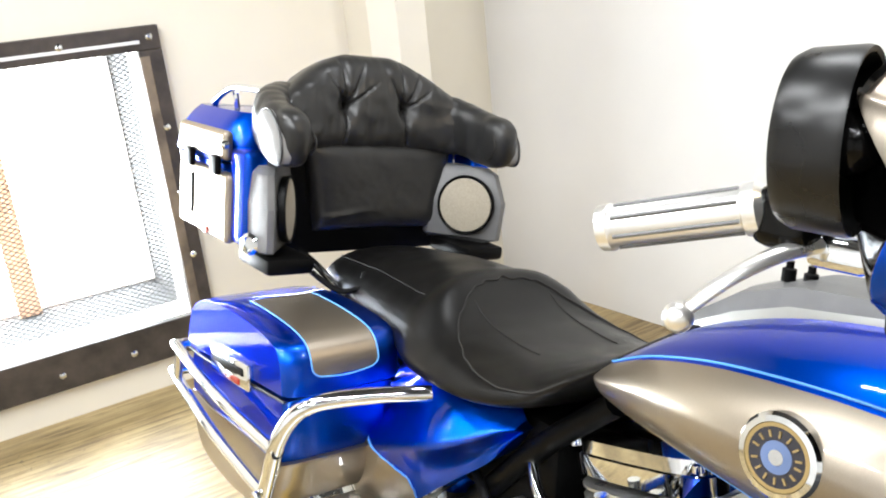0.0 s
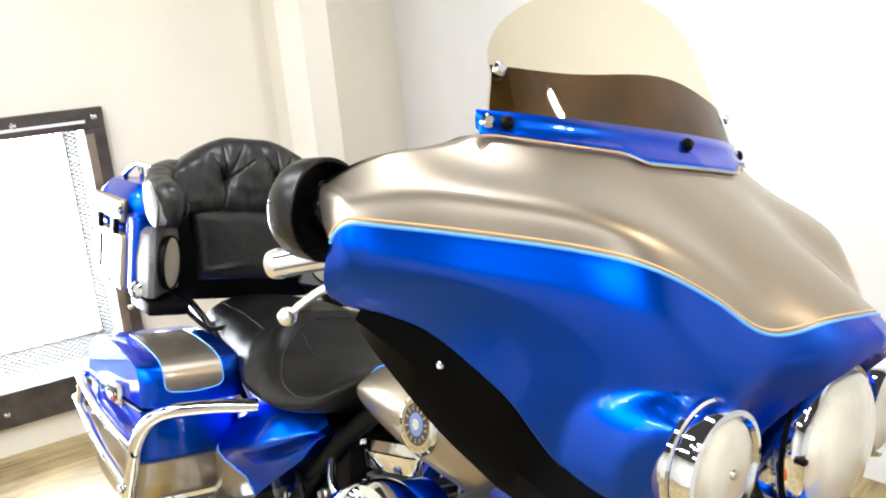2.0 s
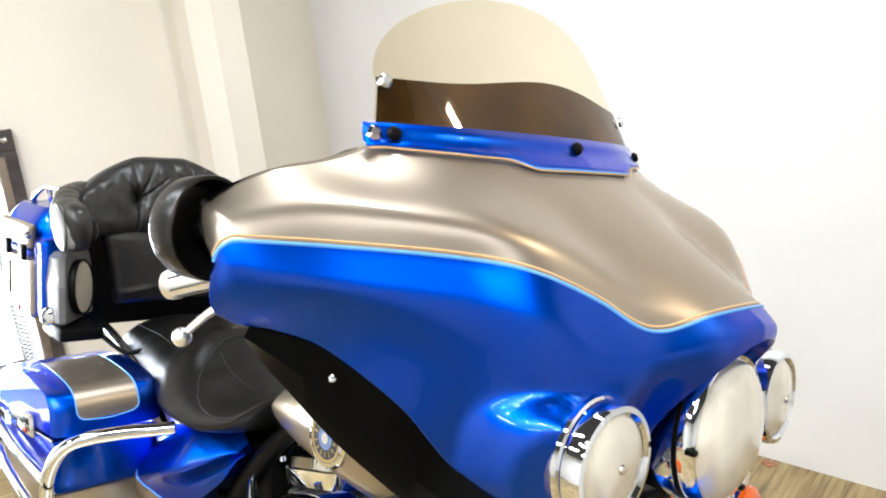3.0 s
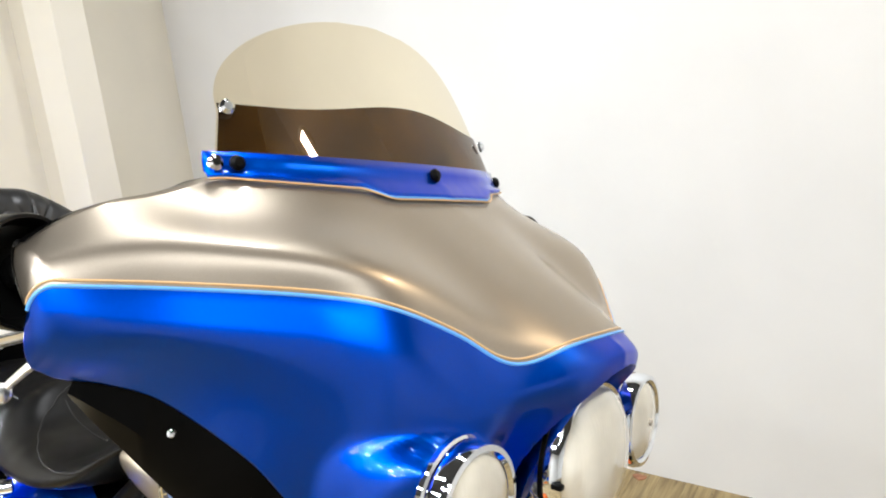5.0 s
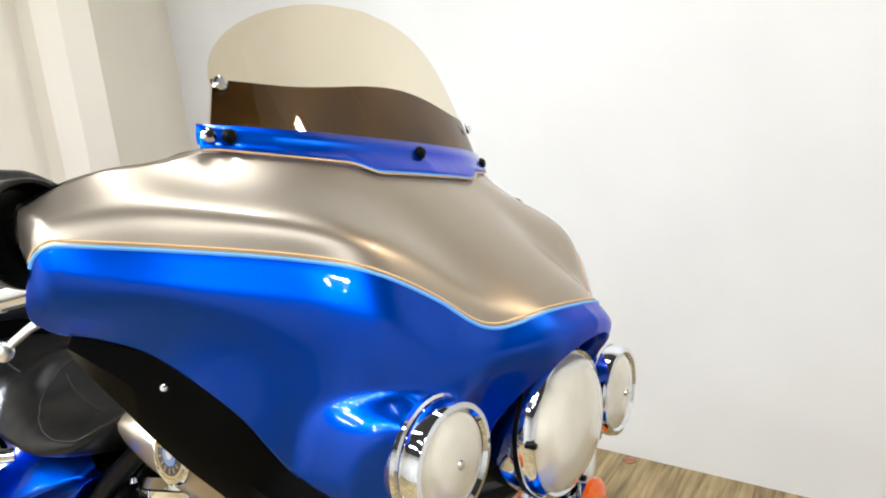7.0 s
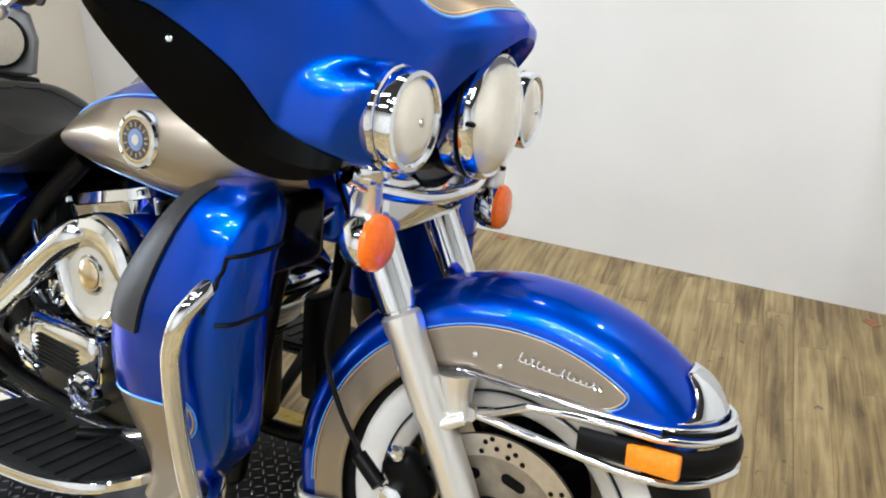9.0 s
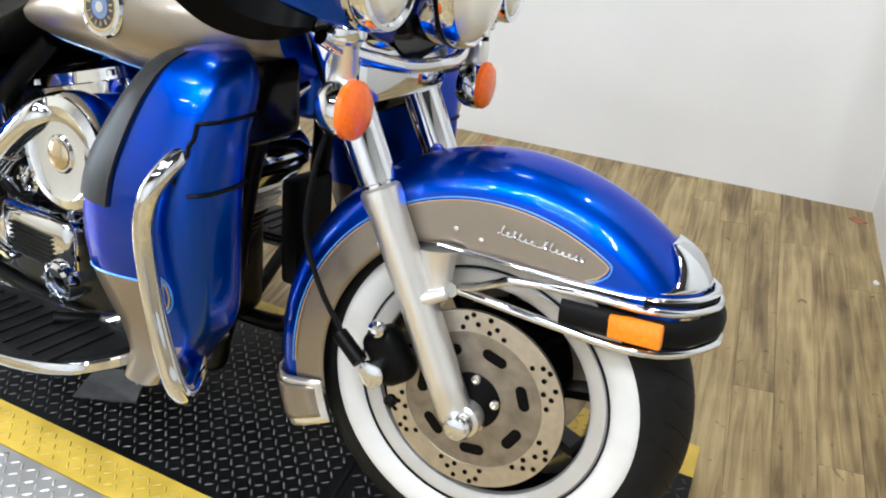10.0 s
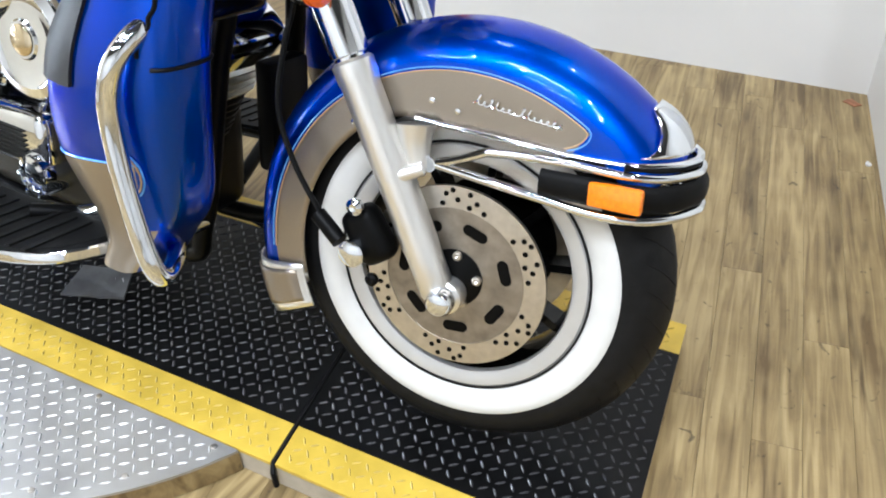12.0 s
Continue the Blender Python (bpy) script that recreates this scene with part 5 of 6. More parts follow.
for dx in (-0.705, -0.735):
    bpart("filler_knob", lathe([(0.009, 0), (0.009, 0.016), (0.005, 0.018), (0.005, 0.026), (0, 0.026)], aim((dx, -0.02, 0.965), (0, 0, 1)), 14), M_SATIN, "small black knob", console)

# seat
SEAT = [(-0.800, 0.062, 0.908, 0.878), (-0.86, 0.105, 0.890, 0.835), (-0.94, 0.170, 0.838, 0.765), (-1.02, 0.215, 0.800, 0.700), (-1.11, 0.240, 0.785, 0.672), (-1.21, 0.246, 0.790, 0.664), (-1.30, 0.240, 0.806, 0.664), (-1.38, 0.218, 0.822, 0.678), (-1.50, 0.195, 0.822, 0.690), (-1.62, 0.178, 0.810, 0.700), (-1.745, 0.160, 0.792, 0.715), (-1.765, 0.14, 0.780, 0.735)]
s_a = spline([(a, b, c) for a, b, c, d in SEAT], 100)
s_b = spline([(a, d, 0) for a, b, c, d in SEAT], 100)


def seat_place(k, j, n=64, grow=0.0):
    x, w, top = s_a[k]
    low = s_b[k].y
    t = 2 * math.pi * j / n
    c, s = math.cos(t), math.sin(t)
    base = low + 0.25 * (top - low)
    p = Vector((x, (w + grow) * 0.95 * math.copysign(abs(c) ** 0.75, c), base + (top - base + grow) * s ** 1.35 if s > 0 else base - (base - low + grow) * abs(s) ** 0.7))
    if s > 0:
        e = math.hypot((x + 1.085) / 0.245, p.y / 0.208)
        p.z -= (0.020 * math.exp(-(e / 0.8) ** 2) + 0.018 / (1 + math.exp((e - 1.0) / 0.05))) * s
        p.z += 0.020 * math.exp(-((x + 1.33) / 0.05) ** 2) * s
        p.z += 0.0016 * noise.noise(p * 26)
    return p


SEAT_M = Matrix.Translation((0, 0, 0.75)) @ Matrix.Rotation(radians(-3.5), 4, "X") @ Matrix.Translation((0, 0, -0.75))
seat = bpart("seat", skin([[seat_place(k, j) for j in range(64)] for k in range(100)]), M_SEAT, "black leather two-person seat")
seat.matrix_basis = SEAT_M
for j0 in (8.5, 23.5):
    bpart("seam_piping", tube([seat_place(k, j0, grow=0.0015) for k in range(60, 99)], 0.0014, 6), M_PIPING, "stitched seam", seat)


def seat_top(x, y):
    """The place on the seat's upper side over a point of the plan."""
    k = min(range(100), key=lambda q: abs(s_a[q].x - x))
    return min((seat_place(k, 1 + q * 0.25, grow=0.0012) for q in range(121)), key=lambda p: abs(p.y - y))


bucket = [seat_top(-1.085 + 0.245 * math.cos(a), 0.208 * math.sin(a)) for a in (math.radians(58 + 244 * q / 60) for q in range(61))]
bpart("seam_piping", tube(bucket, 0.0017, 6, 120), M_PIPING, "stitched seam round the bucket", seat)
for jj in (13, 19):
    bpart("seam_piping", tube([seat_place(k, jj, grow=0.0006) for k in range(36, 54)], 0.0012, 5), M_PIPING, "stitched seam", seat)

# passenger backrest on the trunk
PAD_N, PAD_M = 150, 64
PAD_W = 0.262
TRUNK_M = Matrix.Translation((0, -0.035, 0.8)) @ Matrix.Rotation(radians(-3.0), 4, "X") @ Matrix.Translation((0, 0, -0.8))


def tpart(name, bm, material, label="", parent=None, smooth=True):
    """A part that sits with the slightly tilted trunk."""
    ob = part(name, bm, material, parent or bike, label, smooth)
    if parent is None:
        ob.matrix_basis = TRUNK_M
    return ob


def pad_top(s):
    u = min(1, max(0, (abs(s) - 0.20) / 0.80))
    return 1.213 - 0.118 * u ** 1.5


def pad_place(s, t):
    """Front face of the padded backrest: s across, t up."""
    y = PAD_W * s
    z0, z1 = 0.998 + 0.004 * abs(s), pad_top(s)
    z = z0 + (z1 - z0) * t
    x = -1.83 + 0.09 * abs(s) ** 3.0 - 0.030 * t
    puff = 0.052 * (1 - abs(2 * t - 1) ** 3.2) ** 0.6 * (1 - abs(s) ** 8) ** 0.5
    for by in (-0.076, 0.076):
        r = math.hypot(y - by, (z - 1.100) * 0.9)
        puff -= 0.022 * math.exp(-(r / 0.020) ** 2)
        for da, reach, up in ((0.0, 0.10, -1), (0.50, 0.10, 1), (-0.06, 0.11, 1), (-0.55, 0.07, 1), (0.95, 0.06, 1)):
            dz = (z - 1.10) * up
            if dz > -0.004:
                off = y - by - math.tan(da) * dz - (0.10 * dz * dz / 0.09 * (1 if by > 0 else -1) if up < 0 else 0)
                puff -= 0.0115 * math.exp(-(off / 0.0042) ** 2) * max(0, 1 - dz / reach) ** 0.4 * (0.75 if up > 0 else 1)
    edge = abs(s) ** 2
    wrinkle = 0.0042 * noise.noise(Vector((y * 18, z * 26, 1.7))) + 0.0030 * noise.noise(Vector((y * 55, z * 20, 4.1))) + 0.007 * edge * noise.noise(Vector((y * 30, z * 45, 7.7)))
    return Vector((x + max(0, puff + wrinkle), y + 0.019, z))


front = [[pad_place(-1 + 2 * i / PAD_N, j / PAD_M) for j in range(PAD_M + 1)] for i in range(PAD_N + 1)]
rings = []
for col in front:
    back = [col[-1] + Vector((-0.05, 0, -0.008)), col[-1] + Vector((-0.085, 0, -0.05)), col[0] + Vector((-0.085, 0, 0.02)), col[0] + Vector((-0.05, 0, -0.004))]
    rings.append(col + back)
backrest = tpart("passenger_backrest", skin(rings), M_LEATHER, "wrap-around black leather backrest with two tufted buttons")
for by in (-0.076, 0.076):
    p = pad_place(by / PAD_W, (1.10 - 0.998) / (pad_top(by / PAD_W) - 0.998))
    bpart("button", lathe([(0.0085, -0.004), (0.0085, 0.001), (0.006, 0.004), (0, 0.005)], aim(p, (1, 0, 0.1)), 16), M_LEATHER, "covered button", backrest)
# padded arms that wrap forward on both sides
for side in (-1, 1):
    line = spline([(-1.850, 0.185, 1.082), (-1.815, 0.222, 1.076), (-1.765, 0.246, 1.063), (-1.70, 0.256, 1.048), (-1.606, 0.256, 1.038)], 40)
    rings = []
    for k, c in enumerate(line):
        t = k / 39
        d = (line[min(k + 1, 39)] - line[max(k - 1, 0)]).normalized()
        across = Vector((d.y, -d.x, 0)).normalized() * -1
        up = d.cross(across)
        up = up if up.z > 0 else -up
        hh = (0.062 - 0.006 * t) * (1 + 0.008 * math.sin(t * 46)) + 0.001
        ww = 0.044 - 0.008 * t
        if t > 0.86:
            e = math.sqrt(max(0.0, 1 - ((t - 0.86) / 0.14) ** 2.4))
            hh, ww = hh * (0.25 + 0.75 * e), ww * (0.2 + 0.8 * e)
        ring = []
        for a, b in oval(0, 0, ww, hh, 28, 2.7):
            p = c + across * a + up * b
            p += Vector((0, 1, 0)) * 0.004 * noise.noise(Vector((p.x * 40, p.z * 34, 3.0)))
            ring.append(Vector((p.x, p.y * side, p.z)))
        rings.append(ring)
    arm = tpart("padded_arm", skin(rings), M_LEATHER, "padded black leather arm of the backrest")
    outline = spline([(-1.738, 0, 1.060), (-1.726, 0, 1.090), (-1.690, 0, 1.100), (-1.650, 0, 1.084), (-1.622, 0, 1.056), (-1.610, 0, 1.025), (-1.612, 0, 1.000), (-1.630, 0, 0.988), (-1.680, 0, 0.994), (-1.722, 0, 1.022), (-1.738, 0, 1.060)], 49)[:-1]
    cx, cz = -1.672, 1.042
    tpart("end_panel", skin([[Vector((cx + (p.x - cx) * k, y * side, cz + (p.z - cz) * k)) for p in outline] for y, k in ((0.270, 0.90), (0.290, 0.90), (0.295, 0.86), (0.298, 0.65), (0.299, 0.3))]), M_VINYL, "light grey vinyl outer panel", arm)
    tpart("piping", tube([Vector((cx + (p.x - cx) * 0.91, 0.291 * side, cz + (p.z - cz) * 0.91)) for p in outline] + [Vector((cx + (outline[0].x - cx) * 0.91, 0.291 * side, cz + (outline[0].z - cz) * 0.91))], 0.0026, 6), M_LEATHER, "leather piping", arm)
    loop = []
    for k in range(41):
        a = 2 * math.pi * k / 40
        loop.append((-1.665 + 0.048 * math.cos(a), (0.2285 - 0.010 * math.cos(a) ** 2) * side, 1.036 + 0.031 * math.sin(a)))
    tpart("seam_piping", tube(loop, 0.0018, 6), M_PIPING, "stitched seam", arm)
low_rows = []
for i in range(61):
    s = -1 + 2 * i / 60
    col = []
    for j in range(41):
        t = j / 40
        w = 0.158 + 0.036 * t
        puff = 0.038 * (1 - abs(2 * t - 1) ** 6) ** 0.5 * (1 - abs(s) ** 8) ** 0.5
        fold = 0.006 * math.exp(-((t - 0.16 - 0.10 * (s + 1)) / 0.035) ** 2) * math.exp(-((s + 0.62) / 0.34) ** 2)
        x = -1.825 + puff + fold + 0.012 * abs(s) ** 2 + 0.002 * noise.noise(Vector((s * 3, t * 4, 9.0))) + 0.0007 * noise.noise(Vector((s * 11, t * 15, 2.0)))
        col.append(Vector((x, w * s + 0.040, 0.822 + 0.200 * t)))
    low_rows.append(col + [col[-1] + Vector((-0.05, 0, 0)), col[0] + Vector((-0.05, 0, 0))])
bpart("lower_back_pad", skin(low_rows), M_LEATHER, "flat black leather lower back pad", backrest)

# speaker pods
for side in (-1, 1):
    rows = []
    for z, xf, xb, yi, yo in ((0.800, -1.690, -1.80, 0.190, 0.285), (0.812, -1.655, -1.80, 0.178, 0.300), (0.90, -1.648, -1.80, 0.178, 0.303), (0.965, -1.675, -1.80, 0.180, 0.296), (0.978, -1.695, -1.79, 0.190, 0.283)):
        rows.append([Vector((x, y * side, z)) for x, y in ((xb - 0.02, yi), (xf - 0.140, yi), (xf - 0.134, yi + 0.006), (xf - 0.004, yo - 0.020), (xf - 0.006, yo - 0.006), (xf - 0.030, yo), (xb - 0.02, yo))])
    pod = tpart("speaker_pod", skin(rows), M_GREYPLASTIC, "grey textured plastic speaker pod")
    mod = pod.modifiers.new("round", "BEVEL")
    mod.width, mod.segments, mod.angle_limit = 0.007, 3, radians(25)
    way = Vector((0.57, -0.82 * side, 0.05))
    c = Vector((-1.722, 0.236 * side, 0.890)) + way * 0.012
    tpart("speaker_ring", lathe([(0.068, -0.010), (0.070, 0.004), (0.067, 0.007), (0.063, 0.004)], aim(c, way), 40, cap=False), M_SATIN, "dark speaker ring", pod)
    tpart("speaker_cloth", lathe([(0.065, -0.004), (0.065, 0.003), (0.050, 0.006), (0.0, 0.008)], aim(c, way), 40), M_CLOTH, "beige speaker cloth", pod)
    tpart("pod_base", box((-1.725, 0.245 * side, 0.785), (0.16, 0.105, 0.034), 0.01), M_SATIN, "black pod base", pod)

# trunk
def rounded_box(x0, x1, hw0, hw1, z0, z1, power=5.0, count=44, steps=9, dome=0.0):
    rings = []
    for i in range(steps + 1):
        t = i / steps
        z = z0 + (z1 - z0) * t
        w = hw0 + (hw1 - hw0) * t
        k = 1 - dome * t ** 3
        rings.append([Vector((x, y, z)) for x, y in oval((x0 + x1) / 2, 0, abs(x1 - x0) / 2 * k, w * k, count, power)])
    return skin(rings)


trunk = tpart("trunk", rounded_box(-2.215, -1.845, 0.285, 0.312, 0.790, 0.962, 7), M_BLUE, "metallic blue touring trunk with champagne grey sides")
tpart("lid", rounded_box(-2.220, -1.850, 0.316, 0.300, 0.967, 1.072, 7, dome=0.12), M_BLUE, "blue trunk lid", trunk)
tpart("front_panel", box((-1.830, 0.02, 0.895), (0.026, 0.44, 0.25), 0.004), M_SATIN, "black front panel", trunk)
for side in (-1, 1):
    tpart("front_corner", box((-1.785, 0.285 * side, 0.905), (0.090, 0.052, 0.200), 0.014, 3), M_BLUE, "blue trunk corner", trunk)
    tpart("side_panel", box((-1.965, 0.309 * side, 0.875), (0.31, 0.026, 0.150), 0.012, 3), M_SILVER, "champagne grey side panel", trunk, False)
    tpart("lid_panel", box((-1.975, 0.312 * side, 1.005), (0.29, 0.022, 0.062), 0.010, 3), M_SILVER, "champagne grey lid panel", trunk, False)
    for x in (-1.87, -2.03):
        tpart("latch", box((x, 0.326 * side, 0.962), (0.040, 0.014, 0.040), 0.004), M_SATIN, "black latch", trunk)
    tpart("handle_slot", box((-2.02, 0.3225 * side, 0.880), (0.012, 0.006, 0.09), 0.002), M_SATIN, "dark slot", trunk)
    tpart("reflector", box((-1.93, 0.3235 * side, 0.812), (0.03, 0.004, 0.014), 0.001), M_RED, "small red reflector", trunk)
    tpart("hinge_knob", lathe([(0.010, 0), (0.010, 0.010), (0.004, 0.014), (0, 0.013)], aim((-1.815, 0.322 * side, 1.010), (0.1, side, 0)), 16), M_CHROME, "chrome knob", trunk)
    tpart("lock_ring", lathe([(0.022, 0), (0.023, 0.008), (0.016, 0.012), (0.014, 0.006), (0, 0.006)], aim((-1.715, 0.302 * side, 0.822), (0.5, side, 0)), 24), M_CHROME, "chrome lock", trunk)
rack = [(-1.80, -0.225, 1.112), (-1.83, -0.235, 1.122), (-1.92, -0.242, 1.124), (-2.02, -0.242, 1.116), (-2.13, -0.232, 1.072), (-2.16, -0.12, 1.066), (-2.16, 0.12, 1.066), (-2.13, 0.232, 1.072), (-2.02, 0.242, 1.116), (-1.92, 0.242, 1.124), (-1.83, 0.235, 1.122), (-1.80, 0.225, 1.112)]
rack_ob = tpart("luggage_rack", tube(rack, 0.008, 10, 60), M_CHROME, "chrome luggage rack")
for y in (-0.12, 0, 0.12):
    tpart("rack_bar", tube([(-1.84, y, 1.110), (-2.10, y, 1.112), (-2.16, y, 1.078)], 0.006, 8, 14), M_CHROME, "", rack_ob)
for x, y in ((-1.9, -0.218), (-2.05, -0.218), (-1.9, 0.218), (-2.05, 0.218)):
    tpart("rack_foot", tube([(x, y, 1.118), (x, y * 0.95, 1.055)], 0.007, 8), M_CHROME, "", rack_ob)


# saddlebags with guard rails
def bag_shape(profile, y_in, y_out, taper=0.93, power=0.0):
    rings = []
    cx = sum(p[0] for p in profile) / len(profile)
    cz = sum(p[1] for p in profile) / len(profile)
    dense = spline([(x, 0, z) for x, z in profile] + [(profile[0][0], 0, profile[0][1])], 64)[:-1]
    for y, k in ((y_in, taper), (y_in - 0.012, 0.985), (y_in - 0.03, 1.0), (y_out + 0.04, 1.0), (y_out + 0.022, 0.99), (y_out + 0.008, 0.965), (y_out, taper)):
        rings.append([Vector((cx + (p.x - cx) * k, y, cz + (p.z - cz) * k)) for p in dense])
    return skin(rings)


def saddlebag(side):
    def make(bm):
        if side > 0:
            flip(bm)
            bmesh.ops.translate(bm, vec=(0, -0.03, -0.11), verts=bm.verts)
        return bm
    lid = bag_shape([(-1.343, 0.660), (-1.347, 0.700), (-1.357, 0.728), (-1.378, 0.744), (-1.44, 0.752), (-1.56, 0.753), (-1.68, 0.742), (-1.79, 0.712), (-1.838, 0.660), (-1.845, 0.600), (-1.72, 0.614), (-1.56, 0.634)], -0.205, -0.432)
    bag = bpart("saddlebag", make(bag_shape([(-1.355, 0.652), (-1.365, 0.560), (-1.41, 0.450), (-1.47, 0.400), (-1.62, 0.375), (-1.78, 0.385), (-1.832, 0.45), (-1.842, 0.590), (-1.72, 0.604), (-1.56, 0.624)], -0.210, -0.425)), M_BLUE, "hard blue saddlebag with a champagne grey lower half")
    bpart("lid", make(lid), M_BLUE, "blue saddlebag lid", bag)
    bpart("lower_panel", make(bag_shape([(-1.362, 0.530), (-1.368, 0.515), (-1.405, 0.450), (-1.465, 0.397), (-1.62, 0.372), (-1.78, 0.382), (-1.837, 0.45), (-1.844, 0.505), (-1.72, 0.506), (-1.56, 0.520)], -0.215, -0.4285)), M_SILVER, "champagne grey lower half", bag)
    # patch on the lid, following its slope
    patch = []
    for x, z in ((-1.3405, 0.690), (-1.341, 0.694), (-1.3415, 0.702), (-1.3455, 0.716), (-1.3525, 0.7305), (-1.362, 0.739), (-1.376, 0.7465), (-1.405, 0.7520), (-1.44, 0.7550), (-1.50, 0.7565), (-1.56, 0.7555), (-1.61, 0.7525)):
        w = 0.064 if z > 0.710 else 0.063 if z > 0.70 else 0.056 if z > 0.692 else 0.046
        patch.append([Vector((x, y, z + 0.0008)) for y in (-0.320 - w, -0.320 - w * 0.6, -0.32, -0.320 + w * 0.6, -0.320 + w)])
    p_ob = bpart("lid_panel", make(skin(patch, closed=False, cap=False)), M_SILVER, "champagne grey lid panel", bag)
    edge_line = [p[0] for p in patch[::-1]] + [patch[0][2] + Vector((0.002, 0, -0.004))] + [p[-1] for p in patch]
    bpart("pinstripe", make(tube(edge_line, 0.0015, 6, 50)), M_PIN_BLUE, "thin pinstripe", bag)
    bpart("lid_seam", make(tube([(-1.345, -0.432, 0.656), (-1.58, -0.437, 0.628), (-1.72, -0.437, 0.610), (-1.83, -0.430, 0.596)], 0.003, 6, 30)), M_SATIN, "dark lid seam", bag)
    bpart("latch", make(box((0, 0, 0), (0.19, 0.014, 0.050), 0.004, m=Matrix.Translation((-1.572, -0.437, 0.641)) @ pose(0, 0, 0, 0, -6.5, 0))), M_CHROME, "chrome latch plate", bag)
    bpart("latch_reflector", make(box((0, 0, 0), (0.07, 0.004, 0.012), 0.001, m=Matrix.Translation((-1.552, -0.4445, 0.629)) @ pose(0, 0, 0, 0, -6.5, 0))), M_RED, "red reflector strip", bag)
    bpart("latch_slot", make(box((0, 0, 0), (0.15, 0.004, 0.014), 0.001, m=Matrix.Translation((-1.572, -0.4445, 0.649)) @ pose(0, 0, 0, 0, -6.5, 0))), M_SATIN, "dark latch slot", bag)
    rail = bpart("saddlebag_guard", make(tube([(-1.22, -0.225, 0.675), (-1.27, -0.32, 0.672), (-1.315, -0.405, 0.655), (-1.345, -0.440, 0.600), (-1.385, -0.446, 0.500), (-1.430, -0.442, 0.420), (-1.455, -0.420, 0.385), (-1.45, -0.33, 0.378), (-1.43, -0.19, 0.385)], 0.0145, 14, 60)), M_CHROME, "chrome saddlebag guard rail")
    for a, b in (((-1.345, -0.446, 0.568), (-1.86, -0.445, 0.586)), ((-1.400, -0.448, 0.468), (-1.88, -0.447, 0.518))):
        bpart("rail_bar", make(tube([a, (a[0] * 0.5 + b[0] * 0.5, -0.456, (a[2] + b[2]) / 2), b, (b[0] - 0.03, -0.43, b[2]), (b[0] - 0.02, -0.33, b[2])], 0.0115, 12, 30)), M_CHROME, "chrome rail", rail)
    bpart("rail_link", make(tube([(-1.84, -0.450, 0.585), (-1.855, -0.451, 0.514)], 0.009, 10)), M_CHROME, "", rail)
    for p in ((-1.395, -0.462, 0.470), (-1.440, -0.458, 0.400)):
        bpart("rail_bolt", make(lathe([(0.010, 0), (0.010, 0.006), (0.005, 0.009), (0, 0.008)], aim(p, (0.2, -1, 0)), 14)), M_CHROME, "", rail)


for side in (-1, 1):
    saddlebag(side)

# side covers: a wedge whose shoulder runs out from a blunt front tip; x, top z, shoulder y and z, foot y and z
COVER = [(-1.092, 0.656, -0.152, 0.643, -0.15, 0.628), (-1.104, 0.672, -0.172, 0.64, -0.154, 0.612), (-1.134, 0.7, -0.214, 0.623, -0.166, 0.572), (-1.182, 0.722, -0.258, 0.601, -0.18, 0.53), (-1.25, 0.726, -0.27, 0.578, -0.196, 0.472), (-1.325, 0.71, -0.272, 0.552, -0.208, 0.404), (-1.39, 0.678, -0.268, 0.528, -0.218, 0.346), (-1.455, 0.636, -0.262, 0.502, -0.222, 0.35), (-1.51, 0.59, -0.25, 0.474, -0.21, 0.39), (-1.523, 0.54, -0.228, 0.46, -0.195, 0.424)]
COVER_STEPS, COVER_ROWS = 90, 44
cover_tops = spline([(c[0], c[1], 0) for c in COVER], COVER_STEPS)
cover_shoulders = spline([(c[0], c[2], c[3]) for c in COVER], COVER_STEPS)
cover_feet = spline([(c[0], c[4], c[5]) for c in COVER], COVER_STEPS)


def cover_section(k):
    """Down one cut of a side cover: the sloping upper face, the rounded shoulder and the drawn-in lower face."""
    x, out, sz = cover_shoulders[k]
    top, shoulder, foot = Vector((x, -0.125, cover_tops[k].y)), Vector((x, out, sz)), Vector((x, cover_feet[k].y, cover_feet[k].z))
    line = [top.lerp(shoulder, q / 16) for q in range(17)]
    dip = 0.022 * float(np.interp(x, [-1.32, -1.20, -1.10, -1.04], [0.0, 0.7, 1.0, 0.2]))
    for q in range(1, COVER_ROWS - 16):
        u = q / (COVER_ROWS - 17)
        line.append(shoulder.lerp(foot, u) + Vector((0, dip * math.sin(math.pi * u) ** 1.2, 0)))
    for turn in range(7):
        line = [p if i in (0, COVER_ROWS - 1) else line[i - 1] * 0.25 + p * 0.5 + line[i + 1] * 0.25 for i, p in enumerate(line)]
    return line


cover_cuts = [cover_section(k) for k in range(COVER_STEPS)]


def on_cover(x, z, lift=0.0):
    k = min(range(COVER_STEPS), key=lambda q: abs(cover_shoulders[q].x - x))
    near = min(cover_cuts[k][12:], key=lambda p: abs(p.z - z))
    return Vector((x, near.y - lift, z))


COVER_PANEL = [(-1.515, 0.520), (-1.46, 0.546), (-1.41, 0.552), (-1.365, 0.543), (-1.315, 0.522), (-1.284, 0.487), (-1.288, 0.440), (-1.325, 0.395)]
panel_line = spline([(x, 0, z) for x, z in COVER_PANEL], 60)


def cover_panel(x, z):
    """Whether a place lies in the grey corner: behind the bend of its outline and under its upper edge."""
    if x > -1.284:
        return 0
    upper = float(np.interp(x, [p.x for p in panel_line[:42]], [p.z for p in panel_line[:42]]))
    lower = float(np.interp(x, [-1.325, -1.288], [0.395, 0.440]))
    return 1 if z < upper and (x < -1.325 or z > lower) else 0


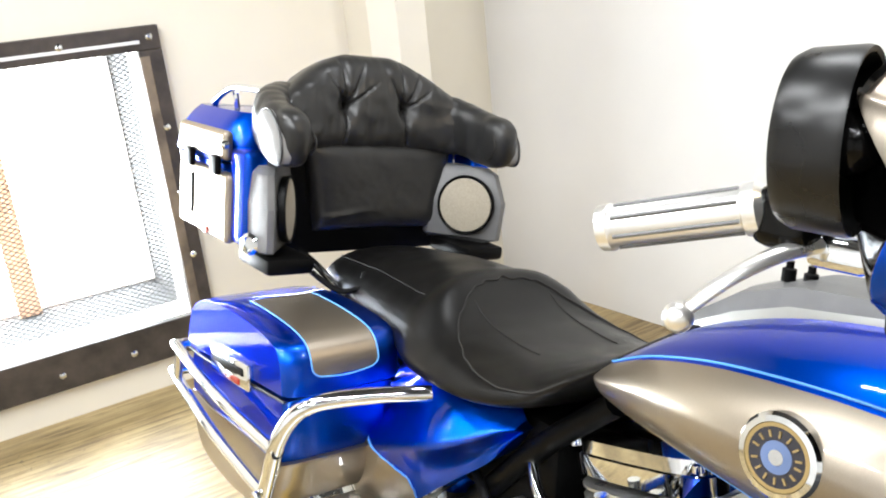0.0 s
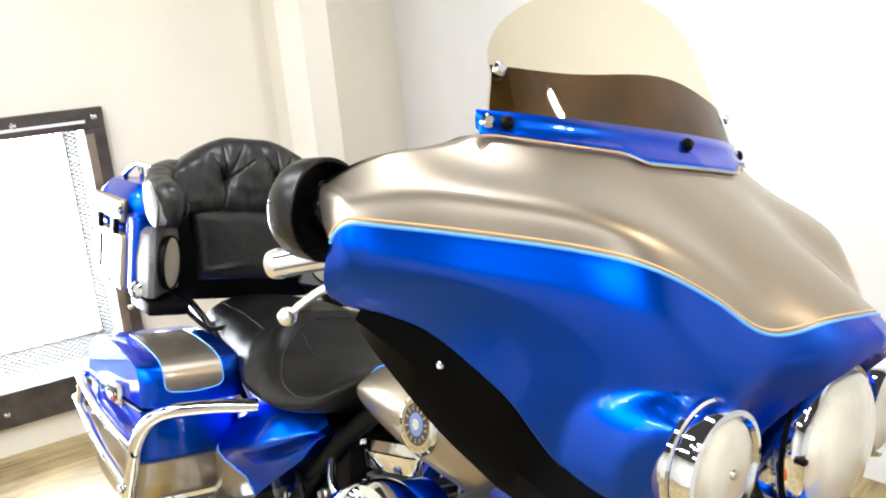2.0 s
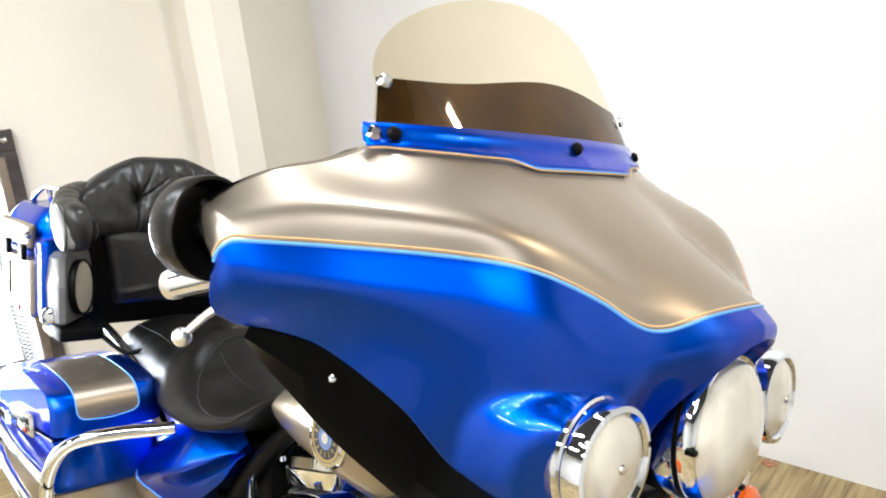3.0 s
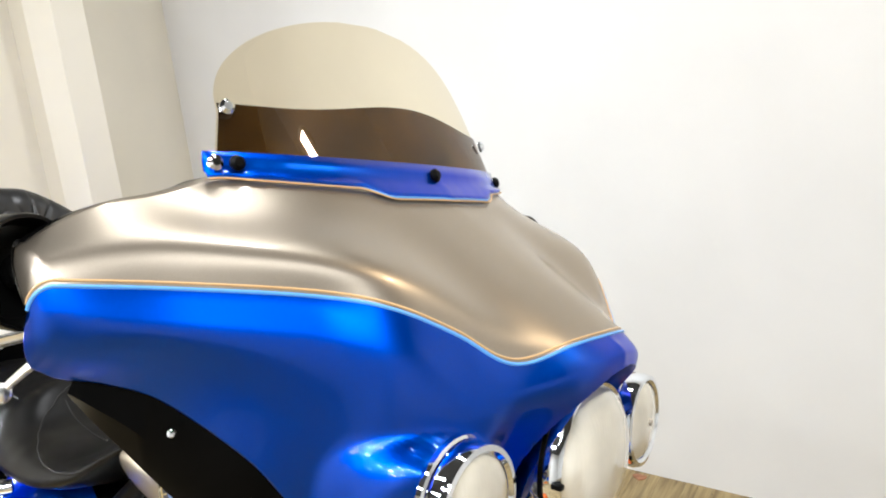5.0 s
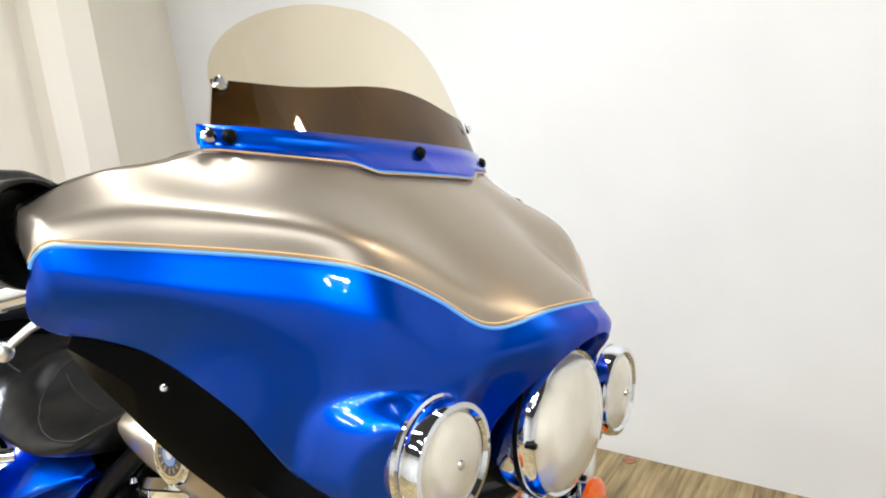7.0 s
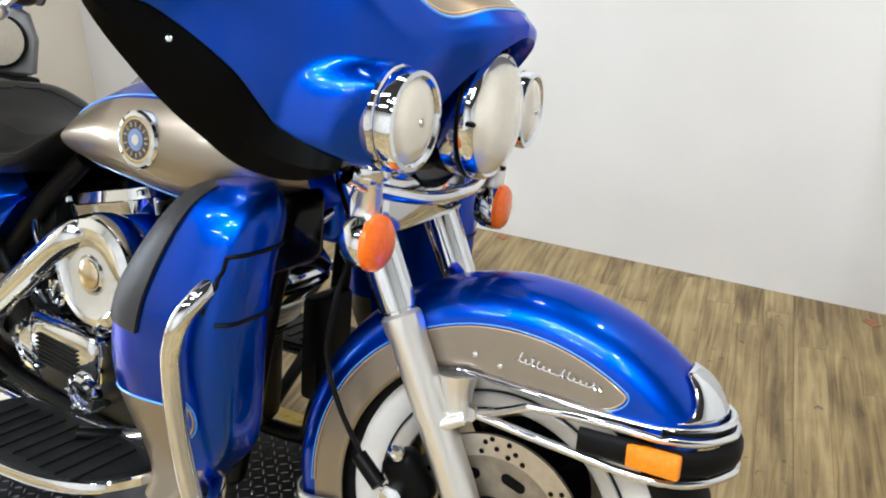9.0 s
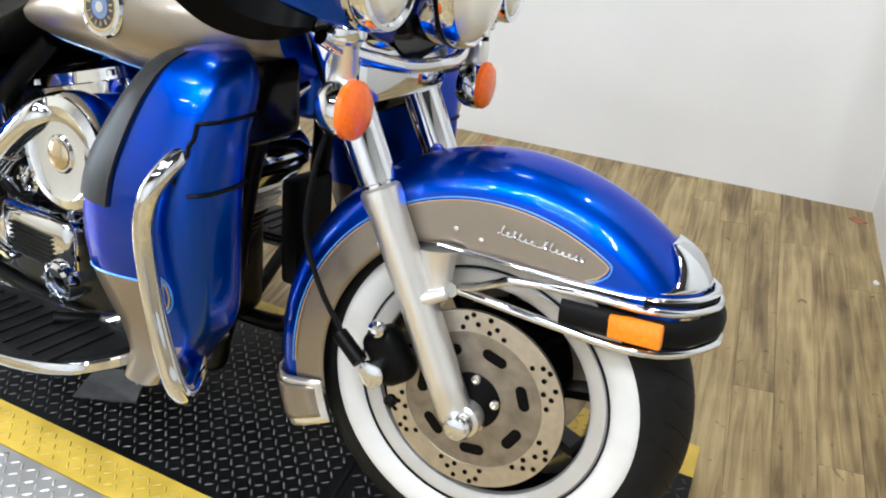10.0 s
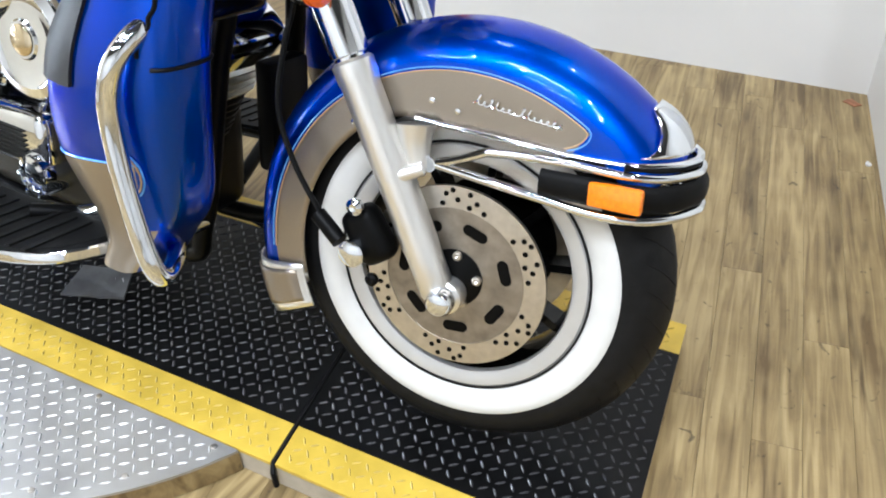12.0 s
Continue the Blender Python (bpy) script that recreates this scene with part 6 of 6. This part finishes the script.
for side in (-1, 1):
    make = (lambda bm: bm) if side < 0 else flip
    cuts = [line + [Vector((line[-1].x, -0.11, line[-1].z + 0.01))] for line in cover_cuts]
    body = skin(cuts)
    for f in body.faces:
        m = f.calc_center_median()
        f.material_index = cover_panel(m.x, m.z)
    cover = bpart("side_cover", make(body), [M_BLUE, M_SILVER], "metallic blue side cover with a champagne grey corner")
    bpart("pinstripe", make(tube([on_cover(p.x, p.z, 0.001) for p in panel_line[1:-1]], 0.0018, 6, 80)), M_PIN_BLUE, "thin pinstripe", cover)

# engine
engine = bpart("engine", box((-0.86, 0, 0.33), (0.52, 0.27, 0.27), 0.05, 4), M_ENGINE, "black and chrome V-twin engine")
bpart("gearbox", box((-1.17, 0, 0.36), (0.20, 0.26, 0.22), 0.04, 3), M_ENGINE, "black gearbox", engine)
bpart("battery_box", box((-1.20, 0, 0.56), (0.34, 0.22, 0.20), 0.02), M_SATIN, "black battery box", engine)
for base, top in (((-0.84, 0, 0.42), (-0.895, 0, 0.635)), ((-0.70, 0, 0.42), (-0.585, 0, 0.625))):
    base, top = Vector(base), Vector(top)
    d = (top - base).normalized()
    cyl = bpart("cylinder", lathe([(0.065, 0), (0.065, (top - base).length)], aim(base, d), 28), M_ENGINE, "black finned cylinder")
    m0 = aim(base, d)
    for k in range(11):
        z = 0.015 + 0.0175 * k
        r = 0.098 if k < 7 else 0.105
        bpart("fin", skin([[m0 @ Vector((x, y, zz)) for x, y in oval(0, 0, r, r * 1.22, 28, 4.0)] for zz in (z, z + 0.0045)]), M_ALU if k > 6 else M_ENGINE, "cooling fin", cyl, False)
    L = (top - base).length
    rings = [[m0 @ Vector((x, y, z)) for x, y in oval(0, 0, a, b, 32, 4.5)] for z, a, b in ((L - 0.01, 0.100, 0.140), (L + 0.022, 0.102, 0.143), (L + 0.024, 0.097, 0.137), (L + 0.045, 0.096, 0.136), (L + 0.060, 0.080, 0.115))]
    bpart("rocker_box", skin(rings), M_CHROME, "chrome rocker box", cyl)
    for u in (-0.085, 0.085):
        for v in (-0.12, 0.12):
            bpart("rocker_bolt", lathe([(0.009, 0), (0.009, 0.01), (0.004, 0.012)], Matrix.Translation(m0 @ Vector((u, v, L + 0.03))) @ m0.to_3x3().to_4x4(), 10), M_CHROME, "", cyl)
    bpart("pushrod_tube", tube([base + Vector((0.03, -0.125, -0.02)), top + Vector((0.03, -0.135, -0.02))], 0.011, 12), M_CHROME, "chrome pushrod tube", cyl)
    bpart("pushrod_tube", tube([base + Vector((-0.02, -0.125, -0.02)), top + Vector((-0.015, -0.135, -0.02))], 0.011, 12), M_CHROME, "chrome pushrod tube", cyl)
ac = lathe([(0.098, -0.055), (0.103, -0.04), (0.103, -0.010), (0.096, 0.002), (0.080, 0.007), (0.072, 0.003), (0.034, 0.004), (0.030, 0.008), (0, 0.009)], aim((-0.727, -0.236, 0.592), (0.05, -1, 0.06)), 56)
cleaner = bpart("air_cleaner", ac, M_CHROME, "round chrome air cleaner cover")
bpart("cleaner_insert", lathe([(0.026, 0.0095), (0.022, 0.012), (0.010, 0.0125), (0, 0.014)], aim((-0.727, -0.236, 0.592), (0.05, -1, 0.06)), 28), M_BRASS, "warm metal medallion", cleaner)
bpart("cleaner_backing", lathe([(0.090, -0.10), (0.092, -0.06), (0.085, -0.05)], aim((-0.72, -0.22, 0.594), (0.05, -1, 0.06)), 48), M_BLUE, "blue backing plate", cleaner)
rib = box((-0.90, -0.165, 0.375), (0.22, 0.07, 0.115), 0.02, 3)
cam_cover = bpart("cam_cover", rib, M_CHROME, "ribbed chrome cam cover")
for k in range(7):
    bpart("rib", box((-0.905, -0.202, 0.338 + 0.0095 * k), (0.13, 0.008, 0.0035), 0.001), M_SATIN, "", cam_cover, False)
for c, r in (((-1.03, -0.175, 0.345), 0.056), ((-0.825, -0.200, 0.312), 0.042), ((-0.96, -0.15, 0.47), 0.030), ((-1.15, -0.15, 0.43), 0.035)):
    cv = bpart("round_cover", lathe([(r, -0.05), (r, 0.0), (r * 0.94, 0.010), (r * 0.70, 0.013), (r * 0.66, 0.009), (0, 0.010)], aim(c, (0, -1, 0)), 36), M_CHROME, "round chrome engine cover")
    for k in range(6):
        a = 2 * math.pi * k / 6
        bpart("cover_screw", lathe([(0.005, 0), (0.005, 0.004), (0, 0.004)], aim(Vector(c) + Vector((r * 0.85 * math.cos(a), -0.011, r * 0.85 * math.sin(a))), (0, -1, 0)), 8), M_CHROME, "", cv)
for pts, r, nm in (([(-1.0, -0.14, 0.52), (-1.05, -0.15, 0.46), (-1.02, -0.15, 0.42)], 0.012, "oil_line"), ([(-1.08, -0.12, 0.60), (-1.02, -0.15, 0.56), (-0.94, -0.15, 0.53)], 0.010, "oil_line"), ([(-1.22, -0.13, 0.52), (-1.14, -0.16, 0.50), (-1.08, -0.15, 0.40)], 0.009, "cable"), ([(-1.12, -0.15, 0.48), (-1.0, -0.165, 0.43), (-0.94, -0.16, 0.44)], 0.008, "cable")):
    bpart(nm, tube(pts, r, 10, 20), M_CHROME if nm == "oil_line" else M_RUBBERMAT, "", engine)
for c in ((-1.10, -0.115, 0.50), (-1.17, -0.12, 0.42), (-0.99, -0.13, 0.40)):
    bpart("fitting", lathe([(0.012, 0), (0.012, 0.016), (0.008, 0.019), (0.008, 0.026), (0, 0.026)], aim(c, (0.1, -1, 0.2)), 12), M_STEEL, "chrome fitting", engine)

# exhaust
exhaust = bpart("exhaust", tube([(-0.765, -0.215, 0.655), (-0.80, -0.238, 0.635), (-0.95, -0.245, 0.515), (-1.10, -0.245, 0.395), (-1.20, -0.245, 0.32), (-1.32, -0.25, 0.275)], 0.027, 18, 40), M_CHROME, "chrome exhaust with heat shields")
bpart("front_header", tube([(-0.55, -0.12, 0.56), (-0.50, -0.20, 0.48), (-0.56, -0.23, 0.34), (-0.75, -0.235, 0.265), (-1.0, -0.24, 0.25), (-1.32, -0.25, 0.25)], 0.026, 18, 40), M_CHROME, "chrome front header pipe", exhaust)
bpart("muffler", lathe([(0.030, 0), (0.046, 0.06), (0.047, 0.62), (0.040, 0.74), (0.036, 0.76)], aim((-1.30, -0.252, 0.262), (-1, -0.02, -0.03)), 32), M_CHROME, "chrome muffler", exhaust)
bpart("muffler", lathe([(0.030, 0), (0.046, 0.06), (0.047, 0.62), (0.040, 0.74), (0.036, 0.76)], aim((-1.30, 0.252, 0.262), (-1, 0.02, -0.03)), 32), M_CHROME, "chrome muffler", exhaust)
for s in (0.25, 0.5, 0.75):
    p = Vector((-0.80, -0.238, 0.635)).lerp(Vector((-1.10, -0.245, 0.395)), s)
    bpart("clamp", lathe([(0.029, -0.004), (0.0295, 0), (0.029, 0.004)], aim(p, (-0.78, 0, -0.62)), 20, cap=False), M_STEEL, "steel clamp", exhaust)
# passenger footrest bracket
plate = [(-1.31, 0.395), (-1.40, 0.410), (-1.46, 0.365), (-1.475, 0.28), (-1.42, 0.245), (-1.32, 0.25), (-1.27, 0.31)]
dense = spline([(x, 0, z) for x, z in plate] + [(plate[0][0], 0, plate[0][1])], 40)[:-1]
bracket = bpart("footrest_bracket", skin([[Vector((-1.37 + (p.x + 1.37) * k, y, 0.325 + (p.z - 0.325) * k)) for p in dense] for y, k in ((-0.235, 1.0), (-0.262, 1.0), (-0.268, 0.94), (-0.266, 0.80), (-0.270, 0.55))]), M_CHROME, "chrome passenger footrest bracket")
bpart("bracket_bolt", lathe([(0.030, 0), (0.030, 0.008), (0.015, 0.014), (0, 0.012)], aim((-1.375, -0.268, 0.315), (0, -1, 0)), 24), M_STEEL, "", bracket)

# frame
frame_tubes = bpart("frame", tube([(-0.42, 0, 0.90), (-0.62, 0, 0.79), (-0.90, 0, 0.74), (-1.10, 0, 0.70), (-1.40, 0, 0.66), (-1.75, 0, 0.66)], 0.024, 12, 40), M_SATIN, "black tubular frame")
for side in (-1, 1):
    bpart("down_tube", tube([(-0.40, 0.04 * side, 0.86), (-0.44, 0.09 * side, 0.60), (-0.50, 0.10 * side, 0.28), (-0.60, 0.10 * side, 0.19), (-1.20, 0.11 * side, 0.19), (-1.50, 0.11 * side, 0.30)], 0.018, 10, 40), M_SATIN, "black down tube", frame_tubes)
    bpart("seat_strut", tube([(-0.93, 0.10 * side, 0.74), (-1.06, 0.12 * side, 0.62), (-1.24, 0.13 * side, 0.42), (-1.34, 0.13 * side, 0.30)], 0.020, 10, 24), M_SATIN, "black frame strut", frame_tubes)
    bpart("swing_arm", tube([(-1.20, 0.12 * side, 0.32), (-1.66, 0.12 * side, 0.33)], 0.022, 10), M_SATIN, "black swing arm", frame_tubes)
    bpart("trunk_support", tube([(-1.45, 0.12 * side, 0.60), (-1.60, 0.16 * side, 0.70), (-1.80, 0.18 * side, 0.775), (-2.1, 0.18 * side, 0.78)], 0.012, 10, 20), M_CHROME, "chrome trunk support", frame_tubes)
bpart("trunk_cable", tube([(-1.60, -0.14, 0.78), (-1.56, -0.17, 0.72), (-1.50, -0.17, 0.66), (-1.44, -0.16, 0.60)], 0.007, 8, 20), M_RUBBERMAT, "black cable", frame_tubes)
bpart("trunk_cable", tube([(-1.70, -0.22, 0.775), (-1.62, -0.19, 0.745), (-1.56, -0.155, 0.755), (-1.50, -0.15, 0.70)], 0.006, 8, 20), M_RUBBERMAT, "black cable", frame_tubes)
# added black block that stands for the darkness in the open gap
bpart("oil_cooler", box((-0.42, 0.03, 0.47), (0.04, 0.10, 0.20), 0.01), M_SATIN, "added black block for the dark of the open gap", frame_tubes)

# rear wheel and fender
wheel(Vector((-1.635, 0, 0.322)), bpart)
rear_cols = []
for k in range(41):
    a = radians(15 + 150 * k / 40)
    d = Vector((math.cos(a), 0, math.sin(a)))
    side = [(0.095 * math.sin(t * math.pi / 2), 0.365 - 0.05 * (1 - math.cos(t * math.pi / 2))) for t in np.linspace(0, 1, 8)] + [(0.096, 0.24)]
    pts = [Vector((-1.635, 0, 0.322)) + d * r + Vector((0, w, 0)) for w, r in side]
    rear_cols.append([Vector((p.x, -p.y, p.z)) for p in reversed(pts[1:])] + pts)
rear_f = bpart("rear_fender", skin(rear_cols, closed=False, cap=False), M_BLUE, "blue rear fender")
rear_f.modifiers.new("thickness", "SOLIDIFY").thickness = 0.004

bpart("neck_cover", box((-0.372, -0.028, 0.748), (0.11, 0.10, 0.10), 0.032, 5), M_BLUE, "blue cover on the steering neck")

# fairing lowers on the engine guard
LOWER = [(0.290, -0.430, -0.525, 0.320), (0.345, -0.382, -0.495, 0.332), (0.390, -0.335, -0.510, 0.340), (0.430, -0.312, -0.540, 0.346), (0.484, -0.302, -0.566, 0.352), (0.560, -0.296, -0.572, 0.355), (0.640, -0.293, -0.548, 0.354), (0.705, -0.292, -0.508, 0.346), (0.752, -0.292, -0.478, 0.333), (0.782, -0.295, -0.458, 0.318), (0.803, -0.303, -0.442, 0.300), (0.817, -0.316, -0.422, 0.280), (0.826, -0.338, -0.392, 0.260)]
lw_a = spline([(a, b, c) for a, b, c, d in LOWER], 56)
lw_b = spline([(a, d, 0) for a, b, c, d in LOWER], 56)
RING_TURN = [math.radians(float(np.interp(j, [0, 10, 20, 30, 41, 50, 60], [-50, 0, 40, 90, 180, 245, 310]))) for j in range(60)]


def lower_ring(k, grow=0.0):
    """A level cut through a lower: a rounded body, fuller in front, drawn in towards the rear edge."""
    z, xf, xr = lw_a[k]
    yo = lw_b[k].y
    dep = 0.135 - 0.075 * min(1, max(0, (z - 0.74) / 0.09)) ** 3
    a, b = (xf - xr) / 2 + grow, dep / 2 + grow
    tilt = math.exp(-((z - 0.484) / 0.10) ** 2)
    ring = []
    for t in RING_TURN:
        c, s = math.cos(t), math.sin(t)
        p = 3.4 if c > 0 else 2.3
        x = (xf + xr) / 2 + a * math.copysign(abs(c) ** (2 / p), c)
        y = -(yo - dep / 2) - b * math.copysign(abs(s) ** (2 / p), s)
        ring.append(Vector((x, y, z + 0.155 * (x + 0.551) * tilt)))
    return ring


FOOT_ROW = min(range(56), key=lambda k: abs(lw_a[k].x - 0.484))
FOOT_COL = next(j for j in range(12, 60) if lower_ring(FOOT_ROW)[j].x < -0.352)


def lower_paint(i, j):
    return 1 if i < FOOT_ROW and (FOOT_COL <= j < 52 or (lw_a[i].x < 0.385 and j > FOOT_COL - 6)) else 0


for side in (-1, 1):
    make = (lambda bm: bm) if side < 0 else flip
    lower = bpart("fairing_lower", make(skin([lower_ring(k) for k in range(56)], index=lower_paint)), [M_BLUE, M_SILVER], "blue fairing lower with a champagne grey foot")
    bpart("edge_strip", make(skin([[lower_ring(k, 0.005)[j] for j in range(31, 50)] + [lower_ring(k, -0.004)[j] for j in range(49, 30, -1)] for k in range(18, 54) if lw_a[k].x > 0.585])), M_STRIP, "dark grey edge strip", lower)
    for z, long in ((0.745, True), (0.655, True)):
        k = min(range(56), key=lambda q: abs(lw_a[q].x - z))
        r = lower_ring(k, 0.0008)
        bpart("panel_gap", make(tube(r[2:21], 0.0032, 6)), M_SATIN, "dark panel gap", lower)
    bpart("panel_gap", make(tube([lower_ring(k, 0.0008)[20 + (3 if lw_a[k].x < 0.70 else 1 if lw_a[k].x < 0.725 else 0)] for k in range(55, 0, -1) if 0.655 < lw_a[k].x < 0.748], 0.0032, 6, 24)), M_SATIN, "dark panel gap", lower)
    bpart("pinstripe", make(tube([p + Vector((0, -0.0006, 0)) for p in lower_ring(FOOT_ROW)[FOOT_COL - 1:40]], 0.0017, 6)), M_PIN_BLUE, "thin pinstripe", lower)
    # blue inner panel: black stands in for the deep shade on it
    bpart("inner_panel", make(box((-0.352, -0.185, 0.748), (0.075, 0.17, 0.125), 0.022, 4)), M_BLACK, "blue inner panel with its shade painted as gloss black", lower)
    guard = bpart("engine_guard", make(tube([(-0.345, -0.06, 0.760), (-0.338, -0.16, 0.735), (-0.338, -0.27, 0.716), (-0.326, -0.338, 0.698), (-0.336, -0.371, 0.664), (-0.350, -0.376, 0.620), (-0.353, -0.376, 0.575), (-0.343, -0.375, 0.495), (-0.325, -0.372, 0.410), (-0.314, -0.366, 0.366), (-0.322, -0.342, 0.343), (-0.360, -0.29, 0.335), (-0.45, -0.20, 0.31), (-0.50, -0.10, 0.28)], 0.0148, 16, 80)), M_CHROME, "chrome tubular engine guard")
    for nm, out, m in (("pinstripe", 0.0, M_PIN_BLUE), ("pinstripe", 0.0035, M_PIN_GOLD)):
        arc = []
        for k in range(17):
            a = -math.pi / 2 + math.pi * k / 16
            z = 0.466 + (0.036 - out) * math.sin(a)
            row = min(range(56), key=lambda q: abs(lw_a[q].x - z))
            col = FOOT_COL + 2.5 - (4.2 - out * 200) * math.cos(a)
            ring = lower_ring(row, 0.0012)
            p = ring[int(col)].lerp(ring[int(col) + 1], col - int(col))
            arc.append((p.x + 0.0006, p.y, z + 0.025))
        bpart(nm, make(tube(arc, 0.0015, 6, 40)), m, "thin pinstripe arc", lower)
    # footboard
    board = []
    outline = spline([(-0.50, -0.250, 0), (-0.505, -0.31, 0), (-0.55, -0.375, 0), (-0.64, -0.412, 0), (-0.78, -0.425, 0), (-0.90, -0.42, 0), (-0.955, -0.39, 0), (-0.955, -0.255, 0), (-0.75, -0.245, 0), (-0.50, -0.250, 0)], 64)[:-1]
    fb_m = pose(-0.5, 0, 0.318) @ pose(0, 0, 0, 0, -5, 0) @ pose(0.5, 0, 0)
    foot = bpart("footboard", make(skin([[fb_m @ Vector((-0.73 + (p.x + 0.73) * k, -0.335 + (p.y + 0.335) * k, z)) for p in outline] for z, k in ((-0.018, 0.97), (-0.014, 1.0), (0.0, 1.0), (0.003, 0.985))])), M_CHROME, "chrome edged rider footboard")
    bpart("rubber_pad", make(skin([[fb_m @ Vector((-0.73 + (p.x + 0.73) * k, -0.335 + (p.y + 0.335) * k, z)) for p in outline] for z, k in ((0.002, 0.93), (0.008, 0.925), (0.009, 0.90))])), M_RUBBERMAT, "black ribbed rubber pad", foot)
    for k in range(9):
        x = -0.58 - 0.04 * k
        bpart("pad_rib", make(box((x, -0.335, 0.0105), (0.012, 0.125, 0.004), 0.001, m=fb_m)), M_RUBBERMAT, "", foot, False)
    bpart("board_bracket", make(tube([(-0.62, -0.11, 0.25), (-0.66, -0.26, 0.31), (-0.70, -0.30, 0.315)], 0.014, 10)), M_SATIN, "black bracket", foot)
# side stand on the left
bpart("side_stand", tube([(-0.72, 0.12, 0.20), (-0.70, 0.20, 0.12), (-0.68, 0.268, 0.052)], 0.012, 10, 12), M_CHROME, "chrome side stand")

# offcut of checker plate lying under the footboard
offcut = empty("plate_offcut", pose(-0.865, -0.165, 0.0, 0, 0, 22), "small bent offcut of dark checker plate on the platform", "metal offcut")
cut = plan_slab([(-0.075, -0.04), (0.07, -0.03), (0.06, 0.04), (-0.06, 0.04)], 0.006, 0.002)
treads(cut, lambda x, y: -0.06 < x < 0.055 and -0.025 < y < 0.03, -0.08, 0.08, -0.03, 0.055, 0.006)
for v in cut.verts:
    v.co.z += max(0.0, v.co.y + 0.02) * 0.35
part("plate", cut, [M_OFFCUT, M_TREAD_GREY], offcut, "", False)


# scraps on the floor along the wall
def scrap(x, y, turn, size, seed, material, label):
    rng_s = random.Random(seed)
    bm = bmesh.new()
    ring = []
    for k in range(9):
        a = 2 * math.pi * k / 9
        r = size * (0.6 + 0.5 * rng_s.random())
        ring.append((r * math.cos(a) * 1.6, r * math.sin(a)))
    top = [bm.verts.new((u, v, 0.002 + 0.002 * rng_s.random())) for u, v in ring]
    low = [bm.verts.new((u * 1.02, v * 1.02, 0.0005)) for u, v in ring]
    mid = bm.verts.new((0, 0, 0.004))
    for k in range(9):
        n = (k + 1) % 9
        bm.faces.new((top[k], top[n], mid))
        bm.faces.new((low[k], low[n], top[n], top[k]))
    ob = part("floor_scrap", bm, material, None, "", False)
    ob.matrix_world = pose(x, y, FLOOR, 0, 0, turn)
    return tagged(ob, label, "scrap", "scraps on the floor")


scrap(-0.985, 1.560, 8, 0.020, 3, M_SCRAP, "torn reddish brown scrap on the plank floor")
scrap(0.285, 1.665, -35, 0.020, 8, M_SCRAP, "flat reddish brown chip in the floor corner")
scrap(0.405, 1.320, -70, 0.009, 11, M_FITTING, "tiny white chip beside the wall")

# ---- floor planks, last ----
floor = empty("floor", pose(0, 0, FLOOR), "weathered grey-brown oak plank floor", "floor")
floor["kind"] = "structure"
TURN_P = 15.0
plank_w, gap = 0.088, 0.0005
direction = Matrix.Rotation(radians(TURN_P), 4, "Z")
rng = random.Random(5)
lengths = (1.22, 0.9)
plank_meshes = []
for ln in lengths:
    bm = box((0, 0, -0.006), (plank_w - gap, ln - gap, 0.012), 0.0004, 1)
    ob = part("plank", bm, M_WOOD, floor, "", False)
    plank_meshes.append(ob.data)
    bpy.data.objects.remove(ob)
rest = bmesh.new()
made = 0
for i in range(-62, 74):
    y = -6.2 + rng.random() * 0.9
    while y < 5.6:
        k = rng.randrange(2)
        c = direction @ Vector((i * plank_w, y + lengths[k] / 2, 0))
        y += lengths[k]
        if not (-3.85 < c.x < 4.2 and -4.3 < c.y < 2.3):
            continue
        if -1.6 < c.x < 1.0 and -0.4 < c.y < 2.2 and made < 290:
            ob = new("plank", plank_meshes[k])
            ob.parent, ob.location, ob.rotation_euler = floor, c, (0, 0, radians(TURN_P))
            made += 1
        else:
            own = box((0, 0, -0.006), (plank_w - gap, lengths[k] - gap, 0.012), 0, 1)
            bmesh.ops.transform(own, matrix=Matrix.Translation(c) @ direction, verts=own.verts)
            tmp = bpy.data.meshes.new("tmp")
            own.to_mesh(tmp)
            own.free()
            rest.from_mesh(tmp)
            bpy.data.meshes.remove(tmp)
tagged(part("plank_field", rest, M_WOOD, floor, "weathered oak planks", False), kind="stuff")
